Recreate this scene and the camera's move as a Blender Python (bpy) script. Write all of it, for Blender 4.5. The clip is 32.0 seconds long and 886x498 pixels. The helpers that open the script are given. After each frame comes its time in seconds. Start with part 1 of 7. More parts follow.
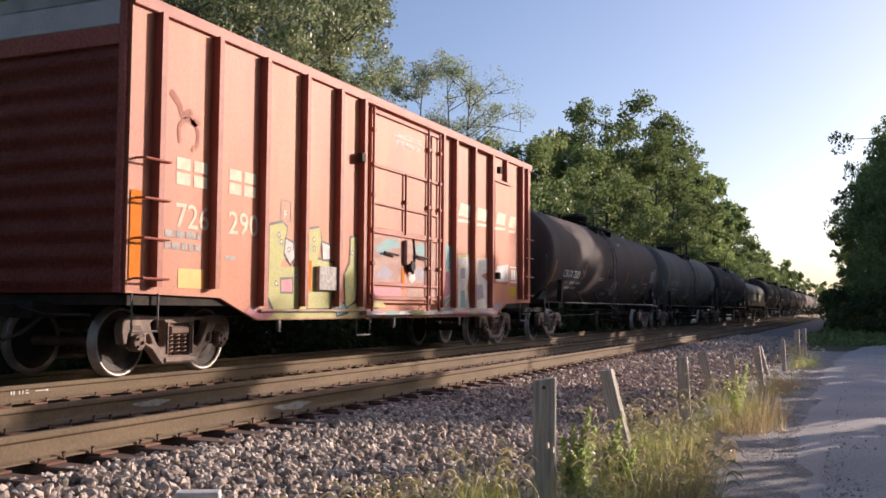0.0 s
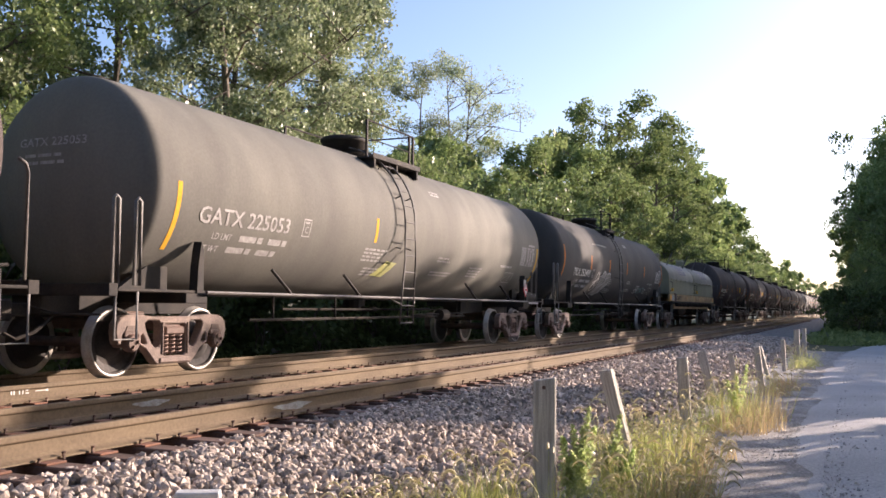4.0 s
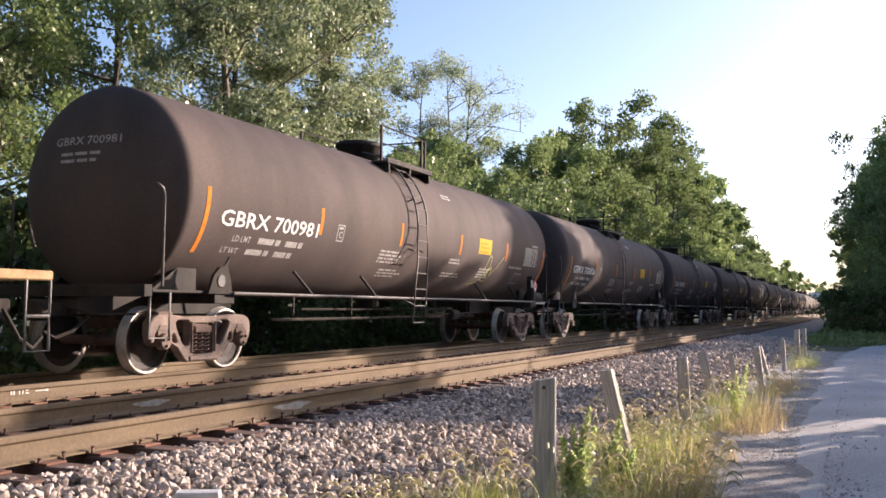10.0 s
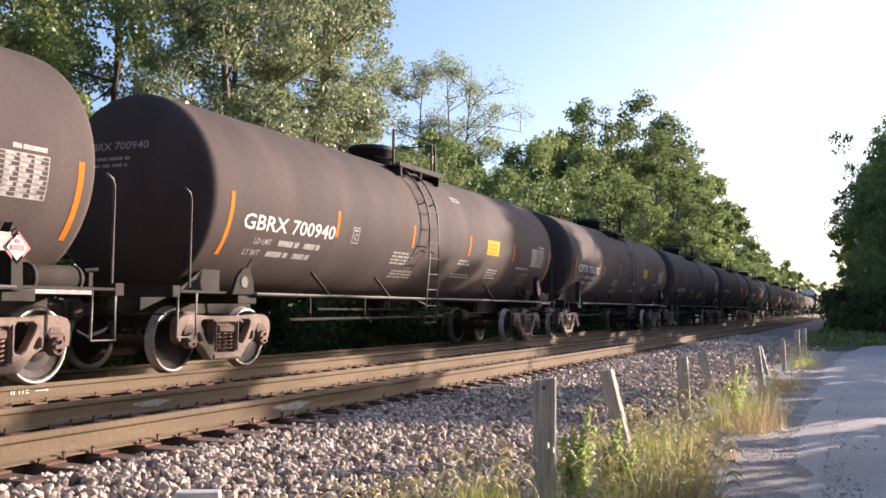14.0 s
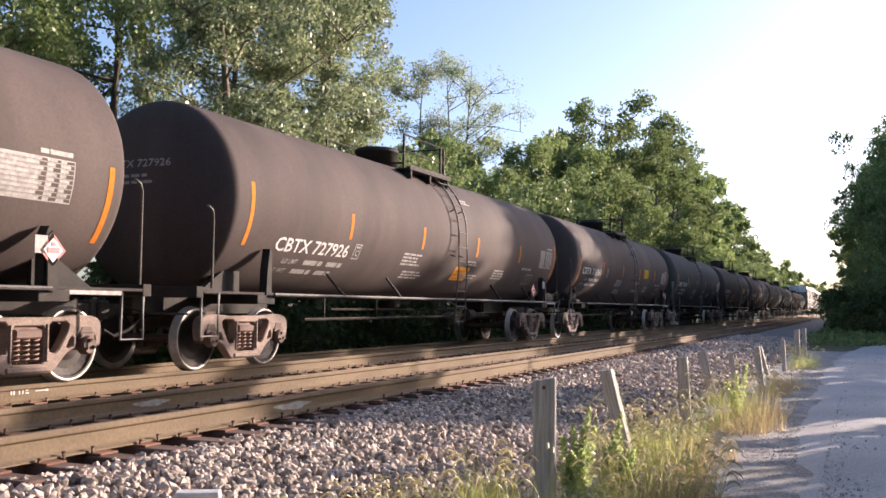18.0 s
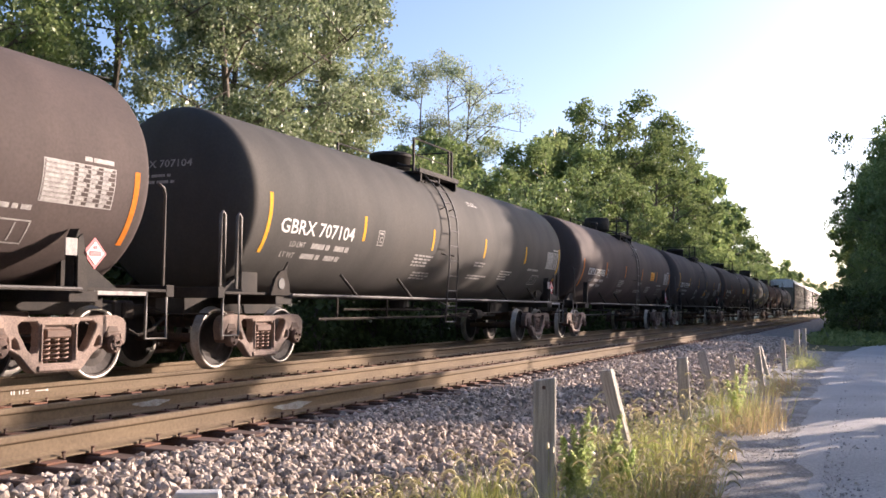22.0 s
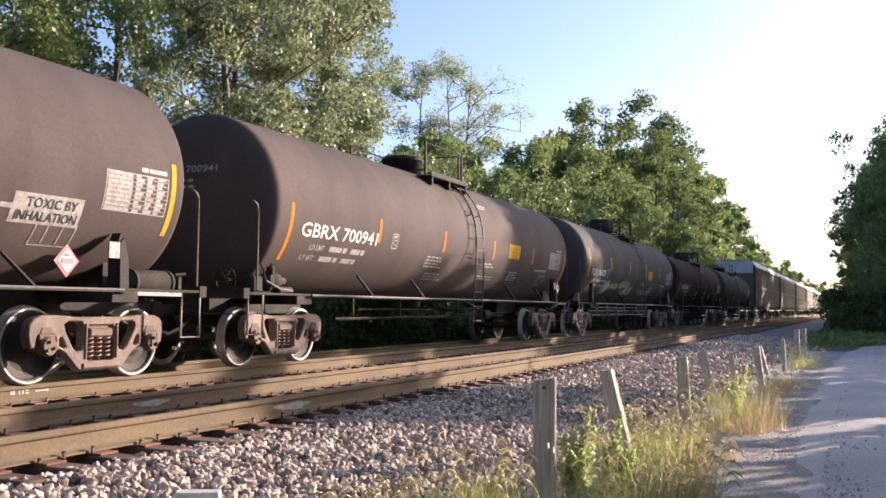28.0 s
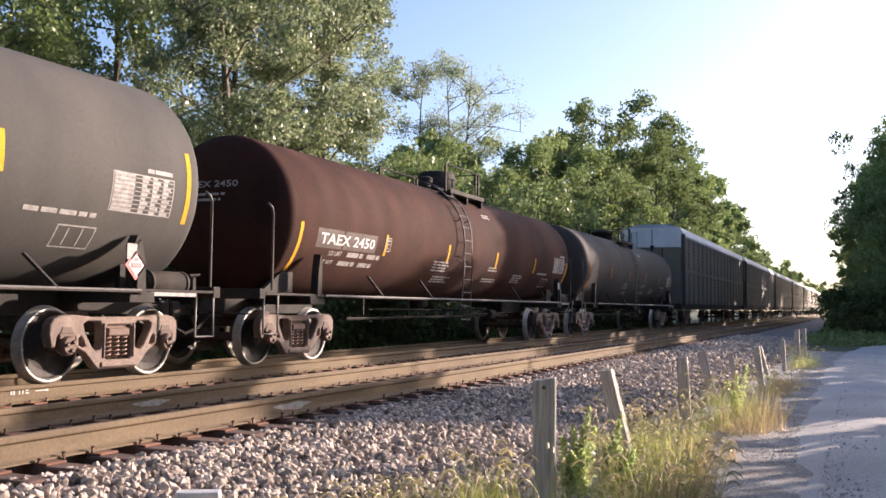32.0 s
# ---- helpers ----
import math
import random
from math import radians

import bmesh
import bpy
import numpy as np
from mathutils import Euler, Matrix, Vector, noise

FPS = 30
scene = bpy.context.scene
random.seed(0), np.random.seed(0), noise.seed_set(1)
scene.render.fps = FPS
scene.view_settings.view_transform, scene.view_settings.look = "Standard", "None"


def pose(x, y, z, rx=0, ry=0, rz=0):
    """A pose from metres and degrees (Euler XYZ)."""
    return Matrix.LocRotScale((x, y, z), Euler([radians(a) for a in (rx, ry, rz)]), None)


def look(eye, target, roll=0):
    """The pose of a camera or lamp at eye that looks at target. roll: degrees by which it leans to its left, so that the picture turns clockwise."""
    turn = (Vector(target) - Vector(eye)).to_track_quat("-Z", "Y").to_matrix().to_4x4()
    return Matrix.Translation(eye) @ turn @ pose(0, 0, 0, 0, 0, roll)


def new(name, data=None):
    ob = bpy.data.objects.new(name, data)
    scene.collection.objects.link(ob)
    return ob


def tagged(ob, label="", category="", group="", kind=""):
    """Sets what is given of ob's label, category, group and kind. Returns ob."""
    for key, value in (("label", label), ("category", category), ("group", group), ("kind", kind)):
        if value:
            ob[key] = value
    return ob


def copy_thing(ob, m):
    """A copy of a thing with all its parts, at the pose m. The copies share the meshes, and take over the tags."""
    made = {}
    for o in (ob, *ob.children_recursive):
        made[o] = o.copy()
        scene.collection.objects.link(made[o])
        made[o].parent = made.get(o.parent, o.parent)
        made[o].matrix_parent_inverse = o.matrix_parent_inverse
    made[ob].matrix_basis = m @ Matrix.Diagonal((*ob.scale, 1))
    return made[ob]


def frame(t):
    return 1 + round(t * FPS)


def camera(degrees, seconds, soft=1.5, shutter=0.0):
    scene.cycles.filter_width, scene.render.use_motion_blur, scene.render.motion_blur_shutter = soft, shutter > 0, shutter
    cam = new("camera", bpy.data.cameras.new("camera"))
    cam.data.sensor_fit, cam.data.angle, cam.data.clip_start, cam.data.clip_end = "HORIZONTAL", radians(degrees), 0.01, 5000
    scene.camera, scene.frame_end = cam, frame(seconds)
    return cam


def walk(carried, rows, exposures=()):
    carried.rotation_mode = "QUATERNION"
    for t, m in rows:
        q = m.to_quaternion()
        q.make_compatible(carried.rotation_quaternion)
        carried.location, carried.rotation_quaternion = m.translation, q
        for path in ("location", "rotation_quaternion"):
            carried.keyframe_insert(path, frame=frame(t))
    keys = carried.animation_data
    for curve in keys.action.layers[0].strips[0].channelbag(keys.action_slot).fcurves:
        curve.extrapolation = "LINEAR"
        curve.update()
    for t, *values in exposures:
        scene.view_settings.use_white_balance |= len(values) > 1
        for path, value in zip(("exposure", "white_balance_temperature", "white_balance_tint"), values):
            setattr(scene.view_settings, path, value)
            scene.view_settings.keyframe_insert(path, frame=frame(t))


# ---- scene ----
# The camera stands on a trail beside a double railway line. x runs along the rails, y across them, z = 0 is the railhead.
EYE = (0.0, 0.0, 0.944)
cam = camera(49.6, 32.0, soft=1.6)
YAW, PITCH = radians(23.41), radians(3.51)
AIM = (math.cos(YAW) * math.cos(PITCH), math.sin(YAW) * math.cos(PITCH), EYE[2] + math.sin(PITCH))
walk(cam, [(0.0, look(EYE, AIM, 0.42)), (32.0, look(EYE, AIM, 0.42))],
     exposures=[(t, e, 6480, 21) for t, e in ((0.0, 0.34), (1.0, 0.23), (1.3, 0.36), (2.3, 1.06), (7.2, 1.06), (8.0, 0.66), (9.0, 0.52), (9.6, 0.86), (10.2, 1.06), (32.0, 1.08))])

# ---- light ----
SUN_SIDE, SUN_UP = 38.3, 15.0      # degrees from the rails towards the trail, and above the horizon
sun_dir = Vector((math.cos(radians(SUN_SIDE)) * math.cos(radians(SUN_UP)),
                  -math.sin(radians(SUN_SIDE)) * math.cos(radians(SUN_UP)), math.sin(radians(SUN_UP))))
world = bpy.data.worlds.new("world")
scene.world = world
world.use_nodes = True
wn = world.node_tree.nodes
sky = wn.new("ShaderNodeTexSky")
sky.sky_type, sky.sun_disc = "NISHITA", False
sky.sun_elevation, sky.sun_rotation = radians(SUN_UP), radians(90 + SUN_SIDE)
sky.air_density, sky.dust_density, sky.ozone_density = 0.82, 1.8, 2.2
world.node_tree.links.new(sky.outputs[0], wn["Background"].inputs[0])
wn["Background"].inputs[1].default_value = 0.147
sun_data = bpy.data.lights.new("sun", "SUN")
sun_data.energy, sun_data.angle, sun_data.color = 5.0, radians(0.6), (1.0, 0.85, 0.69)
sun = new("sun", sun_data)
sun.matrix_world = look(sun_dir * 60, (0, 0, 0))


# ---- materials ----
def mat(name, c1, c2=None, rough=0.6, metal=0.0, scale=4.0, stretch=(1, 1, 1), bump=0.0, bscale=60.0, rand=0.0,
        fine=None, blend=(0.35, 0.65), island=False, spec=0.5, stain=None):
    """Two colours mixed by a coarse noise and darkened by a fine one, with relief; rand: brightness spread between objects; stain: colour, scale, stretch and strength of broad smears that differ from object to object."""
    m = bpy.data.materials.new(name)
    m.use_nodes = True
    n, l = m.node_tree.nodes, m.node_tree.links
    b = n["Principled BSDF"]
    b.inputs["Roughness"].default_value, b.inputs["Metallic"].default_value = rough, metal
    b.inputs["Specular IOR Level"].default_value = spec
    co = n.new("ShaderNodeTexCoord")
    mp = n.new("ShaderNodeMapping")
    mp.inputs["Scale"].default_value = stretch
    l.new(co.outputs["Object"], mp.inputs[0])
    t1 = n.new("ShaderNodeTexNoise")
    t1.inputs["Scale"].default_value, t1.inputs["Detail"].default_value = scale, 6.0
    l.new(mp.outputs[0], t1.inputs[0])
    r1 = n.new("ShaderNodeMapRange")
    r1.inputs["From Min"].default_value, r1.inputs["From Max"].default_value = blend
    l.new(t1.outputs[0], r1.inputs[0])
    mix = n.new("ShaderNodeMixRGB")
    mix.inputs[1].default_value = (*c1, 1)
    mix.inputs[2].default_value = (*(c2 or [c * 0.7 for c in c1]), 1)
    l.new(r1.outputs[0], mix.inputs[0])
    out = mix.outputs[0]
    if stain:
        oi, off, at = n.new("ShaderNodeObjectInfo"), n.new("ShaderNodeVectorMath"), n.new("ShaderNodeMapping")
        off.operation = "MULTIPLY_ADD"
        off.inputs[1].default_value = (37.0, 19.0, 53.0)
        l.new(oi.outputs["Random"], off.inputs[0])
        l.new(co.outputs["Object"], off.inputs[2])
        at.inputs["Scale"].default_value = stain[2]
        l.new(off.outputs[0], at.inputs[0])
        t3, r4, m3 = n.new("ShaderNodeTexNoise"), n.new("ShaderNodeMapRange"), n.new("ShaderNodeMixRGB")
        t3.inputs["Scale"].default_value, t3.inputs["Detail"].default_value = stain[1], 8.0
        l.new(at.outputs[0], t3.inputs[0])
        r4.inputs["From Min"].default_value, r4.inputs["From Max"].default_value, r4.inputs["To Max"].default_value = 0.48, 0.72, stain[3]
        l.new(t3.outputs[0], r4.inputs[0])
        l.new(r4.outputs[0], m3.inputs[0])
        l.new(out, m3.inputs[1])
        m3.inputs[2].default_value = (*stain[0], 1)
        out = m3.outputs[0]
    t2 = n.new("ShaderNodeTexNoise")
    t2.inputs["Scale"].default_value, t2.inputs["Detail"].default_value = bscale, 5.0
    l.new(co.outputs["Object"], t2.inputs[0])
    amount = 0.25 if fine is None else fine
    r2 = n.new("ShaderNodeMapRange")
    r2.inputs["From Min"].default_value, r2.inputs["From Max"].default_value = 0.3, 0.7
    r2.inputs["To Min"].default_value, r2.inputs["To Max"].default_value = 1 - amount, 1 + amount
    l.new(t2.outputs[0], r2.inputs[0])
    vm = n.new("ShaderNodeVectorMath")
    vm.operation = "SCALE"
    l.new(out, vm.inputs[0])
    l.new(r2.outputs[0], vm.inputs["Scale"])
    out = vm.outputs[0]
    if rand or island:
        src = n.new("ShaderNodeNewGeometry").outputs["Random Per Island"] if island else n.new("ShaderNodeObjectInfo").outputs["Random"]
        r3 = n.new("ShaderNodeMapRange")
        r3.inputs["To Min"].default_value, r3.inputs["To Max"].default_value = 1 - rand, 1 + rand
        l.new(src, r3.inputs[0])
        v3 = n.new("ShaderNodeVectorMath")
        v3.operation = "SCALE"
        l.new(out, v3.inputs[0])
        l.new(r3.outputs[0], v3.inputs["Scale"])
        out = v3.outputs[0]
    l.new(out, b.inputs["Base Color"])
    if bump:
        bp = n.new("ShaderNodeBump")
        bp.inputs["Strength"].default_value, bp.inputs["Distance"].default_value = bump, 0.01
        l.new(t2.outputs[0], bp.inputs["Height"])
        l.new(bp.outputs[0], b.inputs["Normal"])
    return m


def leafmat(name, c1, c2, clear=0.35, gloss=0.05):
    """Thin leaves: reflecting and letting light through, with a spread of greens from leaf to leaf."""
    m = bpy.data.materials.new(name)
    m.use_nodes = True
    n, l = m.node_tree.nodes, m.node_tree.links
    n.remove(n["Principled BSDF"])
    g = n.new("ShaderNodeNewGeometry")
    mix = n.new("ShaderNodeMixRGB")
    mix.inputs[1].default_value, mix.inputs[2].default_value = (*c1, 1), (*c2, 1)
    l.new(g.outputs["Random Per Island"], mix.inputs[0])
    oi = n.new("ShaderNodeObjectInfo")
    r = n.new("ShaderNodeMapRange")
    r.inputs["To Min"].default_value, r.inputs["To Max"].default_value = 0.75, 1.25
    l.new(oi.outputs["Random"], r.inputs[0])
    v = n.new("ShaderNodeVectorMath")
    v.operation = "SCALE"
    l.new(mix.outputs[0], v.inputs[0])
    l.new(r.outputs[0], v.inputs["Scale"])
    d, t, gl = n.new("ShaderNodeBsdfDiffuse"), n.new("ShaderNodeBsdfTranslucent"), n.new("ShaderNodeBsdfGlossy")
    gl.inputs["Roughness"].default_value = 0.38
    l.new(v.outputs[0], d.inputs[0])
    l.new(v.outputs[0], t.inputs[0])
    a, b = n.new("ShaderNodeMixShader"), n.new("ShaderNodeMixShader")
    a.inputs[0].default_value, b.inputs[0].default_value = clear, gloss
    l.new(d.outputs[0], a.inputs[1])
    l.new(t.outputs[0], a.inputs[2])
    l.new(a.outputs[0], b.inputs[1])
    l.new(gl.outputs[0], b.inputs[2])
    l.new(b.outputs[0], n["Material Output"].inputs[0])
    return m


BLACK = mat("tank_black", (0.050, 0.045, 0.043), (0.066, 0.058, 0.053), rough=0.8, scale=0.8, stretch=(1.5, 1, 0.5), bscale=25, fine=0.10, spec=0.2, stain=((0.13, 0.11, 0.095), 0.7, (0.9, 1, 0.3), 0.45))
BROWN = mat("tank_brown", (0.072, 0.057, 0.0535), (0.093, 0.073, 0.068), rough=0.8, scale=0.8, stretch=(1.5, 1, 0.5), bscale=25, fine=0.10, spec=0.2, stain=((0.15, 0.115, 0.10), 0.7, (0.9, 1, 0.3), 0.5))
GREY = mat("tank_grey", (0.20, 0.192, 0.165), (0.155, 0.147, 0.128), rough=0.8, scale=0.9, stretch=(1.5, 1, 0.5), bscale=25, fine=0.08, spec=0.2, stain=((0.10, 0.095, 0.09), 0.7, (0.9, 1, 0.3), 0.5))
SLATE = mat("tank_slate", (0.064, 0.061, 0.058), (0.083, 0.079, 0.074), rough=0.8, scale=0.9, stretch=(1.5, 1, 0.5), bscale=25, fine=0.08, spec=0.2, stain=((0.14, 0.125, 0.11), 0.7, (0.9, 1, 0.3), 0.4))
RUSTY = mat("tank_rust", (0.052, 0.020, 0.014), (0.032, 0.015, 0.012), spec=0.15, rough=0.85, scale=1.2, stretch=(1.2, 1, 0.6), bscale=30, fine=0.2, stain=((0.115, 0.058, 0.042), 0.6, (0.9, 1, 0.35), 0.55))
FRAME = mat("frame_black", (0.026, 0.024, 0.023), (0.05, 0.042, 0.036), rough=0.75, scale=3, bscale=40, spec=0.22)
UNDER = mat("under_black", (0.035, 0.032, 0.030), (0.06, 0.05, 0.042), rough=0.85, scale=3, bscale=40, spec=0.15)
TRUCK = mat("truck_dust", (0.27, 0.20, 0.165), (0.17, 0.125, 0.105), rough=0.8, scale=4, bump=0.2, bscale=50, rand=0.2)
SPRING = mat("spring_rust", (0.17, 0.10, 0.075), (0.10, 0.065, 0.05), rough=0.7, scale=8)
LADDER = mat("ladder_grey", (0.12, 0.11, 0.10), (0.08, 0.07, 0.065), rough=0.55, scale=5)
SPRINGL = mat("spring_dusty", (0.30, 0.20, 0.16), (0.20, 0.13, 0.10), rough=0.7, scale=8)
WHEEL = mat("wheel_rust", (0.055, 0.042, 0.035), (0.035, 0.028, 0.024), rough=0.7, scale=5, bscale=30)
TREAD = mat("wheel_rim", (0.50, 0.47, 0.43), (0.36, 0.33, 0.29), rough=0.5, metal=0.6, scale=6)
GREYBAR = mat("rail_grey", (0.22, 0.21, 0.20), (0.15, 0.14, 0.13), rough=0.5, scale=6)
ORANGE = mat("tape_orange", (0.66, 0.18, 0.02), (0.60, 0.22, 0.035), rough=0.8, spec=0.1, scale=12, fine=0.1)
YELLOW = mat("tape_yellow", (0.70, 0.34, 0.02), (0.66, 0.38, 0.05), rough=0.8, spec=0.1, scale=12, fine=0.1)
WHITE = mat("paint_white", (0.75, 0.74, 0.71), (0.62, 0.60, 0.57), rough=0.6, scale=8, fine=0.1)
DULL = mat("paint_worn_white", (0.42, 0.40, 0.38), (0.27, 0.25, 0.24), rough=0.7, scale=14, fine=0.15)
SIGNY = mat("sign_yellow", (0.56, 0.39, 0.035), (0.50, 0.33, 0.035), rough=0.75, spec=0.1, scale=8, fine=0.1)
SIGNO = mat("sign_orange", (0.80, 0.36, 0.03), (0.75, 0.33, 0.03), rough=0.5, scale=8, fine=0.1)
RED = mat("placard_red", (0.65, 0.06, 0.07), (0.55, 0.05, 0.06), rough=0.5, scale=8, fine=0.1)
FADED = mat("spray_faded", (0.30, 0.28, 0.25), (0.17, 0.155, 0.14), rough=0.8, scale=3)
PATCH = mat("painted_patch", (0.085, 0.06, 0.052), (0.13, 0.10, 0.088), rough=0.8, scale=6, fine=0.2)
INK = mat("ink", (0.03, 0.03, 0.03), (0.05, 0.05, 0.05), rough=0.6)
RAILM = mat("rail_steel", (0.215, 0.162, 0.105), (0.15, 0.113, 0.077), rough=0.75, spec=0.15, scale=1.2, stretch=(0.4, 2, 2), bscale=30, fine=0.15, bump=0.1)
PLATE = mat("tie_plate_rust", (0.23, 0.10, 0.058), (0.13, 0.07, 0.048), rough=0.8, scale=8, rand=0.25)
SPIKE = mat("spike_rust", (0.15, 0.085, 0.06), (0.085, 0.055, 0.042), rough=0.8, scale=8, rand=0.25)
TIE = mat("tie_wood", (0.15, 0.088, 0.065), (0.085, 0.055, 0.044), rough=0.9, scale=5, stretch=(3, 0.4, 1), bump=0.4, bscale=40, rand=0.2)
STONE = mat("ballast_stone", (0.60, 0.51, 0.43), (0.36, 0.29, 0.245), rough=0.9, scale=9, bscale=60, rand=0.5, island=True)
STONE1 = mat("ballast_stone_single", (0.60, 0.51, 0.43), (0.36, 0.29, 0.245), rough=0.9, scale=9, bscale=60, rand=0.5)
SPLASH = mat("splash_paint", (0.34, 0.37, 0.38), (0.24, 0.22, 0.20), rough=0.7, scale=9)
PEBBLE = mat("trail_pebble", (0.60, 0.56, 0.53), (0.46, 0.43, 0.41), rough=0.95, scale=12, bscale=60, rand=0.25, island=True)
BED = mat("ballast_bed", (0.23, 0.205, 0.19), (0.12, 0.105, 0.10), rough=0.95, scale=22, bump=1.0, bscale=26, fine=0.5)
DIRT = mat("dirt_ground", (0.075, 0.085, 0.040), (0.045, 0.06, 0.022), rough=0.95, scale=0.7, bump=0.6, bscale=14, fine=0.3)
TRAIL = mat("trail_gravel", (0.55, 0.525, 0.51), (0.44, 0.42, 0.405), rough=0.95, scale=0.6, bump=0.5, bscale=45, fine=0.28)
VERGE = mat("verge_grit", (0.42, 0.395, 0.375), (0.24, 0.215, 0.195), rough=0.95, scale=3.0, bump=0.8, bscale=40, fine=0.4)
WOOD = mat("post_wood", (0.62, 0.58, 0.52), (0.38, 0.345, 0.30), rough=0.85, scale=7, stretch=(6, 6, 0.4), bump=0.35, bscale=140, fine=0.2, rand=0.12)
BARK = mat("bark", (0.17, 0.14, 0.11), (0.09, 0.075, 0.06), rough=0.95, scale=5, stretch=(4, 4, 0.7), bump=0.6, bscale=20, rand=0.2)
LEAF = leafmat("leaf_green", (0.127, 0.196, 0.064), (0.315, 0.375, 0.15), 0.46, 0.04)
LEAFP = leafmat("leaf_poplar", (0.13, 0.185, 0.07), (0.44, 0.48, 0.29), 0.42, 0.05)
LEAFD = leafmat("leaf_dark", (0.15, 0.212, 0.074), (0.285, 0.345, 0.137), 0.45, 0.015)
LEAFB = leafmat("leaf_brush", (0.075, 0.11, 0.04), (0.15, 0.19, 0.075), 0.42, 0.012)
LEAFT = leafmat("leaf_thin", (0.25, 0.30, 0.17), (0.38, 0.42, 0.26), 0.45, 0.02)
GRASS = leafmat("grass_green", (0.34, 0.41, 0.11), (0.74, 0.70, 0.32), 0.58)
STRAW = leafmat("grass_straw", (0.45, 0.36, 0.20), (0.70, 0.54, 0.32), 0.45)
WEED = leafmat("weed_green", (0.46, 0.57, 0.22), (0.76, 0.80, 0.44), 0.65)
SEED = leafmat("foxtail_seed", (0.62, 0.57, 0.36), (0.78, 0.71, 0.50), 0.5)


# ---- mesh helpers ----
def part(name, bm, material, parent=None, label="", loc=(0, 0, 0), smooth=False):
    """Links a bmesh as one mesh object under a thing or a part."""
    me = bpy.data.meshes.new(name)
    bm.to_mesh(me)
    bm.free()
    return piece(name, finish(me, material, smooth), parent, loc, label)


def finish(me, material, smooth=False):
    me.materials.append(material)
    if smooth:
        me.polygons.foreach_set("use_smooth", [True] * len(me.polygons))
    return me


def piece(name, me, parent=None, loc=(0, 0, 0), label="", turn=None):
    ob = new(name, me)
    ob.parent = parent
    ob.matrix_basis = Matrix.Translation(loc) @ (turn or Matrix())
    if label:
        tagged(ob, label)
    return ob


STORE = {}


def stored(key, build, material, smooth=False):
    """A mesh that many parts share."""
    if key not in STORE:
        bm = bmesh.new()
        build(bm)
        me = bpy.data.meshes.new(key)
        bm.to_mesh(me)
        bm.free()
        STORE[key] = finish(me, material, smooth)
    return STORE[key]


def box(bm, x0, x1, y0, y1, z0, z1, bev=0.0):
    r = bmesh.ops.create_cube(bm, size=1)
    for v in r["verts"]:
        v.co = Vector(((x0 + x1) / 2 + v.co.x * (x1 - x0), (y0 + y1) / 2 + v.co.y * (y1 - y0), (z0 + z1) / 2 + v.co.z * (z1 - z0)))
    if bev:
        es = list({e for v in r["verts"] for e in v.link_edges})
        bmesh.ops.bevel(bm, geom=es, offset=bev, segments=1, affect="EDGES")
    return bm


def pipe(bm, pts, r, n=6, r2=None, closed_ends=True):
    """A round bar along a line of points; r2: radius at its end."""
    pts = [Vector(p) for p in pts]
    rings = []
    for i, p in enumerate(pts):
        a = pts[max(i - 1, 0)]
        b = pts[min(i + 1, len(pts) - 1)]
        d = (b - a).normalized()
        u = d.cross(Vector((0, 0, 1)))
        if u.length < 1e-3:
            u = d.cross(Vector((0, 1, 0)))
        u.normalize()
        w = d.cross(u)
        rr = r + (r2 - r) * i / (len(pts) - 1) if r2 is not None else r
        rings.append([bm.verts.new(p + (u * math.cos(k * math.tau / n) + w * math.sin(k * math.tau / n)) * rr) for k in range(n)])
    for a, b in zip(rings, rings[1:]):
        for k in range(n):
            bm.faces.new((a[k], a[(k + 1) % n], b[(k + 1) % n], b[k]))
    if closed_ends:
        bm.faces.new(rings[0][::-1])
        bm.faces.new(rings[-1])
    return bm


def prism(bm, outline, y0, y1):
    """An outline in the x-z plane pulled from y0 to y1."""
    a = [bm.verts.new((x, y0, z)) for x, z in outline]
    b = [bm.verts.new((x, y1, z)) for x, z in outline]
    n = len(outline)
    bm.faces.new(a[::-1])
    bm.faces.new(b)
    for k in range(n):
        bm.faces.new((a[k], a[(k + 1) % n], b[(k + 1) % n], b[k]))
    bmesh.ops.recalc_face_normals(bm, faces=bm.faces[:])
    return bm


def spun(bm, profile, n=32, axis="y", at=(0, 0, 0), caps=True):
    """A profile of (along, radius) turned round an axis."""
    rings = []
    for s, r in profile:
        ring = []
        for k in range(n):
            a = k * math.tau / n
            c, d = math.cos(a) * r, math.sin(a) * r
            q = (c, s, d) if axis == "y" else (s, c, d) if axis == "x" else (c, d, s)
            ring.append(bm.verts.new(Vector(q) + Vector(at)))
        rings.append(ring)
    for a, b in zip(rings, rings[1:]):
        for k in range(n):
            bm.faces.new((a[k], a[(k + 1) % n], b[(k + 1) % n], b[k]))
    for ring in (rings[0], rings[-1]) if caps else ():
        bm.faces.new(ring)
    bmesh.ops.recalc_face_normals(bm, faces=bm.faces[:])
    return bm


# ---- ground, trail, ballast and rails ----
rng = np.random.default_rng(4)
NEAR_Y, FAR_Y = 6.38, 9.82          # the centre lines of the two tracks


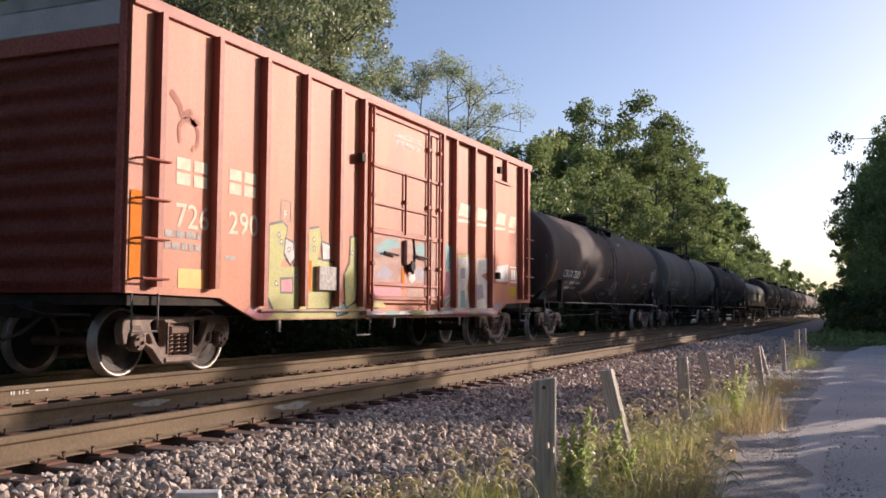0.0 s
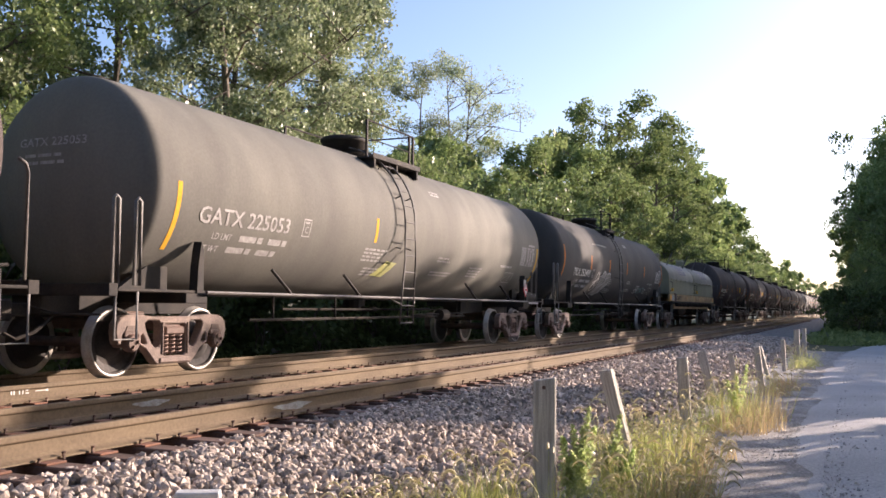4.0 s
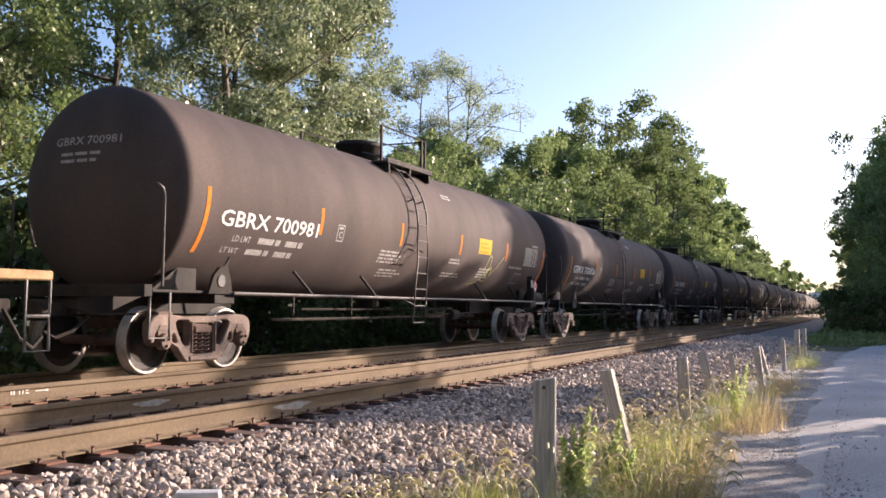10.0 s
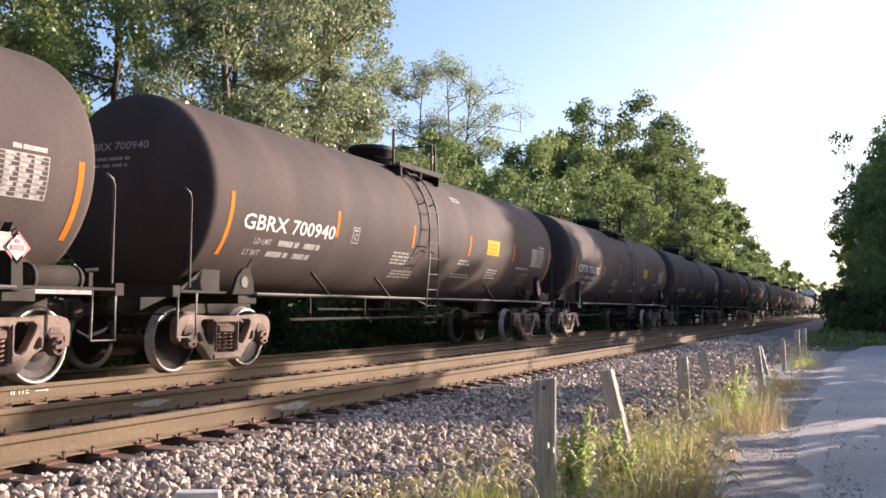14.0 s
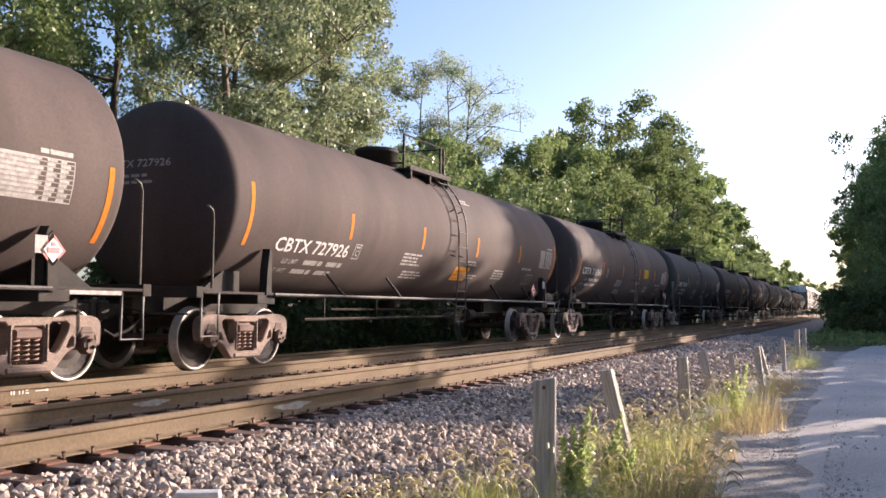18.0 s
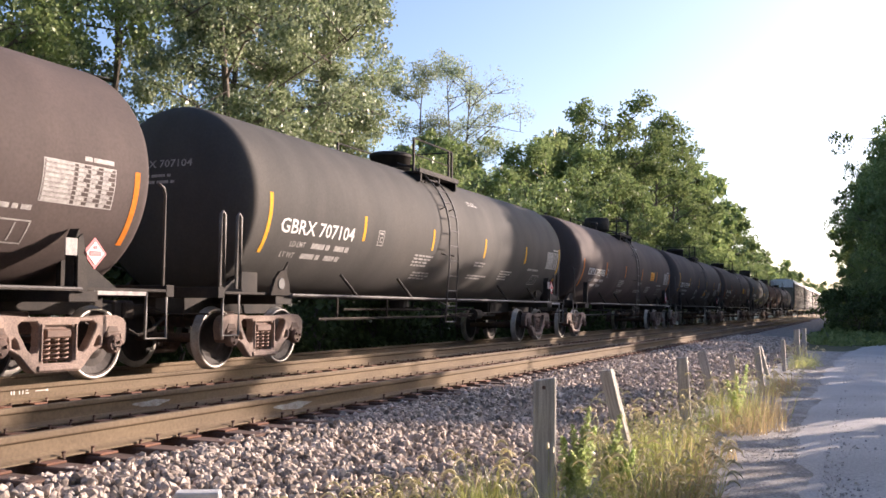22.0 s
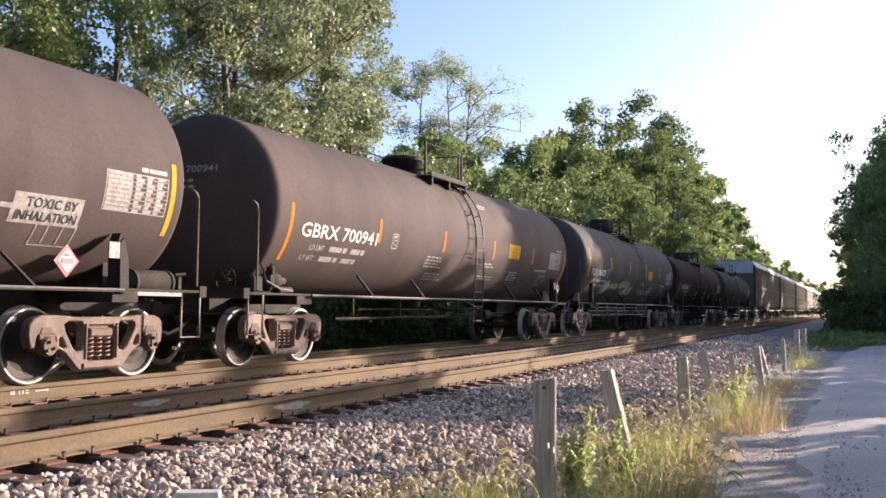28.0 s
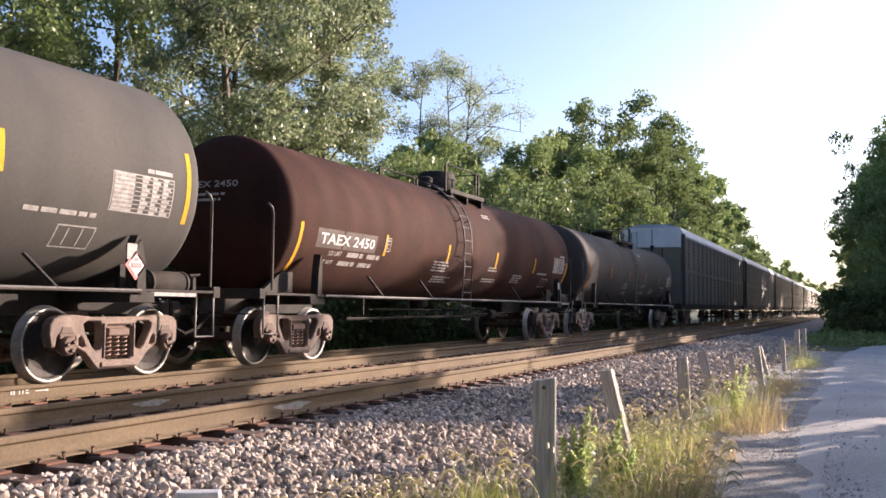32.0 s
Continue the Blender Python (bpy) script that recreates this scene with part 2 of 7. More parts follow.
def strip(name, ys_zs, xs, material, label, category, wobble=0.0):
    """A sheet along the rails with a cross-section of (y, z)."""
    bm = bmesh.new()
    rows = []
    for x in xs:
        rows.append([bm.verts.new((x, y + (wobble * noise.noise((x * 0.6, y, 3.0)) if 0 < k < len(ys_zs) - 1 or wobble > 0.05 else 0), z + 0.02 * noise.noise((x * 0.8, y * 0.9, 0)))) for k, (y, z) in enumerate(ys_zs)])
    for a, b in zip(rows, rows[1:]):
        for k in range(len(ys_zs) - 1):
            bm.faces.new((a[k], b[k], b[k + 1], a[k + 1]))
    bmesh.ops.recalc_face_normals(bm, faces=bm.faces[:])
    if bm.faces[0].normal.z < 0:
        bmesh.ops.reverse_faces(bm, faces=bm.faces[:])
    return tagged(part(name, bm, material, None, smooth=True), label, category, kind="structure")


steps = [-60 + 1.0 * k for k in range(120)] + [60 + 8 * k for k in range(56)]
far_steps = [-1500, -500, -150, -60] + [-50 + 10 * k for k in range(60)] + [600, 1000, 2500]
strip("ground", [(-2500, -0.6), (-300, -0.6), (-60, -0.5), (-20, -0.5), (-6, -0.5), (-3, -0.46), (2, -0.46), (6, -0.5), (12, -0.62), (20, -0.7), (60, -0.7), (300, -0.7), (2500, -0.7)],
      far_steps, DIRT, "brown earth with sparse weeds under the trees", "ground")
bm = bmesh.new()
rows = []
for k in range(430):                # the trail runs along the rails and bends away into the wood
    x = -30 + 0.22 * k
    off = -0.0045 * max(x - 26, 0) ** 2
    inset = 0.30 * min(max((11 - x) / 4, 0), 1)
    rows.append([bm.verts.new((x, y + off - inset * (y > -0.1) + (0.16 * noise.noise((x * 1.1, y, 1)) + 0.10 * noise.noise((x * 4.0, y, 4))) * (y > 0.2 or y < -3), z + 0.018 * noise.noise((x * 0.9, y * 2, 2)))) for y, z in
                 ((-3.4, -0.47), (-2.6, -0.42), (-1.6, -0.40), (-1.0, -0.405), (-0.4, -0.41), (0.0, -0.40), (0.3, -0.405), (0.55, -0.422), (0.95, -0.49))])
for a, b in zip(rows, rows[1:]):
    for k in range(8):
        bm.faces.new((a[k], b[k], b[k + 1], a[k + 1]))
trail = tagged(part("trail", bm, TRAIL, None, smooth=True), "pale grey crushed-stone trail beside the railway", "trail", kind="structure")

strip("verge", [(-0.1, -0.462), (0.25, -0.444), (0.55, -0.440), (0.9, -0.438), (1.3, -0.440), (1.7, -0.440), (2.1, -0.438), (2.4, -0.452)], [-20 + 0.4 * k for k in range(140)], VERGE,
      "gritty brown verge with scattered stones between the trail and the ballast", "verge", wobble=0.06)


def bed_z(y):
    """Height of the ballast across the line."""
    return float(np.interp(y, (1.7, 2.3, 3.2, 4.3, 4.9, 11.2, 12.8), (-0.47, -0.43, -0.38, -0.315, -0.29, -0.285, -0.62)))


ballast = strip("ballast_bed", [(y, bed_z(y) - 0.01) for y in (1.7, 2.0, 2.3, 2.8, 3.2, 3.8, 4.3, 4.9, 5.6, 7.2, 9.1, 10.6, 11.2, 12.0, 12.8)], steps, BED,
                "bed of crushed grey railway ballast", "ballast", wobble=0.08)


def rail_outline():
    half = [(0.076, 0.0), (0.076, 0.012), (0.030, 0.028), (0.010, 0.045), (0.009, 0.128), (0.034, 0.142), (0.037, 0.150), (0.036, 0.176), (0.028, 0.186)]
    return half + [(-a, b) for a, b in reversed(half)]


def long_rail(name, y, parent, label):
    bm = bmesh.new()
    xs = [-30 + 3 * k for k in range(50)] + [120 + 20 * k for k in range(22)]
    rings = [[bm.verts.new((x, y + a + 0.004 * noise.noise((x * 0.2, y, 5)), (b - 0.186) * 1.12)) for a, b in rail_outline()] for x in xs]
    n = len(rings[0])
    for a, b in zip(rings, rings[1:]):
        for k in range(n):
            bm.faces.new((a[k], a[(k + 1) % n], b[(k + 1) % n], b[k]))
    bmesh.ops.recalc_face_normals(bm, faces=bm.faces[:])
    return part(name, bm, RAILM, parent, label)


def tie_mesh(bm):
    box(bm, -0.115, 0.115, -1.3, 1.3, -0.17, 0, 0.012)


def plate_mesh(bm):
    box(bm, -0.10, 0.10, -0.19, 0.19, 0, 0.018, 0.004)


def spike_mesh(bm):
    box(bm, -0.008, 0.008, -0.008, 0.008, -0.02, 0.032)
    box(bm, -0.013, 0.013, -0.022, 0.010, 0.028, 0.044, 0.005)


tie_me = stored("tie", tie_mesh, TIE)
plate_me = stored("tie_plate", plate_mesh, PLATE)
spike_me = stored("spike", spike_mesh, SPIKE)


def track(y, label):
    t = tagged(new("railway_track"), label, "track", kind="structure")
    t.location = (0, y, 0)
    for side in (-0.755, 0.755):
        long_rail("rail", side, t, "dusty rust-brown steel rail")
    r = random.Random(int(y * 10))
    far = bmesh.new()
    for k in range(230):
        x = 1.2 + 0.53 * k + r.uniform(-0.03, 0.03)
        turn = Matrix.Rotation(r.uniform(-0.02, 0.02), 4, "Z")
        if k < 110:
            piece("tie", tie_me, t, (x, r.uniform(-0.06, 0.06), -0.230), turn=turn)
        else:
            box(far, x - 0.115, x + 0.115, -1.3, 1.3, -0.39, -0.230)
        if k < 75:
            for side in (-0.755, 0.755):
                piece("tie_plate", plate_me, t, (x, side, -0.228))
                for dx, dy in ((-0.075, -0.10), (0.16, -0.095), (0.04, 0.10)):
                    if dy > 0 and k > 30 or r.random() < 0.18:
                        continue
                    piece("spike", spike_me, t, (x + dx + r.uniform(-0.03, 0.03), side + dy, -0.222 + r.uniform(-0.012, 0.03)),
                          turn=Matrix.Rotation(r.uniform(-0.35, 0.35), 4, "Y") @ Matrix.Rotation(0 if dy < 0 else math.pi, 4, "Z"))
    tagged(part("ties", far, TIE, t), kind="stuff")
    return t


def stone_shape(r, size, fine):
    """One broken stone: an uneven block of eight or twelve corners."""
    bm = bmesh.new()
    bmesh.ops.create_icosphere(bm, subdivisions=1, radius=size / 2)
    if not fine:
        bm.free()
        bm = bmesh.new()
        bmesh.ops.create_cube(bm, size=size * 0.72)
    sx, sy, sz = r.uniform(0.75, 1.35), r.uniform(0.7, 1.1), r.uniform(0.5, 0.85)
    for v in bm.verts:
        k = r.uniform(0.72, 1.2)
        v.co = Vector((v.co.x * sx * k, v.co.y * sy * k, v.co.z * sz * k))
    return bm


def stones():
    r = random.Random(12)
    shapes = []
    for k in range(14):
        bm = stone_shape(r, 0.08, True)
        me = bpy.data.meshes.new("stone")
        bm.to_mesh(me)
        bm.free()
        shapes.append(finish(me, STONE1))
    # stones that can be picked apart, close to the camera
    for k in range(300):
        x, y = r.uniform(4.3, 7.4), r.uniform(2.3, 4.9)
        piece("stone", r.choice(shapes), ballast, (x, y, bed_z(y) + 0.012 + r.uniform(0, 0.02)),
              turn=Euler((r.uniform(0, 6.28), r.uniform(0, 6.28), r.uniform(0, 6.28))).to_matrix().to_4x4() @ Matrix.Scale(r.uniform(0.75, 1.3), 4))
    # the rest, joined
    for n, size, x0, x1, y0, y1, fine in ((7000, 0.078, 3.6, 11, 2.1, 5.3, True), (7500, 0.086, 10, 22, 1.95, 5.3, False),
                                          (6500, 0.105, 20, 48, 1.9, 5.3, False), (2600, 0.066, 3.5, 20, 5.75, 7.0, False), (2600, 0.066, 4, 22, 7.3, 8.95, False), (1500, 0.07, 5, 25, 9.3, 10.4, False)):
        base = []
        for k in range(12):
            bm = stone_shape(r, size, fine)
            bm.verts.index_update()
            base.append((np.array([v.co[:] for v in bm.verts]), [[v.index for v in f.verts] for f in bm.faces]))
            bm.free()
        verts, faces, c = [], [], 0
        for k in range(n):
            v, f = base[r.randrange(12)]
            x, y = r.uniform(x0, x1), r.uniform(y0, y1)
            if y < 2.5 and r.random() < 0.6:
                continue
            m = np.array(Euler((r.uniform(0, 6.28), r.uniform(0, 6.28), r.uniform(0, 6.28))).to_matrix()) * r.uniform(0.6, 1.25)
            low = 0.03 if 5.3 < y < 10.6 else 0.0
            verts.append(v @ m.T + (x, y, bed_z(y) + 0.008 - low + r.uniform(0, 0.03)))
            faces += [[i + c for i in q] for q in f]
            c += len(v)
        me = bpy.data.meshes.new("ballast_stones")
        me.from_pydata(np.concatenate(verts).tolist(), [], faces)
        tagged(piece("ballast_stones", finish(me, STONE), ballast), "loose crushed grey and tan stones", kind="stuff")


def pebbles():
    """Small loose stones on the trail and along its ragged edge."""
    r = random.Random(8)
    verts, faces = [], []
    base = []
    for k in range(8):
        bm = stone_shape(r, 1.0, False)
        bm.verts.index_update()
        base.append((np.array([v.co[:] for v in bm.verts]), [[v.index for v in f.verts] for f in bm.faces]))
        bm.free()
    c = 0
    for k in range(11000):
        x = 5 + 30 * r.random() ** 1.6
        y = r.uniform(-1.2, 1.0) if k % 60 == 0 else r.gauss(0.80 - 0.25 * min(max((11 - x) / 4, 0), 1), 0.34)
        v, f = base[r.randrange(8)]
        s = r.uniform(0.008, 0.02) if k % 12 else r.uniform(0.02, 0.04)
        m = np.array(Euler((r.uniform(0, 6.28), r.uniform(0, 6.28), r.uniform(0, 6.28))).to_matrix()) * s
        verts.append(v @ m.T + (x, y - 0.0045 * max(x - 26, 0) ** 2, -0.404 if y < 0.3 else -0.44))
        faces += [[i + c for i in q] for q in f]
        c += len(v)
    me = bpy.data.meshes.new("gravel")
    me.from_pydata(np.concatenate(verts).tolist(), [], faces)
    tagged(piece("gravel", finish(me, PEBBLE), trail), "loose pebbles on the trail", kind="stuff")


# ---- posts along the trail ----
def post(x, y, height, wide, thick, lean_x, lean_y, turn, label, hole=False):
    bm = bmesh.new()
    box(bm, -thick / 2, thick / 2, -wide / 2, wide / 2, -0.25, height, 0.008)
    for v in bm.verts:
        if v.co.z > 0.1:
            v.co.z += 0.012 * math.sin(v.co.y * 60)
    ob = tagged(new("wooden_post"), label, "post", "posts along the trail")
    ob.matrix_basis = pose(x, y, -0.45, lean_x, lean_y, turn)
    part("stake", bm, WOOD, ob)
    if hole:
        bm = bmesh.new()
        spun(bm, [(0, 0.014), (0.006, 0.013), (0.008, 0.004)], 10, "x", (-thick / 2 - 0.006, 0.0, height - 0.06))
        part("bolt", bm, SPIKE, ob, "dark rusty bolt head")
    return ob


# ---- trees ----
def leaves(name, spots, per, spread, size, material, seed, squash=0.8):
    """Many single leaves in clumps round the spots (x, y, z, radius), as one mesh."""
    g = np.random.default_rng(seed)
    sp = np.array(spots)
    n = len(sp) * per
    c = np.repeat(sp[:, :3], per, 0)
    rad = np.repeat(sp[:, 3], per)
    d = g.normal(size=(n, 3))
    d /= np.linalg.norm(d, axis=1)[:, None]
    c = c + d * (rad * g.uniform(0.15, 1.0, n) ** 0.6 * spread)[:, None] * (1, 1, squash)
    u = g.normal(size=(n, 3))
    u[:, 2] -= 0.5
    u /= np.linalg.norm(u, axis=1)[:, None]
    w = np.cross(u, g.normal(size=(n, 3)))
    w /= np.linalg.norm(w, axis=1)[:, None]
    s = (size * g.uniform(0.6, 1.3, n))[:, None]
    v = np.stack((c - u * s * 0.5, c + w * s * 0.36 - u * s * 0.05, c + u * s * 0.6, c - w * s * 0.36 - u * s * 0.05), 1).reshape(-1, 3)
    me = bpy.data.meshes.new(name)
    me.vertices.add(4 * n)
    me.vertices.foreach_set("co", v.ravel())
    me.loops.add(4 * n)
    me.loops.foreach_set("vertex_index", np.arange(4 * n))
    me.polygons.add(n)
    me.polygons.foreach_set("loop_start", np.arange(n) * 4)
    me.polygons.foreach_set("loop_total", np.full(n, 4))
    me.update()
    me.validate()
    return finish(me, material)


def tree(kind, seed, height, spread, low, clumps, per, leaf, material, clump=1.0, limbs=9, trunk_r=0.2, forks=1, airy=0.0, label="", lean=0.0):
    """A tapered, slightly crooked trunk with limbs, and a crown of leaf clumps along them. Stands at the origin; moved by its caller."""
    r = random.Random(seed)
    ob = tagged(new(kind), label, "tree")
    bm = bmesh.new()
    tips = []
    for f in range(forks):
        pts = []
        bend = (r.uniform(-1, 1), r.uniform(-1, 1))
        for k in range(8):
            q = k / 7
            fan = spread * 0.3 * (forks > 1)
            a = f * math.tau / forks + seed
            pts.append((math.cos(a) * fan * q + bend[0] * 0.06 * height * q * q + 0.12 * r.uniform(-1, 1) * (k > 0) + lean * height * q, math.sin(a) * fan * q + bend[1] * 0.05 * height * q * q + 0.12 * r.uniform(-1, 1) * (k > 0), height * 0.93 * q))
        pipe(bm, pts, trunk_r * (0.75 if forks > 1 else 1), 7, 0.02)
        for k in range(limbs):
            q = low + (0.97 - low) * (k + r.random()) / limbs
            i = min(int(q * 7), 6)
            p = Vector(pts[i]).lerp(Vector(pts[i + 1]), q * 7 - i)
            a = r.uniform(0, math.tau)
            reach = spread * (math.sin(math.pi * min(1, 0.12 + (q - low) / (1 - low) * 0.86)) ** 0.7) * r.uniform(0.65, 1.12)
            mid = p + Vector((math.cos(a) * reach * 0.5, math.sin(a) * reach * 0.5, reach * r.uniform(0.12, 0.35)))
            end = p + Vector((math.cos(a + 0.2) * reach, math.sin(a + 0.2) * reach, reach * r.uniform(0.2, 0.65)))
            pipe(bm, (p, mid, end), trunk_r * 0.34 * (1 - q * 0.6), 5, 0.012)
            tips.append((p, mid, end))
            for b in range(3):
                s = mid.lerp(end, r.random())
                e = s + Vector((r.uniform(-1, 1), r.uniform(-1, 1), r.uniform(-0.2, 0.9))) * reach * 0.42
                pipe(bm, (s, s.lerp(e, 0.5) + Vector((0, 0, 0.05)), e), 0.03, 4, 0.008)
                tips.append((s, s.lerp(e, 0.6), e))
    part("trunk", bm, BARK, ob, smooth=True)
    spots = []
    for k in range(clumps):
        p, mid, end = r.choice(tips)
        q = r.random() ** 0.6
        c = mid.lerp(end, q) if r.random() < 0.85 else p.lerp(mid, 0.7)
        j = clump * 0.6
        spots.append((c.x + r.uniform(-j, j), c.y + r.uniform(-j, j), c.z + r.uniform(-j, j), clump * r.uniform(0.45, 1.15)))
    piece("crown", leaves("crown", spots, per, 1.0, leaf, material, seed), ob)
    return ob


def plant_trees():
    """The wood behind the line, the edge of the wood beside the trail, brush under both, and unseen growth added for
    shade.
    """
    r = random.Random(77)
    far_away = pose(0, 0, -400)
    tall, full = "tall cottonwood with pale glittering leaves behind the line", "full green broadleaf tree behind the line"
    dark, big = "dark green broadleaf tree in a dense wood", "large dark rounded tree above the wood"
    kinds = [
        tree("poplar_tree", 3, 17.0, 4.2, 0.14, 180, 200, 0.118, LEAFP, 0.8, 20, 0.24, label=tall),
        tree("poplar_tree", 8, 15.5, 3.8, 0.12, 170, 200, 0.118, LEAFP, 0.78, 19, 0.22, label=tall),
        tree("broadleaf_tree", 21, 15.0, 5.2, 0.15, 190, 165, 0.13, LEAF, 0.95, 19, 0.26, label=full),
        tree("broadleaf_tree", 34, 13.0, 4.6, 0.12, 250, 50, 0.21, LEAFD, 0.78, 18, 0.24, label=dark),
        tree("broadleaf_tree", 55, 11.0, 4.4, 0.1, 190, 46, 0.21, LEAF, 0.78, 14, 0.2, forks=2, label="low bushy green tree behind the line"),
        tree("broadleaf_tree", 68, 17.0, 5.4, 0.18, 300, 58, 0.22, LEAFD, 0.85, 22, 0.3, label=big),
        tree("bush", 72, 2.2, 1.3, 0.02, 42, 32, 0.17, LEAFB, 0.5, 2, 0.03, forks=3, label="dense green brush at the foot of the wood"),
        tree("broadleaf_tree", 22, 15.0, 5.2, 0.15, 160, 30, 0.46, LEAF, 0.9, 11, 0.26, label=full),
        tree("broadleaf_tree", 35, 13.0, 4.6, 0.12, 150, 30, 0.46, LEAFD, 0.85, 11, 0.24, label=dark),
        tree("broadleaf_tree", 69, 17.0, 5.4, 0.18, 170, 30, 0.48, LEAFD, 0.95, 12, 0.3, label=big),
        tree("broadleaf_tree", 81, 6.4, 1.7, 0.3, 80, 80, 0.2, LEAF, 0.75, 12, 0.1, forks=2, label="small leafy tree out of view, added for shade"),
        tree("broadleaf_tree", 103, 15.0, 4.2, 0.52, 120, 60, 0.36, LEAFD, 1.1, 14, 0.28, label="tall high-crowned tree out of view, added for shade"),
        tree("slender_tree", 49, 8.0, 1.8, 0.85, 40, 80, 0.2, LEAF, 0.6, 9, 0.14, label="slender flat-crowned tree out of view, added for shade"),
    ]

    def put(k, x, y, s=1.0, sx=1.0, turn=None, label=""):
        t = r.uniform(0, 360) if turn is None else turn
        if x > 105 or x < -1 or (k == 2 and (x > 45 or x < 13)) or y < -5.5:
            k = {2: 7, 3: 8, 5: 9}.get(k, k)
        ob = copy_thing(kinds[k], pose(x, y, -0.7, 0, 0, t) )
        ob.scale = (s * sx, s * sx, s)
        if label:
            tagged(ob, label)
        return ob
    # cottonwoods and broadleaf trees close behind the line
    for k, x, y, s in ((2, 11.5, 23.5, 1.0), (2, 14, 21, 0.95), (2, 17.5, 23, 1.1), (0, 22.5, 20.5, 1.05), (1, 25.5, 18.5, 1.05), (0, 29.0, 19.0, 1.08), (1, 31.0, 23, 1.15), (1, 33.0, 19.8, 1.12), (0, 36.0, 21.5, 1.05),
                       (2, 20, 27, 1.1), (4, 15, 17.5, 0.55), (4, 19.5, 17.2, 0.5), (4, 24.0, 16.3, 0.5), (4, 28.5, 16.2, 0.55), (4, 32.5, 16.6, 0.62), (4, 36, 17.2, 0.72), (4, 40, 18.5, 0.78),
                       (3, 44, 20, 0.76), (4, 47, 17.5, 0.82), (2, 53, 20, 0.76), (3, 58, 18, 0.95), (2, 63, 21, 0.92), (4, 60, 16.5, 0.9), (4, 52, 16.2, 0.8), (3, 66, 17.5, 1.02),
                       (5, 70, 18.0, 0.9), (5, 75, 17.5, 1.10), (5, 83, 17.5, 1.12), (5, 92, 17.8, 1.09), (5, 101, 18.0, 1.07), (3, 108, 18.0, 1.36), (2, 116, 18.5, 1.2), (5, 126, 18.5, 1.05), (3, 136, 18.0, 1.3),
                       (2, 147, 18.5, 1.14), (5, 160, 18.5, 1.0), (2, 172, 18, 1.0), (3, 186, 18, 1.08), (2, 200, 18, 0.8), (5, 216, 18, 0.66), (2, 235, 17.5, 0.78), (3, 255, 17, 0.92),
                       (2, 280, 17, 0.9), (5, 310, 17, 0.78), (3, 345, 16, 0.82), (2, 380, 15, 0.8), (5, 420, 13, 0.8), (2, 440, 6, 1.0), (5, 445, 0, 0.95), (3, 440, -6, 1.1),
                       (4, 70, 15.2, 0.6), (4, 80, 15.0, 0.65), (4, 92, 15.0, 0.7), (4, 110, 15.0, 0.75), (4, 130, 15.0, 0.8), (4, 155, 15.0, 0.8), (3, 40, 27, 0.8), (2, 48, 28, 0.8), (3, 56, 28, 0.9), (2, 10, 28, 1.0), (3, 26, 30, 1.0),
                       (2, 5, 20, 1.0), (3, -2, 19, 1.1), (2, -9, 20, 1.1), (3, -17, 19, 1.2), (2, -26, 18, 1.2), (5, -36, 17, 1.0), (3, -48, 16, 1.2)):
        put(k, x, y, s)
    ob = tree("thin_tree", 91, 16.8, 2.6, 0.30, 130, 95, 0.115, LEAFT, 0.8, 16, 0.16, label="thin half-bare tree with feathery leaves against the sky")
    ob.matrix_basis = pose(51.0, 23.6, -0.7)
    ob = tree("thin_tree", 95, 18.6, 3.7, 0.55, 120, 95, 0.115, LEAFT, 0.9, 13, 0.2, forks=2, label="spreading half-bare tree with crooked limbs against the sky", lean=0.05)
    ob.matrix_basis = pose(56.0, 23.3, -0.7, 0, 0, 20)
    for k in range(46):                # brush along the foot of the wood
        x = -4 + 1.75 * k + r.uniform(-0.5, 0.5)
        b = put(6, x, 13.6 + r.uniform(-0.4, 0.9), r.uniform(0.75, 1.25))
        tagged(b, "dense green brush at the foot of the wood", "bush", "brush behind the line")
    for x, y, s in ((46, -4.2, 0.8), (48, -2.4, 0.7), (44, -5.5, 0.9), (68, 0.4, 0.9), (80, 0.9, 1.0), (92, 1.3, 1.1), (104, 1.6, 1.3), (116, 1.9, 1.4), (130, 2.3, 1.4)):
        tagged(put(6, x, y, s), "dense green brush beyond the bend of the trail", "bush", "brush beside the trail")
    # unseen brush right of the view; its heights and gaps shape the shade
    for x, s in [(4.5 + 1.45 * k, (1.27 if k < 9 else 1.2 if k < 13 else 1.35) + 0.12 * r.random()) for k in range(32) if not (19.0 < 4.5 + 1.45 * k < 21.4 or 26.9 < 4.5 + 1.45 * k < 28.4 or 30.2 < 4.5 + 1.45 * k < 31.6)]:
        tagged(put(6, x, -6.3 + r.uniform(-0.3, 0.3), s), "dense green brush out of view, added for shade", "bush", "brush beside the trail")
    for k in range(8):
        tagged(put(6, 7.0 + 1.4 * k, -7.8 + r.uniform(-0.3, 0.3), 1.55), "dense green brush out of view, added for shade", "bush", "brush beside the trail")
    # unseen high crowns and a bush, added to shade rails, ballast and cars
    for k, x, y in ((12, 39.8, -6.4), (12, 42.7, -6.2), (12, 45.6, -6.3)):
        put(k, x, y, 1.12)
    for k, x, y, sc in ((12, 24.2, -6.2, 0.80), (12, 25.7, -6.3, 0.77), (12, 27.0, -6.2, 0.68), (12, 23.3, -6.2, 0.70), (6, 18.3, -6.1, 1.36)):
        put(k, x, y, sc, turn=53 * x)
    # one more unseen tree, added for the small shadow it casts
    ob = tree("slender_tree", 47, 7.9, 1.2, 0.86, 12, 80, 0.2, LEAF, 0.45, 7, 0.17, label="slender bare-trunked tree out of view, added for shade")
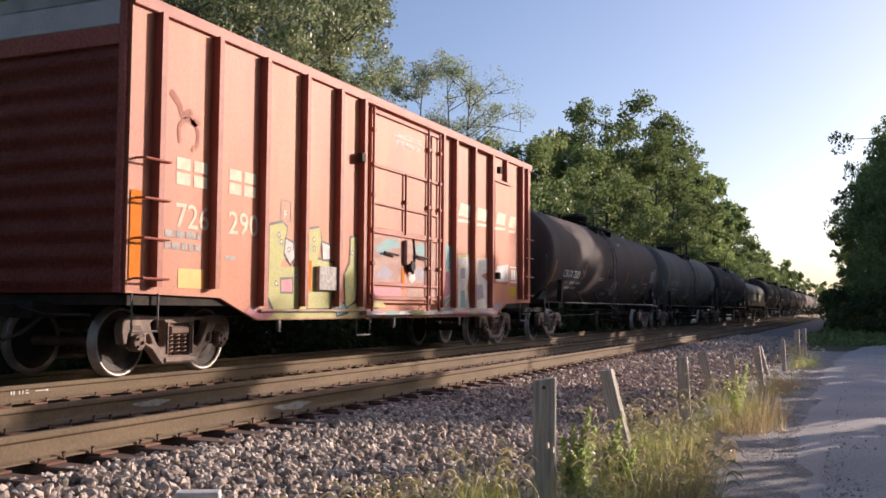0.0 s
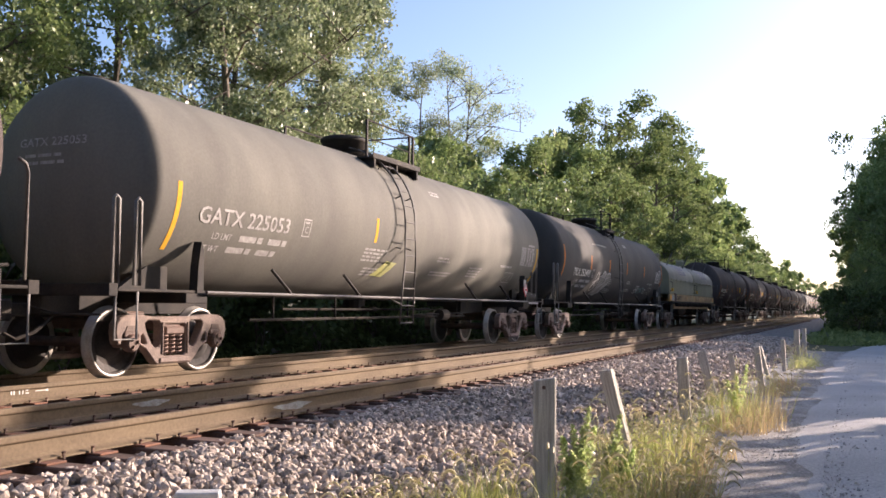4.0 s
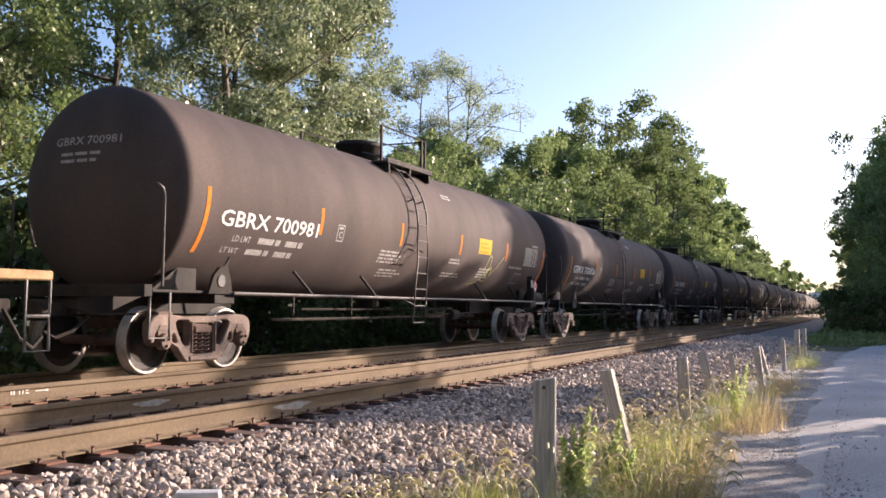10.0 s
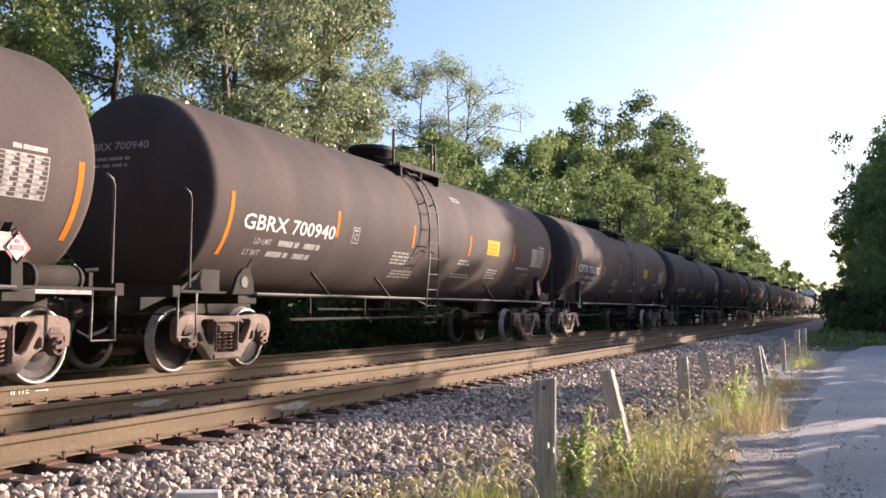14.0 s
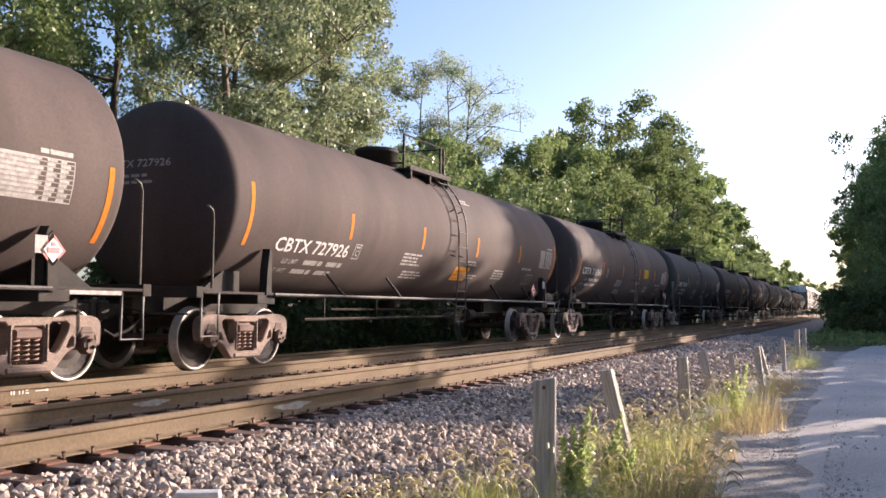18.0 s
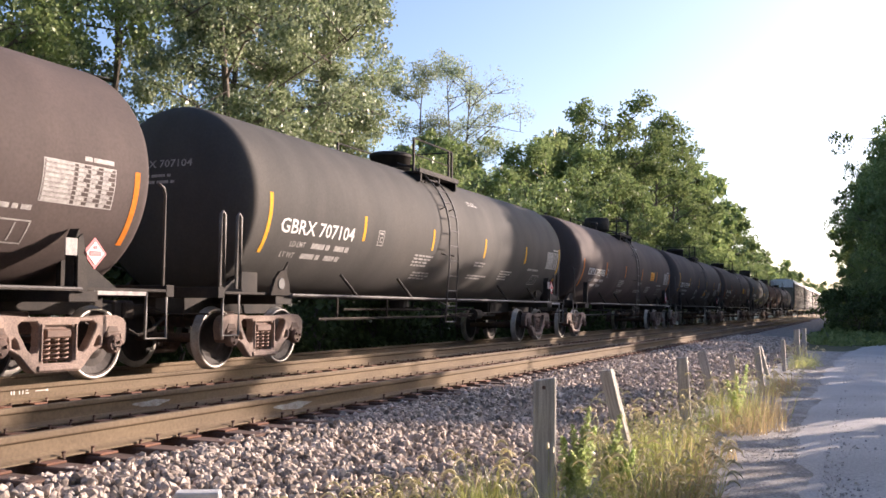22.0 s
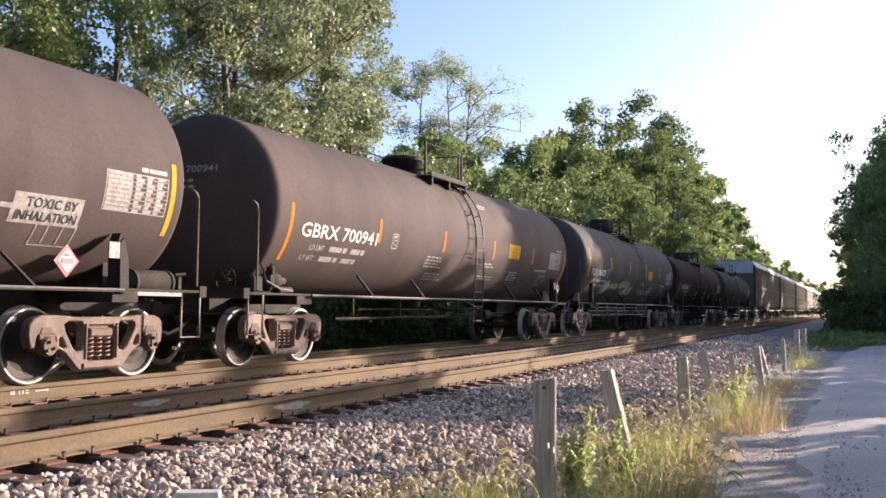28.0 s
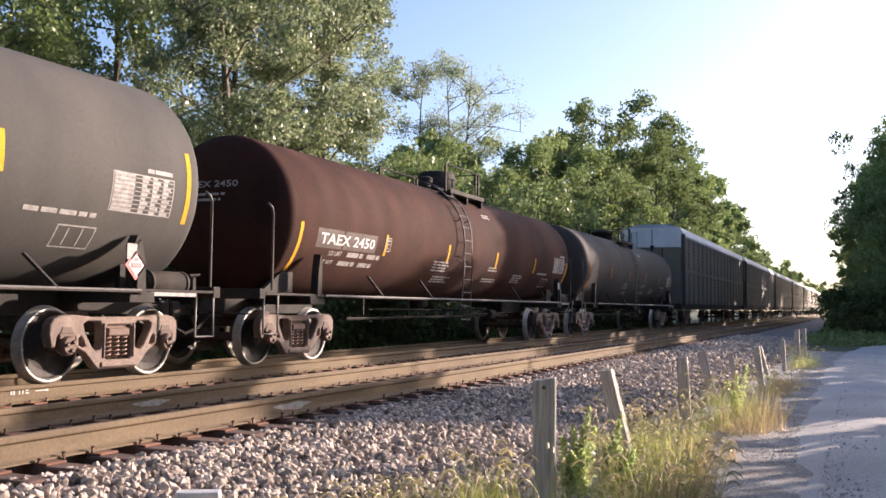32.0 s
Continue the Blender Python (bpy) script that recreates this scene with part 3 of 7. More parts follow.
    ob.matrix_basis = pose(31.8, -6.0, -0.6)
    put(5, 70, -4.9, 1.05, turn=140)
    put(3, 66, -4.9, 1.0)
    put(5, 78, -4.9, 0.95)
    # the wood beside the trail beyond its bend; the trees out of view are added to cast shade, those behind the camera
    # to block the sky
    for k, x, y, s in ((3, 65.5, -8.8, 1.0), (5, 84, -5.6, 1.0), (2, 98, -4.6, 1.1), (5, 115, -4.2, 1.0), (3, 135, -3.6, 1.2), (2, 160, -3.2, 1.1), (5, 190, -3.0, 0.9),
                       (2, 230, -2.0, 1.0), (5, 270, 0.0, 0.8), (3, 320, 0.5, 0.9), (11, 59.8, -9.5, 0.95), (5, 73, -8.4, 0.9), (5, 82, -9.6, 1.0), (5, 95, -8.6, 1.0), (5, 108, -8.6, 1.0), (11, 49.0, -9.0, 0.85), (4, 62, -2.6, 0.5), (4, 75, -1.6, 0.45), (4, 100, 0.3, 0.42),
                       (5, 66, -12, 1.0), (2, 77, -11, 1.1), (5, 90, -11, 1.0), (3, 104, -10, 1.3), (2, 118, -10, 1.2), (5, 132, -9, 1.0), (3, 150, -9, 1.3), (2, 170, -8, 1.2), (5, 190, -8, 1.0),
                       (2, -14, -9, 1.0), (3, -24, -10, 1.2), (5, -34, -8, 1.0), (2, -46, -9, 1.2), (3, -60, -2, 1.4), (5, -64, 8, 1.1), (2, -4, -14, 1.0), (3, 6, -17, 1.0),
                       (5, -8, -7.5, 1.1), (3, -18, -6.5, 1.3), (5, -28, -6.5, 1.15), (5, -40, -6, 1.2), (5, -13, 16.5, 1.1), (5, -22, 15.5, 1.15), (5, -32, 15, 1.15), (5, -44, 14.5, 1.2), (5, -58, 12, 1.3), (5, -62, 3, 1.3), (5, -66, -3, 1.3),
                       (5, -3, -9.0, 1.1), (3, 1.5, -10.5, 1.3), (5, 5, -9.5, 1.05), (5, 9.5, -10.5, 1.1), (3, 13, -12.0, 1.3), (5, 0, -14, 1.2), (5, 9, -15, 1.2)):
        put(k, x, y, s)
    for k in range(15):                # the depth of the wood beside the trail
        put((5, 3, 2)[k % 3], 74 + 8.5 * k, -15.5 + r.uniform(-1, 1), 1.15)
    # low growth on the ground where the trail bends into the wood
    spots = []
    for k in range(420):
        x = 41 + 45 * r.random()
        spots.append((x, r.uniform(-9, 2.2), -0.42 + 0.1 * r.random(), r.uniform(0.4, 0.8)))
    tagged(piece("undergrowth", leaves("undergrowth", spots, 26, 1.0, 0.22, LEAFD, 5, 0.35)), "dark green low growth under the trees beyond the trail", "undergrowth", kind="stuff")
    # the edge of the wood where the trail leaves the line
    e = random.Random(12)
    put(2, 48.5, 21, 0.78, turn=60)
    for k, x, y, s, sx in ((5, 69, -2.3, 0.86, 0.62), (3, 76, -2.0, 1.1, 0.66), (5, 84, -1.8, 0.84, 0.66), (3, 93, -1.2, 1.0, 0.66), (5, 104, -0.9, 0.74, 0.7), (5, 122, -0.4, 0.72, 0.75), (3, 142, 0.2, 0.9, 0.7),
                           (4, 63, -1.9, 0.42, 0.8), (4, 68, -0.7, 0.36, 0.8), (4, 74, -0.6, 0.4, 0.8), (4, 82, -0.2, 0.36, 0.9), (4, 92, 0.2, 0.34, 0.9)):
        put(k, x, y, s, sx, turn=e.uniform(0, 360))
    for x, y, s in ((62, 0.0, 0.9), (72, 1.0, 1.25), (78, 1.4, 1.3), (84, 1.7, 1.4), (65, -0.1, 1.2), (71, 0.3, 1.3), (75, 0.7, 1.3), (86, 1.1, 1.4), (58, -1.2, 0.9), (60, -2.0, 1.2), (55, -2.8, 1.0), (64, -1.4, 1.3), (57.5, -3.6, 1.4), (54, -4.6, 1.3)):
        tagged(put(6, x, y, s, turn=e.uniform(0, 360)), "dense green brush beyond the bend of the trail", "bush", "brush beside the trail")
    # unseen brush and trees, added to shade the far rails and trucks
    for k in range(9):
        tagged(put(6, 49.5 + 1.9 * k, -6.8 + e.uniform(-0.4, 0.4), 1.5 + 0.3 * e.random(), turn=e.uniform(0, 360)), "dense green brush out of view, added for shade", "bush", "brush beside the trail")
    for x, s in ((41.2, 0.85), (44.4, 0.85), (47.4, 0.86)):
        put(12, x, -6.2, s, turn=40 * x)
    for x, s in ((44.5, 0.8), (48.2, 0.86), (51.4, 0.82), (55.0, 0.9), (59.5, 0.88)):
        put(10, x, -6.9, s, turn=33 * x)
    for k in range(34):                # a second, taller row of brush under the trees
        b = put(6, -2 + 2.3 * k + e.uniform(-0.6, 0.6), 15.6 + e.uniform(-0.5, 0.5), e.uniform(1.3, 1.6), turn=e.uniform(0, 360))
        tagged(b, "dense green brush at the foot of the wood", "bush", "brush behind the line")
    for ob in kinds:
        for o in (*ob.children_recursive, ob):
            bpy.data.objects.remove(o)


# ---- weeds along the trail ----
def blades(spots, r, fine=1.0):
    """Bent grass blades as thin tapered strips: spots of (x, y, z, height, lean)."""
    verts, faces = [], []
    for x, y, z, h, lean in spots:
        a = r.uniform(0, math.tau)
        dx, dy = math.cos(a), math.sin(a)
        w = r.uniform(0.003, 0.008) * fine
        for k in range(4):
            q = k / 3
            px, py = x + dx * lean * h * q * q, y + dy * lean * h * q * q
            ww = w * (1 - q * 0.85)
            verts += [(px - dy * ww, py + dx * ww, z + h * q * (1 - 0.25 * lean * q)), (px + dy * ww, py - dx * ww, z + h * q * (1 - 0.25 * lean * q))]
        b = len(verts) - 8
        faces += [(b + 2 * k, b + 2 * k + 1, b + 2 * k + 3, b + 2 * k + 2) for k in range(3)]
    me = bpy.data.meshes.new("blades")
    me.from_pydata(verts, [], faces)
    return me


def weeds():
    r = random.Random(31)
    # grass tufts round the posts, one thing a tuft
    tufts = [(5.7, 2.95, 0.2, 0.30, 0.3), (5.35, 2.75, 0.16, 0.38, 0.3), (5.55, 2.55, 0.2, 0.36, 0.3), (5.6, 2.75, 0.18, 0.34, 0.3), (5.9, 2.35, 0.18, 0.36, 0.3), (6.0, 2.75, 0.16, 0.32, 0.3), (6.35, 2.35, 0.14, 0.34, 0.3), (5.5, 2.05, 0.2, 0.40, 0.3), (5.75, 1.75, 0.22, 0.42, 0.3), (6.9, 1.35, 0.22, 0.52, 0.3), (7.6, 1.4, 0.22, 0.56, 0.3), (8.2, 1.45, 0.2, 0.5, 0.3), (5.85, 2.6, 0.2, 0.30, 0.3), (6.05, 2.3, 0.2, 0.36, 0.2), (5.6, 2.3, 0.2, 0.30, 0.3), (5.5, 3.3, 0.15, 0.22, 0.3), (6.4, 2.75, 0.14, 0.26, 0.3)]
    for k in range(36):                # the patch by the first posts, dry towards the trail
        x = r.uniform(6.1, 9.3)
        f = r.random()
        tufts.append((x, (0.17 + 0.13 * f) * x * 0.62 + r.uniform(0.25, 0.55), r.uniform(0.16, 0.28), r.uniform(0.24, 0.50), 0.9 if f < 0.3 else 0.3))
    tufts += [(11.3, 1.25, 0.3, 0.58, 0.9), (11.8, 1.05, 0.3, 0.5, 0.9), (12.2, 1.35, 0.3, 0.66, 0.2), (12.7, 1.1, 0.3, 0.5, 0.95), (13.4, 1.2, 0.28, 0.45, 0.9), (10.2, 1.6, 0.2, 0.35, 0.2), (11.6, 1.6, 0.25, 0.5, 0.2),
              (16.6, 1.3, 0.3, 0.38, 0.97), (17.6, 1.2, 0.28, 0.32, 0.97), (18.8, 1.25, 0.25, 0.3, 0.97), (24.5, 1.3, 0.35, 0.4, 0.1), (25.5, 1.15, 0.35, 0.4, 0.1), (26.6, 1.3, 0.3, 0.4, 0.2), (14.6, 1.9, 0.2, 0.3, 0.3), (9.6, 1.9, 0.15, 0.3, 0.2)]
    for x, y, rad, h, tint in tufts:
        if 0.19 < y / x < 0.245 and 6.4 < x < 8.4:
            h *= 0.5
        if y / x > 0.40:
            h *= 0.62
        straw = tint > 0.8
        ob = tagged(new("grass_tuft"), "dry straw-coloured grass tuft beside a post" if straw else "green foxtail grass tuft at the foot of the posts", "grass", "grass along the trail")
        ob.location = (x, y, -0.46)
        n = 105 if x < 10 else 170
        spots = []
        for k in range(n):
            a, q = r.uniform(0, math.tau), rad * r.random() ** 0.6
            spots.append((math.cos(a) * q, math.sin(a) * q, 0, h * r.uniform(0.3, 1.05), r.uniform(0.1, 1.2)))
        piece("leafage", finish(blades(spots, r, 0.95 if x < 10 else 0.6), STRAW if straw else GRASS), ob)
        bm, bs = bmesh.new(), bmesh.new()
        for k in range(r.randint(7, 12) if x < 10 else 12):        # nodding seed heads
            a, q = r.uniform(0, math.tau), rad * r.random() ** 0.5
            hh = h * r.uniform(0.8, 1.3)
            d = Vector((math.cos(a), math.sin(a), 0))
            p0 = d * q
            tip = p0 + d * r.uniform(0.05, 0.16) + Vector((0, 0, hh))
            pipe(bs, (p0, p0.lerp(tip, 0.6) + Vector((0, 0, 0.04)), tip), 0.0022, 3, 0.0012)
            z = r.uniform(0.7, 1.15)
            c = [tip, tip + (d * 0.022 + Vector((0, 0, 0.022))) * z, tip + (d * 0.05 + Vector((0, 0, 0.024))) * z, tip + (d * 0.08 + Vector((0, 0, 0.005))) * z, tip + (d * 0.095 - Vector((0, 0, 0.02))) * z]
            for i in range(len(c) - 1):
                pipe(bm, (c[i], c[i + 1]), 0.0074 * (0.6, 1, 1, 0.7)[i], 5, 0.0074 * (1, 1, 0.7, 0.25)[i])
            for j in range(18):
                q = r.random() * 3.9
                i = int(q)
                s = c[i].lerp(c[i + 1], q - i)
                e = s + Vector((r.uniform(-1, 1), r.uniform(-1, 1), r.uniform(-1, 1))).normalized() * 0.018
                t = Vector((0.0012, 0.0012, 0))
                bm.faces.new([bm.verts.new(s - t), bm.verts.new(s + t), bm.verts.new(e)])
        tagged(part("stalk", bs, GRASS, ob), kind="stuff")
        tagged(part("seed_head", bm, SEED, ob), kind="stuff")
    # tall leafy ragweed between the first posts
    for x, y, h in ((7.0, 1.92, 0.68), (6.9, 1.98, 0.46), (6.85, 1.86, 0.56), (7.3, 1.76, 0.60), (7.2, 1.70, 0.42), (7.2, 1.6, 0.34), (12.0, 1.35, 0.75)):
        ob = tagged(new("leafy_weed"), "bright yellow-green leafy weed standing in the grass", "weed", "weeds along the trail")
        ob.location = (x, y, -0.45)
        spots = []
        for k in range(4):
            bm = bmesh.new()
            a = r.uniform(0, math.tau)
            q = r.uniform(0.02, 0.14)
            hh = h * (1.0 if k == 0 else r.uniform(0.55, 0.9))
            pipe(bm, ((0, 0, 0), (math.cos(a) * q * 0.6, math.sin(a) * q * 0.6, hh * 0.5), (math.cos(a) * q, math.sin(a) * q, hh)), 0.005, 4, 0.002)
            part("stem", bm, WEED, ob)
            for j in range(14):
                z = 0.22 + 0.8 * j / 14
                spots.append((math.cos(a) * q * z, math.sin(a) * q * z, hh * z, 0.095 * (1.1 - z * 0.95)))
        piece("foliage", leaves("foliage", spots, 20, 1.0, 0.028, WEED, int(x * 100 + y * 37), 1.0), ob)


# ---- lettering, made once before the large scene stands ----
WORDS = ["CRGX 7585", "GATX 225053", "TILX 252493", "GBRX 700981", "GBRX 700806", "GBRX 700940", "CBTX 716292", "CBTX 727926", "CBTX 716161",
         "GBRX 707104", "CBTX 715903", "CBTX 727879", "GBRX 700941", "TILX 196978", "TAEX 2450", "168470", "726", "290", "C", "F",
         "TOXIC BY", "INHALATION", "LD LMT", "LT WT", "CLOSE AND LOCK DOORS", "BEFORE MOVING CAR", "SALVAGE"]


def letter_meshes(words):
    obs = {}
    for w in words:
        cu = bpy.data.curves.new("lettering", "FONT")
        cu.body, cu.size, cu.resolution_u, cu.offset = w, 1.0, 2, 0.012
        obs[w] = new("lettering", cu)
    bpy.context.view_layer.update()
    dg = bpy.context.evaluated_depsgraph_get()
    out = {}
    for w, ob in obs.items():
        me = bpy.data.meshes.new_from_object(ob.evaluated_get(dg))
        out[w] = me
        cu = ob.data
        bpy.data.objects.remove(ob)
        bpy.data.curves.remove(cu)
    return out


LETTERS = letter_meshes(WORDS)


def letters_bm(word, height, width=None):
    """The word from x = 0 to its width, capitals of that height, standing on z = 0 in the x-z plane, as (x, 0, z)."""
    bm = bmesh.new()
    bm.from_mesh(LETTERS[word])
    xs, ys = [v.co.x for v in bm.verts], [v.co.y for v in bm.verts]
    sy = height / (max(ys) - min(ys))
    sx = (width / (max(xs) - min(xs))) if width else sy
    x0, y0 = min(xs), min(ys)
    for v in bm.verts:
        v.co = Vector(((v.co.x - x0) * sx, 0, (v.co.y - y0) * sy))
    return bm


def rects(items):
    """Flat bars (x, z, width, height) in the x-z plane."""
    bm = bmesh.new()
    for x, z, w, h in items:
        bm.faces.new([bm.verts.new(p) for p in ((x, 0, z), (x + w, 0, z), (x + w, 0, z + h), (x, 0, z + h))])
    return bm


def text_bars(x, z, w, lines, step, seed, high=0.6):
    r = random.Random(seed)
    out = []
    for k in range(lines):
        p, end = 0.0, w * r.uniform(0.7, 1.0)
        while p < end:
            q = min(r.uniform(0.08, 0.28), end - p + 0.04)
            out.append((x + p, z - k * step, q, step * high))
            p += q + 0.04
    return out


TANK_R, TANK_Z = 1.50, 2.60


def wrap(bm, lift=0.004, radius=TANK_R):
    """Lays a flat drawing in the x-z plane on the near side of a tank."""
    zs = [v.co.z for v in bm.verts]
    z = math.floor(min(zs) / 0.08) * 0.08
    while z < max(zs):
        bmesh.ops.bisect_plane(bm, geom=bm.verts[:] + bm.edges[:] + bm.faces[:], plane_co=(0, 0, z), plane_no=(0, 0, 1))
        z += 0.08
    for v in bm.verts:
        a = (v.co.z - TANK_Z) / radius
        v.co = Vector((v.co.x, -(radius + lift) * math.cos(a), TANK_Z + (radius + lift) * math.sin(a)))
    return bm


def frame_rects(x, z, w, h, t):
    return [(x, z, w, t), (x, z + h - t, w, t), (x, z + t, t, h - 2 * t), (x + w - t, z + t, t, h - 2 * t)]


def scribble(seed, w, h, loops, r=0.012):
    """A loose sprayed scrawl: broken strokes that go up and down, as flat ribbons in the x-z plane."""
    q = random.Random(seed)
    bm = bmesh.new()
    step = w / (loops * 2)
    for g in range(loops * 2):
        x = g * step
        if q.random() < 0.08:
            continue
        n = q.choice((3, 4, 4, 5))
        pts, up = [], q.random() < 0.5
        for k in range(n):
            pts.append(Vector((x + step * 0.85 * k / (n - 1) + q.uniform(-0.1, 0.1) * step, 0, h * ((q.uniform(0.75, 1.0) if up else q.uniform(0.0, 0.25)) + 0.08 * g / loops))))
            up = not up
        fine = []
        for k in range((n - 1) * 4 + 1):
            i = min(k // 4, n - 2)
            f = k / 4 - i
            f = f * f * (3 - 2 * f)
            fine.append(Vector((pts[i].x + (pts[i + 1].x - pts[i].x) * (k / 4 - i), 0, pts[i].z + (pts[i + 1].z - pts[i].z) * f)))
        for a, b in zip(fine, fine[1:]):
            d = b - a
            if d.length < 1e-4:
                continue
            m = Vector((-d.z, 0, d.x)).normalized() * r
            e = d.normalized() * r * 0.5
            bm.faces.new([bm.verts.new(p) for p in (a - m - e, b - m + e, b + m + e, a + m - e)])
    return bm


def blob(seed, w, h, n=26):
    """A rounded sprayed fill."""
    q = random.Random(seed)
    bm = bmesh.new()
    a0 = q.random() * 6
    pts = []
    for k in range(n):
        a = k * math.tau / n
        s = 0.88 + 0.12 * math.sin(5 * a + a0) + q.uniform(-0.03, 0.03)
        pts.append(bm.verts.new((w / 2 + w / 2 * s * math.cos(a), 0, h / 2 + h / 2 * s * math.sin(a))))
    bm.faces.new(pts)
    return bm


# ---- trucks ----
WHEEL_R = 0.457


def wheel_mesh(bm, s):
    spun(bm, [(s * a, b) for a, b in [(0.83, 0.05), (0.83, 0.10), (0.82, 0.13), (0.775, 0.20), (0.76, 0.30), (0.80, 0.385), (0.828, 0.40), (0.832, 0.424)]], 22, caps=False)
    spun(bm, [(s * a, b) for a, b in [(0.70, 0.395), (0.72, 0.30), (0.70, 0.13), (0.69, 0.05)]], 16, caps=False)
    n = len(bm.faces)
    spun(bm, [(s * a, b) for a, b in [(0.832, 0.424), (0.834, 0.428), (0.834, 0.449), (0.824, 0.457), (0.735, 0.462), (0.725, 0.487), (0.71, 0.487), (0.700, 0.47), (0.698, 0.395)]], 32, caps=False)
    bm.faces.ensure_lookup_table()
    for f in bm.faces[n:]:
        f.material_index = 1
        f.smooth = True


def axle_mesh(bm):
    spun(bm, [(-1.12, 0.07), (1.12, 0.07)], 12)
    for s in (-1, 1):
        for k in range(3):
            a = k * math.tau / 3
            box(bm, math.cos(a) * 0.06 - 0.018, math.cos(a) * 0.06 + 0.018, s * 1.17 - 0.02, s * 1.17 + 0.02, math.sin(a) * 0.06 - 0.018, math.sin(a) * 0.06 + 0.018)
        spun(bm, [(s * 1.05, 0.12), (s * 1.13, 0.12), (s * 1.16, 0.10)], 16)


def sideframe_mesh(bm, s):
    """Cast side frame: one outline with rounded openings, pulled to its thickness and rounded at the edges."""
    half = [(0.45, 0.80), (0.62, 0.815), (0.80, 0.825), (0.98, 0.815), (1.09, 0.78), (1.15, 0.71), (1.16, 0.60), (1.14, 0.50), (1.12, 0.44), (1.05, 0.44), (1.035, 0.56), (1.0, 0.60), (0.79, 0.60), (0.745, 0.56),
            (0.73, 0.43), (0.66, 0.40), (0.58, 0.36), (0.41, 0.19), (0.35, 0.15)]
    window = [(0.30, 0.69), (0.34, 0.745), (0.55, 0.75), (0.61, 0.71), (0.585, 0.62), (0.46, 0.42), (0.40, 0.375), (0.33, 0.39), (0.30, 0.46)]
    small = [(0.625, 0.535), (0.655, 0.565), (0.685, 0.545), (0.68, 0.45), (0.62, 0.425), (0.58, 0.44)]
    loops = [half + [(-x, z) for x, z in reversed(half)], [(-0.20, 0.255), (-0.235, 0.29), (-0.235, 0.66), (-0.20, 0.70), (0.20, 0.70), (0.235, 0.66), (0.235, 0.29), (0.20, 0.255)]]
    for m in (-1, 1):
        loops += [[(m * x, z) for x, z in window], [(m * x, z) for x, z in small]]
    y0, y1 = (-1.09, -0.95) if s < 0 else (0.95, 1.09)
    edges = []
    for loop in loops:
        v = [bm.verts.new((x, y0, z)) for x, z in loop]
        edges += [bm.edges.new((v[k], v[(k + 1) % len(v)])) for k in range(len(v))]
    bmesh.ops.triangle_fill(bm, use_beauty=True, edges=edges)
    r = bmesh.ops.extrude_face_region(bm, geom=bm.faces[:])
    for v in r["geom"]:
        if isinstance(v, bmesh.types.BMVert):
            v.co.y = y1
    bmesh.ops.recalc_face_normals(bm, faces=bm.faces[:])
    rim = [e for e in bm.edges if len(e.link_faces) == 2 and e.calc_face_angle(0) > 1.2 and abs(e.verts[0].co.y - e.verts[1].co.y) < 0.01]
    bmesh.ops.bevel(bm, geom=rim, offset=0.014, segments=1, affect="EDGES", profile=0.5)
    box(bm, -0.32, 0.32, y0 - 0.025, y0 + 0.03, 0.165, 0.235, 0.015)
    for m in (-1, 1):
        box(bm, *sorted((m * 0.25, m * 0.285)), y0 - 0.02, y0 + 0.01, 0.28, 0.72, 0.01)


def bolster_mesh(bm):
    box(bm, -0.22, 0.22, -1.04, 1.04, 0.60, 0.76, 0.02)
    box(bm, -0.2, 0.2, -1.10, -1.02, 0.55, 0.66, 0.02)
    box(bm, -0.3, 0.3, -0.3, 0.3, 0.72, 0.86, 0.02)


def spring_mesh(bm):
    line = []
    for k in range(45):
        a = k * math.tau / 9
        line.append((0.058 * math.cos(a), 0.058 * math.sin(a), 0.275 + 0.265 * k / 44))
    pipe(bm, line, 0.0135, 5)


def far_spring_mesh(bm):
    spun(bm, [(0.265, 0.06), (0.30, 0.07), (0.50, 0.07), (0.54, 0.06)], 8, "z")


def adapter_mesh(bm):
    box(bm, -0.13, 0.13, -0.09, 0.09, 0.53, 0.61, 0.015)
    prism(bm, ((-0.10, 0.61), (0.10, 0.61), (0.07, 0.68), (-0.07, 0.68)), -0.08, 0.08)


def brake_mesh(bm):
    box(bm, -0.05, 0.05, -0.8, 0.8, 0.36, 0.46, 0.01)
    for s in (-1, 1):
        box(bm, -0.03, 0.03, s * 0.765 - 0.06, s * 0.765 + 0.06, 0.30, 0.56, 0.02)


WHEELS = {-1: [], 1: []}


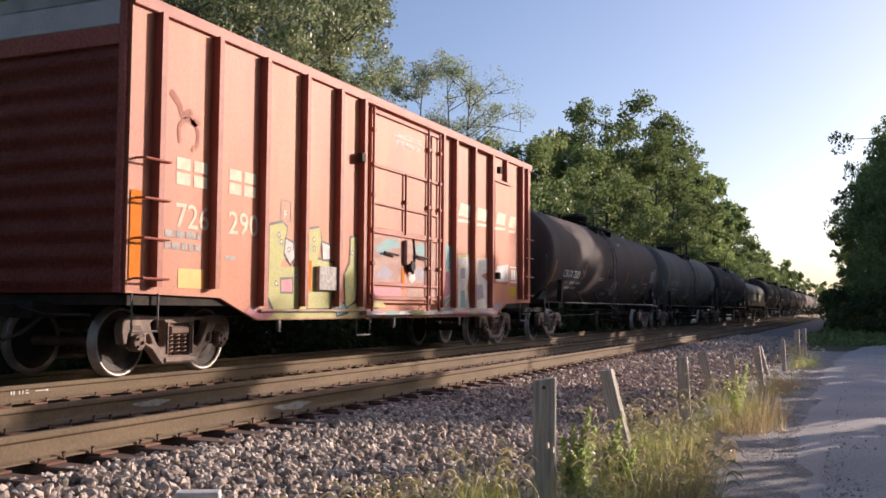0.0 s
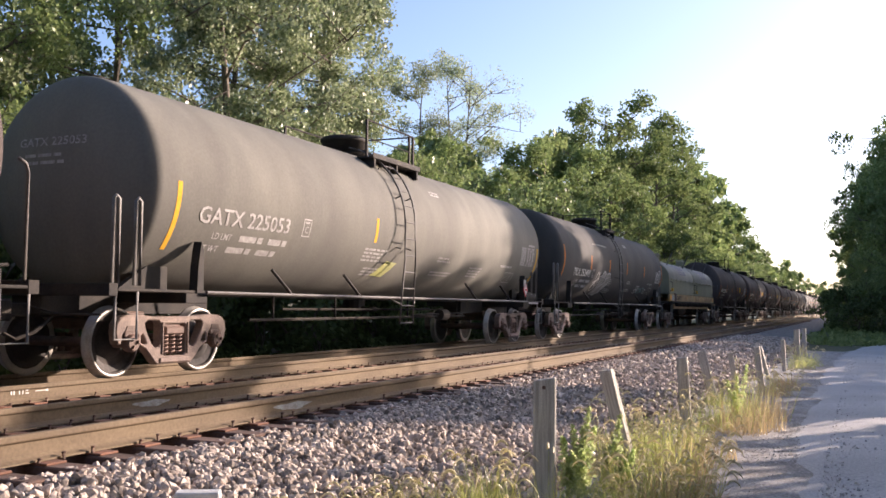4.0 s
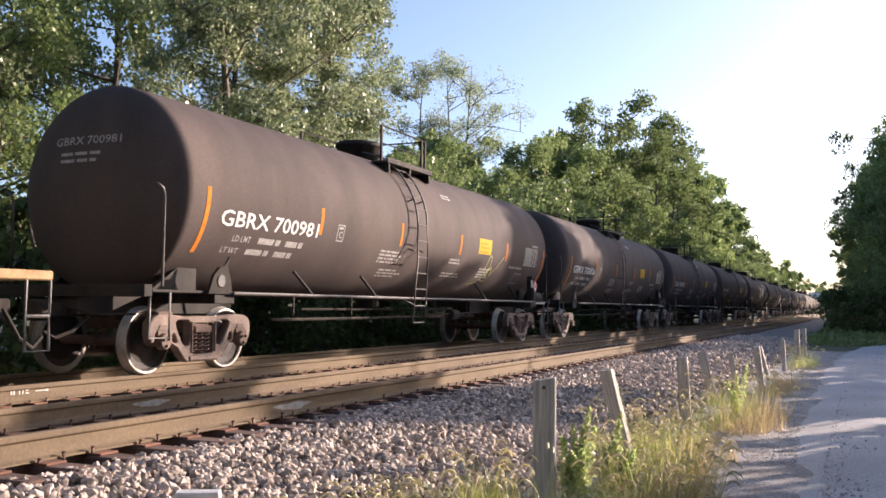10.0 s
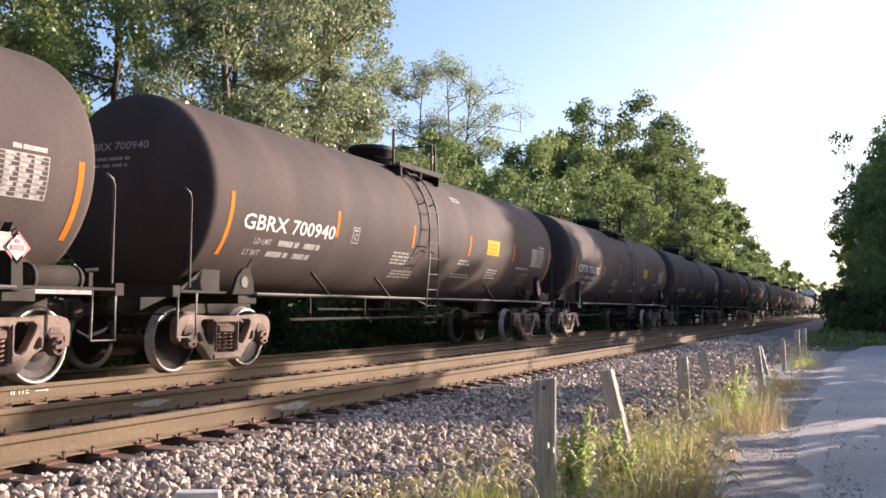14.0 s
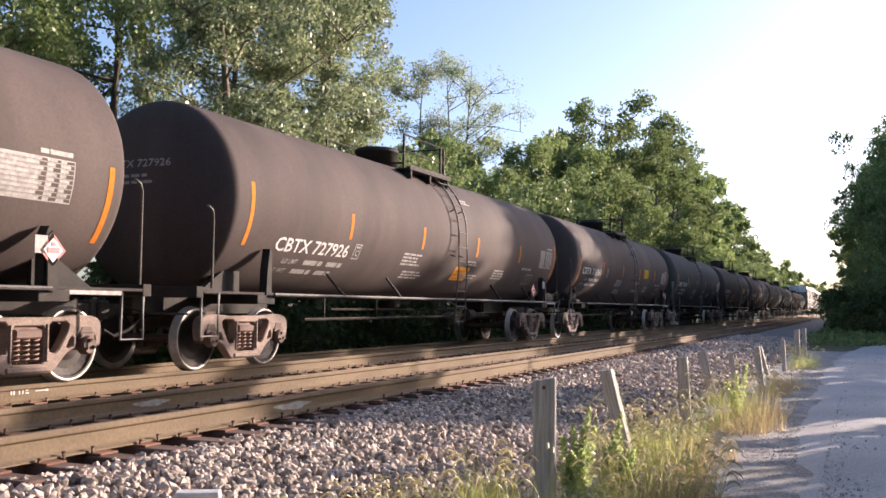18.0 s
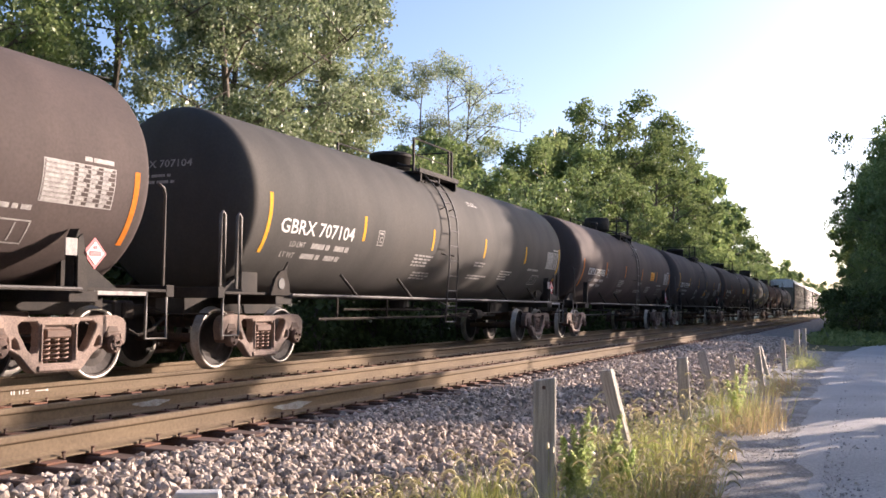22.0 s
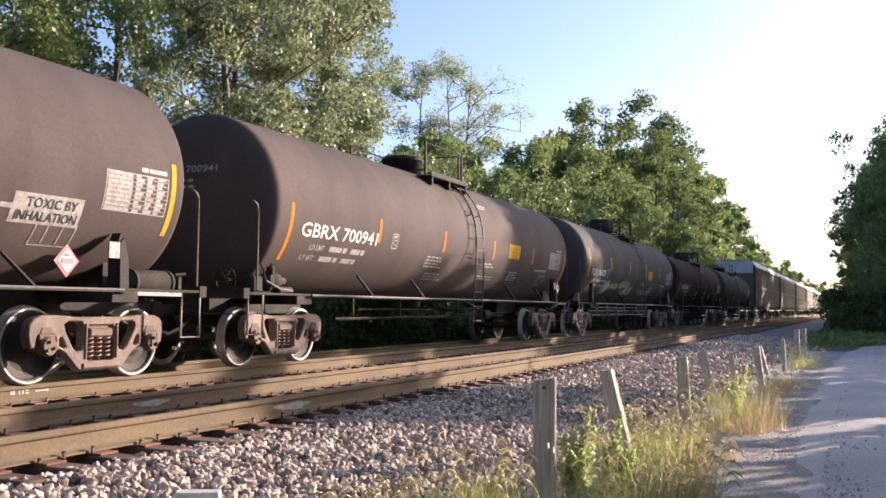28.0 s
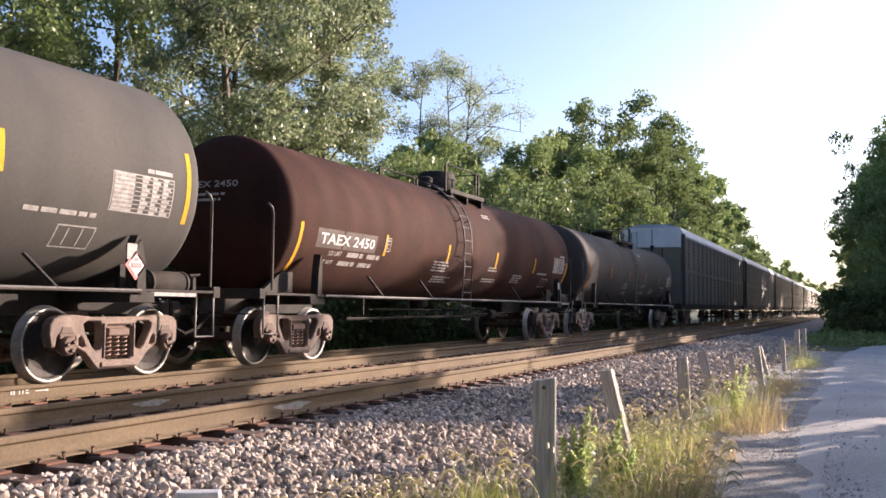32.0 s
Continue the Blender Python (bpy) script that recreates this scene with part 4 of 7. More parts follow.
def truck(parent, x):
    """A two-axle truck at x on its car, with turning wheels."""
    t = piece("truck", stored("bolster", bolster_mesh, SPRING), parent, (x, 0, 0), "dust-brown cast-steel truck with coil springs")
    for s in (-1, 1):
        piece("side_frame", stored("side_frame%d" % s, lambda bm: sideframe_mesh(bm, s), TRUCK), t)
        for dx in (-0.145, 0.0, 0.145):
            piece("spring", stored("spring", spring_mesh, SPRINGL, True) if s < 0 else stored("far_spring", far_spring_mesh, SPRING), t, (dx, s * 1.01, 0))
        for m in (-1, 1):
            piece("bearing_adapter", stored("adapter", adapter_mesh, SPRING), t, (m * 0.889, s * 1.02, 0))
    for m in (-1, 1):
        piece("brake_beam", stored("brake", brake_mesh, UNDER), t, (m * 0.37, 0, 0))
        WHEELS[m].append(piece("axle", stored("axle", axle_mesh, SPRING), t, (m * 0.889, 0, WHEEL_R)))
        for s in (-1, 1):
            me = stored("wheel%d" % s, lambda bm: wheel_mesh(bm, s), WHEEL)
            if len(me.materials) < 2:
                me.materials.append(TREAD)
            WHEELS[m].append(piece("wheel", me, t, (m * 0.889, 0, WHEEL_R), "rusty wheel with a bright worn rim"))
    return t


def coupler(parent, x, s):
    def build(bm):
        box(bm, -0.05, 0.75, -0.09, 0.09, -0.09, 0.09, 0.02)
        box(bm, -0.17, 0.05, -0.17, 0.12, -0.14, 0.14, 0.03)
        pipe(bm, ((0.5, -0.35, -0.1), (0.2, -0.36, -0.28), (-0.05, -0.32, -0.36), (-0.2, -0.28, -0.28)), 0.025, 6)
        pipe(bm, ((0.45, -1.2, -0.05), (0.35, -0.6, -0.05), (0.35, -0.1, 0.05)), 0.015, 5)
    piece("coupler", stored("coupler", build, UNDER), parent, (x, 0, 0.88), turn=Matrix() if s < 0 else Matrix.Rotation(math.pi, 4, "Z"))


# ---- tank cars ----
AXLE_X, CENTRES = 0.889, 14.3
MID = AXLE_X + CENTRES / 2
FRONT, BACK = -0.32, 2 * MID + 0.48          # the ends of the tank


def head_line():
    """A dished tank head, flat in the middle with a tight knuckle, as (x, radius)."""
    out = []
    for k in range(21):
        a = math.pi / 2 * k / 20
        out.append((FRONT + 0.42 * (1 - max(math.cos(a), 0) ** (2 / 2.2)), TANK_R * max(math.sin(a), 0.008) ** (2 / 2.2)))
    return out


def head_x(r):
    line = head_line()
    return float(np.interp(r, [b for a, b in line], [a for a, b in line]))


def tank_shell(bm):
    prof = head_line()
    prof += [(FRONT + BACK - x, r) for x, r in reversed(prof)]
    spun(bm, prof, 72, "x", (0, 0, TANK_Z))


def on_head(bm, y0, z0):
    """Lays a flat drawing in the x-z plane on the leading head, reading towards the near side."""
    for v in bm.verts:
        y, z = y0 - v.co.x, z0 + v.co.z
        v.co = Vector((head_x(math.hypot(y, z - TANK_Z)) - 0.008, y, z))
    return bm


def end_frame(bm, s, plate):
    """Stub sill, end sill, bolster webs and tank saddle at one end; s = -1 leads."""
    f = lambda x: x if s < 0 else 2 * MID - x

    def b(x0, x1, y0, y1, z0, z1, bev=0.008):
        box(bm, *sorted((f(x0), f(x1))), y0, y1, z0, z1, bev)
    b(-0.72, 2.7, -0.25, 0.25, 0.82, 1.12)
    b(-0.78, -0.62, -1.42, 1.42, 1.06, 1.22)
    b(-0.62, 1.15, -1.42, -0.9, 1.12, 1.16)
    b(-0.62, 1.15, 0.9, 1.42, 1.12, 1.16)
    b(0.65, 1.12, -1.45, 1.45, 0.98, 1.12)
    for y in (-1, 1):
        if plate or y > 0:
            prism(bm, [(f(x), z) for x, z in ((0.90, 1.12), (1.04, 1.12), (1.04, 1.72), (0.98, 1.84), (0.92, 1.50))], y * 1.44, y * 1.30)
        prism(bm, [(f(x), z) for x, z in ((-0.2, 1.14), (0.8, 1.14), (0.8, 1.7), (0.5, 1.55))], y * 1.0, y * 0.92)


def ladder_mesh(bm):
    pts = []
    for k in range(15):
        a = radians(78 - k * 8.6)
        pts.append((-(TANK_R + 0.13) * math.cos(a), TANK_Z + (TANK_R + 0.13) * math.sin(a)))
    up = [p for p in pts if p[1] > TANK_Z - 0.2]
    for x in (-0.23, 0.23):
        line = [(x, y, z) for y, z in up] + [(x * 1.05, -TANK_R - 0.14, 1.9), (x * 1.15, -TANK_R - 0.10, 1.35), (x * 1.3, -TANK_R - 0.06, 0.62)]
        pipe(bm, line, 0.019, 6)
        for a in (20, -18, 48):
            pipe(bm, ((x, -TANK_R * math.cos(radians(a)), TANK_Z + TANK_R * math.sin(radians(a))), (x, -(TANK_R + 0.13) * math.cos(radians(a)), TANK_Z + (TANK_R + 0.13) * math.sin(radians(a)))), 0.015, 4)
        pipe(bm, ((x * 1.2, -TANK_R - 0.09, 1.0), (x * 2.6, -TANK_R + 0.05, 1.12)), 0.016, 4)


def rung_mesh(bm):
    pipe(bm, ((-0.23, 0, 0), (0.23, 0, 0)), 0.013, 5)


def handrail_mesh(bm):
    pipe(bm, ((1.0, -1.52, 1.13), (15.08, -1.52, 1.13)), 0.026, 6)


def strut_mesh(bm):
    pipe(bm, ((0.30, -1.52, 1.13), (-0.05, -1.36, 1.52)), 0.026, 6)


def piping_mesh(bm, k):
    z = (0.72, 0.88, 1.0)[k]
    pipe(bm, ((1.9, -1.15 + 0.1 * k, z), (12.6, -1.15 + 0.1 * k, z)), 0.017, 6)


def pipe_post_mesh(bm):
    box(bm, -0.022, 0.022, -1.2, -1.15, 0.66, 1.13, 0.006)
    box(bm, -0.022, 0.022, -1.18, -0.8, 0.80, 0.84)


def manway_mesh(bm):
    spun(bm, [(4.02, 0.46), (4.36, 0.46), (4.36, 0.49), (4.43, 0.49), (4.47, 0.44), (4.50, 0.1)], 24, "z")


def dome_mesh(bm):
    spun(bm, [(4.02, 0.40), (4.14, 0.40), (4.14, 0.48), (4.18, 0.50), (4.60, 0.50), (4.66, 0.46), (4.69, 0.1)], 28, "z")


def ribbon(pts, r=0.022, closed=False):
    """A smooth sprayed line through the points, flat in the x-z plane."""
    p = [Vector((x, 0, z)) for x, z in pts]
    n = len(p)
    fine = []
    for k in range(n if closed else n - 1):
        a, b, c, d = (p[(k - 1) % n] if closed or k else p[0]), p[k], p[(k + 1) % n], (p[(k + 2) % n] if closed or k + 2 < n else p[-1])
        for j in range(5):
            t = j / 5
            fine.append(b + 0.5 * t * ((c - a) + t * ((2 * a - 5 * b + 4 * c - d) + t * (3 * (b - c) + d - a))))
    fine.append(fine[0] if closed else p[-1])
    bm = bmesh.new()
    rows = []
    for k, v in enumerate(fine):
        d = fine[min(k + 1, len(fine) - 1)] - fine[max(k - 1, 0)]
        m = Vector((-d.z, 0, d.x)).normalized() * r
        rows.append((bm.verts.new(v - m), bm.verts.new(v + m)))
    for a, b in zip(rows, rows[1:]):
        bm.faces.new((a[0], b[0], b[1], a[1]))
    return bm


def platform_mesh(bm):
    for s in (-1, 1):
        box(bm, -1.0, 1.0, *sorted((s * 1.12, s * 0.74)), 3.885, 3.925, 0.006)
        box(bm, -1.0, 1.0, *sorted((s * 1.12, s * 1.10)), 3.925, 3.99)
        for x in (-0.9, 0.0, 0.9):
            box(bm, x - 0.025, x + 0.025, *sorted((s * 1.10, s * 0.80)), 3.70, 3.885)
    box(bm, -0.62, -0.54, -0.74, 0.74, 4.09, 4.125)
    box(bm, 0.54, 0.62, -0.74, 0.74, 4.09, 4.125)


def toprail_mesh(bm):
    for s in (-1, 1):
        for x in (-0.97, 0.80, 0.97):
            box(bm, x - 0.022, x + 0.022, s * 0.95 - 0.022, s * 0.95 + 0.022, 3.92, 4.66)
        pipe(bm, ((-0.97, s * 0.95, 4.655), (0.97, s * 0.95, 4.655)), 0.02, 5)
        pipe(bm, ((-0.97, s * 0.95, 4.30), (0.97, s * 0.95, 4.30)), 0.014, 4)
    pipe(bm, ((0.97, -0.95, 4.655), (0.97, 0.95, 4.655)), 0.018, 5)


def end_rail_mesh(bm):
    pipe(bm, ((0, 0, 0), (0, 0, 1.22), (0.03, 0, 1.31), (0.14, 0, 1.36)), 0.021, 6)


def step_mesh(bm):
    pipe(bm, ((-0.2, 0, 0.62), (-0.2, 0, 0), (0.2, 0, 0), (0.2, 0, 0.62)), 0.02, 6)


def box_rail_mesh(bm):
    pipe(bm, ((-0.22, 0, 0), (-0.22, 0, 1.08), (-0.17, 0, 1.12), (-0.12, 0, 1.08), (-0.12, 0, 0.0)), 0.025, 6)


def brake_gear_mesh(bm):
    pipe(bm, ((3.2, -0.7, 0.72), (12.5, -0.7, 0.75)), 0.028, 6)
    pipe(bm, ((4.5, -0.5, 0.9), (11.5, -0.5, 0.9)), 0.02, 5)
    spun(bm, [(0, 0.05), (0.02, 0.13), (0.40, 0.13), (0.42, 0.05)], 14, "x", (10.8, -0.75, 0.78))
    pipe(bm, ((9.3, -0.75, 0.78), (12.9, -0.75, 0.83)), 0.02, 5)
    for x in (3.9, 6.0, 9.2, 12.0):
        box(bm, x - 0.015, x + 0.015, -0.72, -0.69, 0.72, 1.15)


def saddle_mesh(bm):
    prism(bm, ((0.46, 1.12), (1.0, 1.12), (0.98, 1.32), (0.90, 1.48), (0.84, 1.52), (0.72, 1.50), (0.58, 1.38)), -0.05, 0.0)
    prism(bm, ((0.78, 1.46), (0.90, 1.44), (0.96, 1.66)), -0.04, -0.01)


def hand_wheel_mesh(bm):
    ring = [(0.0, 0.19 * math.cos(k * math.tau / 16), 0.19 * math.sin(k * math.tau / 16)) for k in range(17)]
    pipe(bm, ring, 0.015, 5, closed_ends=False)
    for k in range(3):
        a = k * math.tau / 6
        pipe(bm, ((0, -0.18 * math.cos(a), -0.18 * math.sin(a)), (0, 0.18 * math.cos(a), 0.18 * math.sin(a))), 0.009, 4)
    pipe(bm, ((0.0, 0, 0), (0.12, 0, 0)), 0.02, 6)


def valve_mesh(bm):
    spun(bm, [(0.86, 0.16), (0.90, 0.22), (1.05, 0.24), (1.2, 0.24)], 14, "z")
    box(bm, -0.1, 0.1, -0.5, 0.5, 0.86, 0.95, 0.02)
    pipe(bm, ((0, 0, 0.9), (0.5, -1.0, 0.9), (0.9, -1.35, 0.92)), 0.022, 5)


def placard_mesh(bm, w=0.19):
    bm.faces.new([bm.verts.new(p) for p in ((-w, 0, 0), (0, 0, -w), (w, 0, 0), (0, 0, w))])
    r = bmesh.ops.extrude_face_region(bm, geom=bm.faces[:])
    for v in r["geom"]:
        if isinstance(v, bmesh.types.BMVert):
            v.co.y += 0.012
    bmesh.ops.recalc_face_normals(bm, faces=bm.faces[:])


def lettering(parent, bm, material, label="", lift=0.004, name="lettering"):
    return part(name, wrap(bm, lift), material, parent, label)


def tank_car(word, u, paint, tape, label, numx=0.76, numz=2.10, numw=2.70, numh=0.245, sign=None, ladder=7.35, top=7.5, seed=1, end_rails=True, placard=True, toxic=False,
             numpaint=None, sign_z=2.25, tags=(), topkind=0, tapez=2.30, plated=False, signm=None, piping=False, tapex=0.42, end_lift=0.0, plat=(6.7, 8.9), cbox=4.1, lead="plate", reservoir=True, tabx=0.0, rail=1.0, headz=3.08, tapes=None, slim=1.0, rows=((5.9, 2.0, 0.9, 4), (9.3, 2.0, 0.7, 2), (9.2, 1.65, 1.2, 2), (11.3, 1.85, 0.8, 4), (9.1, 3.5, 0.6, 2), (6.2, 1.6, 1.0, 3))):
    """A long non-pressure tank car; local x = 0 is its leading axle."""
    car = tagged(new("tank_car"), label, "tank car", "tank cars of the train")
    car["u"] = u
    truck(car, AXLE_X)
    truck(car, AXLE_X + CENTRES)
    piece("tank", stored("tank_" + paint.name, tank_shell, paint, True), car)
    for s in (-1, 1):
        part("end_frame", end_frame_bm(s, lead), FRAME, car)
        coupler(car, -1.29 + 0.17 if s < 0 else 2 * MID + 1.29 - 0.17, s)
    lad = piece("ladder", stored("ladder", ladder_mesh, LADDER, True), car, (ladder, 0, 0))
    for z in (0.64, 0.98, 1.32, 1.64, 1.97, 2.30, 2.63, 2.96, 3.26, 3.54, 3.78, 3.97):
        if z > TANK_Z - 0.1:
            y = -math.sqrt(max((TANK_R + 0.13) ** 2 - (z - TANK_Z) ** 2, 0))
        else:
            y = -TANK_R - 0.06 - 0.08 * min(1, (z - 0.62) / 1.3)
        piece("rung", stored("rung", rung_mesh, LADDER), lad, (0, y, z), turn=Matrix.Scale(1.28 if z < 1.3 else 1.08, 4, (1, 0, 0)))
    piece("side_rail", stored("side_rail", handrail_mesh, LADDER), car, label="dark steel hand rail along the tank")
    for x in (2.9, 5.2, 11.0, 13.4):
        piece("rail_strut", stored("rail_strut", strut_mesh, FRAME), car, (x, 0, 0))
    piece("manway", stored("manway%d" % topkind, dome_mesh if topkind else manway_mesh, FRAME, True), car, (top, 0, 0))
    if topkind:
        piece("valve_housing", stored("relief", lambda bm: (spun(bm, [(4.0, 0.12), (4.26, 0.12), (4.28, 0.17), (4.40, 0.17), (4.44, 0.1)], 12, "z")), FRAME), car, (top - 0.85, -0.1, 0))
    wide = Matrix.Scale((plat[1] - plat[0]) / 2, 4, (1, 0, 0))
    piece("platform", stored("platform", platform_mesh, FRAME), car, ((plat[0] + plat[1]) / 2, 0, 0), turn=wide)
    piece("platform_rail", stored("platform_rail", toprail_mesh, FRAME), car, ((plat[0] + plat[1]) / 2, 0, 0), turn=wide)
    piece("brake_rigging", stored("brake_gear", brake_gear_mesh, UNDER), car)
    piece("outlet_valve", stored("outlet_valve", valve_mesh, FRAME), car, (MID, 0, 0))
    for s in (-1, 1):
        f = (lambda x: x) if s < 0 else (lambda x: 2 * MID - x)
        if end_rails:
            for y in (-1.36, 1.36):
                piece("end_rail", stored("end_rail", end_rail_mesh, LADDER, True), car, (-0.36 if s < 0 else f(-0.62), y, 1.2), turn=Matrix.Rotation(math.pi, 4, "Z") @ Matrix.Scale(rail if s < 0 else 1.0, 4, (0, 0, 1)))
        else:
            for y in (-1.36, 1.36):
                piece("end_rail", stored("box_rail", box_rail_mesh, GREYBAR, True), car, (f(-0.45), y, 1.2))
                piece("end_rail", stored("box_rail", box_rail_mesh, GREYBAR, True), car, (f(-0.05), y, 1.2))
        piece("step", stored("step", step_mesh, GREYBAR, True), car, (f(-0.45), -1.40, 0.52))
    # reflecting tape, lettering and stencils
    tapes = [tapex, *tapes, 16.0] if tapes else [tapex + (16.0 - tapex) / 5 * k for k in range(6)]
    for x in tapes:
        hh = 0.98 if x in (tapex, 16.0) else 0.46
        lettering(car, rects([(x - 0.045, tapez + 0.32 - hh + (end_lift if hh > 0.5 else 0), 0.09, hh)]), tape, name="tape")
    if word:
        if plated:
            lettering(car, rects([(numx - 0.12, numz - 0.08, numw * 0.45, numh + 0.16), (numx + numw * 0.42, numz - 0.08, numw * 0.62, numh + 0.16)]), PATCH, name="patch")
        lettering(car, move(letters_bm(word, numh, numw), numx, numz), numpaint or WHITE, lift=0.008)
        part("lettering", on_head(letters_bm(word, 0.12, 1.2), 0.68, headz), DULL, car, "small worn number on the tank head")
        part("lettering", on_head(rects(text_bars(0, 0, 0.8, 2, 0.10, seed + 30, 0.45)), 0.55, headz - 0.15), DULL, car)
        lettering(car, rects([(numx + 1.08 + dx, numz - 0.22 - dz, ww, 0.10) for dx, dz, ww in ((0, 0, 0.42), (0.47, 0, 0.13), (0.76, 0, 0.34), (1.14, 0, 0.13), (-0.2, 0.2, 0.42), (0.27, 0.2, 0.13), (0.56, 0.2, 0.34), (0.94, 0.2, 0.13))]), DULL)
        lettering(car, move(letters_bm("LD LMT", 0.10, 0.46), numx + 0.42, numz - 0.22), DULL)
        lettering(car, move(letters_bm("LT WT", 0.10, 0.42), numx + 0.26, numz - 0.42), DULL)
        lettering(car, rects(frame_rects(cbox, numz - 0.01, 0.24, 0.30, 0.02) + [(cbox + 0.05, numz + 0.21, 0.14, 0.035)]), DULL)
        lettering(car, move(letters_bm("C", 0.12), cbox + 0.07, numz + 0.05), DULL)
    d = []
    for x, z, w, n in rows:
        d += text_bars(x, z, w, n, 0.075, seed + int(x * 10), 0.55)
    tagged(lettering(car, rects(d), DULL), "rows of worn white small print", kind="stuff")
    grid = frame_rects(14.66 + tabx, 2.10, 1.14, 0.50, 0.014) + [(14.67 + tabx, 2.10 + 0.0556 * k, 1.12, 0.009) for k in range(1, 9)]
    for k in range(9):
        z = 2.114 + 0.0556 * k
        grid += [(14.69 + tabx, z, 0.36 + 0.07 * ((seed + 3 * k) % 3), 0.038)] + [(15.18 + tabx + 0.2 * q, z, 0.09 + 0.03 * ((k + q + seed) % 3), 0.038) for q in range(3)]
    grid += [(15.28 + tabx, 2.64, 0.12, 0.055), (15.42 + tabx, 2.64, 0.34, 0.055)]
    tagged(lettering(car, rects(grid), DULL), "white stencilled table with rows of small print", kind="stuff")
    lettering(car, rects(frame_rects(13.88, 1.54, 0.62, 0.32, 0.02) + [(14.06, 1.58, 0.02, 0.24), (14.28, 1.58, 0.02, 0.24)] + text_bars(13.3, 1.98, 1.1, 1, 0.1, seed + 5)), DULL)
    if sign:
        lettering(car, rects([(sign, sign_z, 0.84, 0.37)]), signm or SIGNY, "yellow warning panel", name="warning_panel")
        lettering(car, rects(text_bars(sign + 0.06, sign_z + 0.24, 0.7, 3, 0.10, seed + 9, 0.35)), ORANGE, lift=0.008)
    if placard:
        ob = piece("placard", stored("placard", placard_mesh, RED), car, (placard if placard > 1 else 15.0, -1.50, 1.56 if placard > 15 else 1.45), "red-bordered white diamond hazard placard")
        piece("placard_face", stored("placard_face", lambda bm: placard_mesh(bm, 0.14), WHITE), ob, (0, -0.006, 0))
        piece("placard_stripe", stored("placard_stripe", lambda bm: (box(bm, -0.09, 0.09, -0.004, 0.0, -0.03, 0.03), box(bm, -0.03, 0.03, -0.004, 0.0, 0.05, 0.09)), RED), ob, (0, -0.011, 0))
    bm = bmesh.new()
    prism(bm, ((15.04, 1.10), (15.03, 1.72), (15.10, 1.78), (15.18, 1.50), (15.20, 1.10)), -1.50, -1.47)
    part("end_plate", bm, FRAME, car, "dark plate at the end of the tank")
    part("label_plate", box(bmesh.new(), 14.84, 15.02, -1.50, -1.485, 1.52, 1.72), DULL, car)
    if reservoir:
        tank = piece("air_reservoir", stored("reservoir", lambda bm: spun(bm, [(0.0, 0.02), (0.01, 0.08), (0.05, 0.145), (0.10, 0.16), (0.80, 0.16), (0.85, 0.145), (0.89, 0.08), (0.90, 0.02)], 20, "x"), UNDER, True), car, (15.36, -1.25, 1.25), "dark ribbed air reservoir")
        for x in (0.10, 0.79):
            piece("strap", stored("reservoir_strap", lambda bm: spun(bm, [(-0.025, 0.15), (-0.025, 0.172), (0.025, 0.172), (0.025, 0.15)], 20, "x"), FRAME, True), tank, (x, 0, 0))
        piece("release_valve", stored("release_valve", lambda bm: (box(bm, -0.04, 0.04, -0.05, 0.05, 0, 0.18, 0.01), pipe(bm, ((-0.10, -0.04, 0.20), (0.12, -0.04, 0.22)), 0.02, 5)), FRAME), car, (16.36, -1.30, 1.16))
    part("sill_label", box(bmesh.new(), 15.36, 16.28, -1.445, -1.43, 1.07, 1.12), DULL, car, "white stencilled strip")
    if lead == "gear":
        gear = piece("brake_gear_case", stored("brake_case", lambda bm: box(bm, -0.15, 0.12, -0.10, 0.10, 0.0, 0.26, 0.03), FRAME), car, (-0.30, -1.26, 1.16))
        piece("slack_adjuster", stored("slack_adjuster", lambda bm: box(bm, 0.30, 0.52, -0.08, 0.10, 0.02, 0.34, 0.05), FRAME), car, (-0.30, -1.26, 1.16))
        piece("foot_plate", stored("foot_plate", lambda bm: box(bm, 0.56, 0.95, -0.12, 0.10, 0.0, 0.10, 0.02), FRAME), car, (-0.30, -1.26, 1.16))
        piece("hand_wheel", stored("hand_wheel", hand_wheel_mesh, FRAME, True), gear, (-0.10, 0.45, 0.20), "dark steel brake hand wheel")
        piece("brake_cylinder", stored("brake_cylinder", lambda bm: spun(bm, [(0.0, 0.05), (0.02, 0.12), (0.30, 0.12), (0.34, 0.06), (0.52, 0.05)], 14, "x"), UNDER, True), car, (0.12, -1.20, 1.36))
        piece("pull_rod", stored("pull_rod", lambda bm: pipe(bm, ((0.0, 0.0, 0.30), (0.10, -0.02, 0.02), (0.45, -0.06, -0.10), (0.80, -0.06, -0.12)), 0.02, 5), GREYBAR), car, (-0.18, -1.32, 1.32))
        piece("valve", stored("control_valve", lambda bm: (box(bm, -0.05, 0.06, -0.06, 0.06, 0, 0.13, 0.02), pipe(bm, ((0.0, 0, 0.1), (0.02, 0, 0.17), (0.12, 0, 0.19)), 0.022, 5)), UNDER), car, (-0.02, -1.38, 1.44))
    if lead == "hole":
        saddle = piece("saddle_plate", stored("saddle_plate", saddle_mesh, UNDER), car, (0, -1.44, 0), "low rounded steel plate with a dark disc for its hole")
        # no hole is cut: a black disc stands for the shade inside it
        piece("opening", stored("saddle_hole", lambda bm: spun(bm, [(-0.012, 0.02), (-0.012, 0.085), (0.0, 0.10)], 16, "y"), INK), saddle, (0.74, -0.052, 1.30))
    if toxic:
        lettering(car, rects([(13.46, 1.82, 1.02, 0.36)]), DULL, "cream warning panel", name="warning_panel")
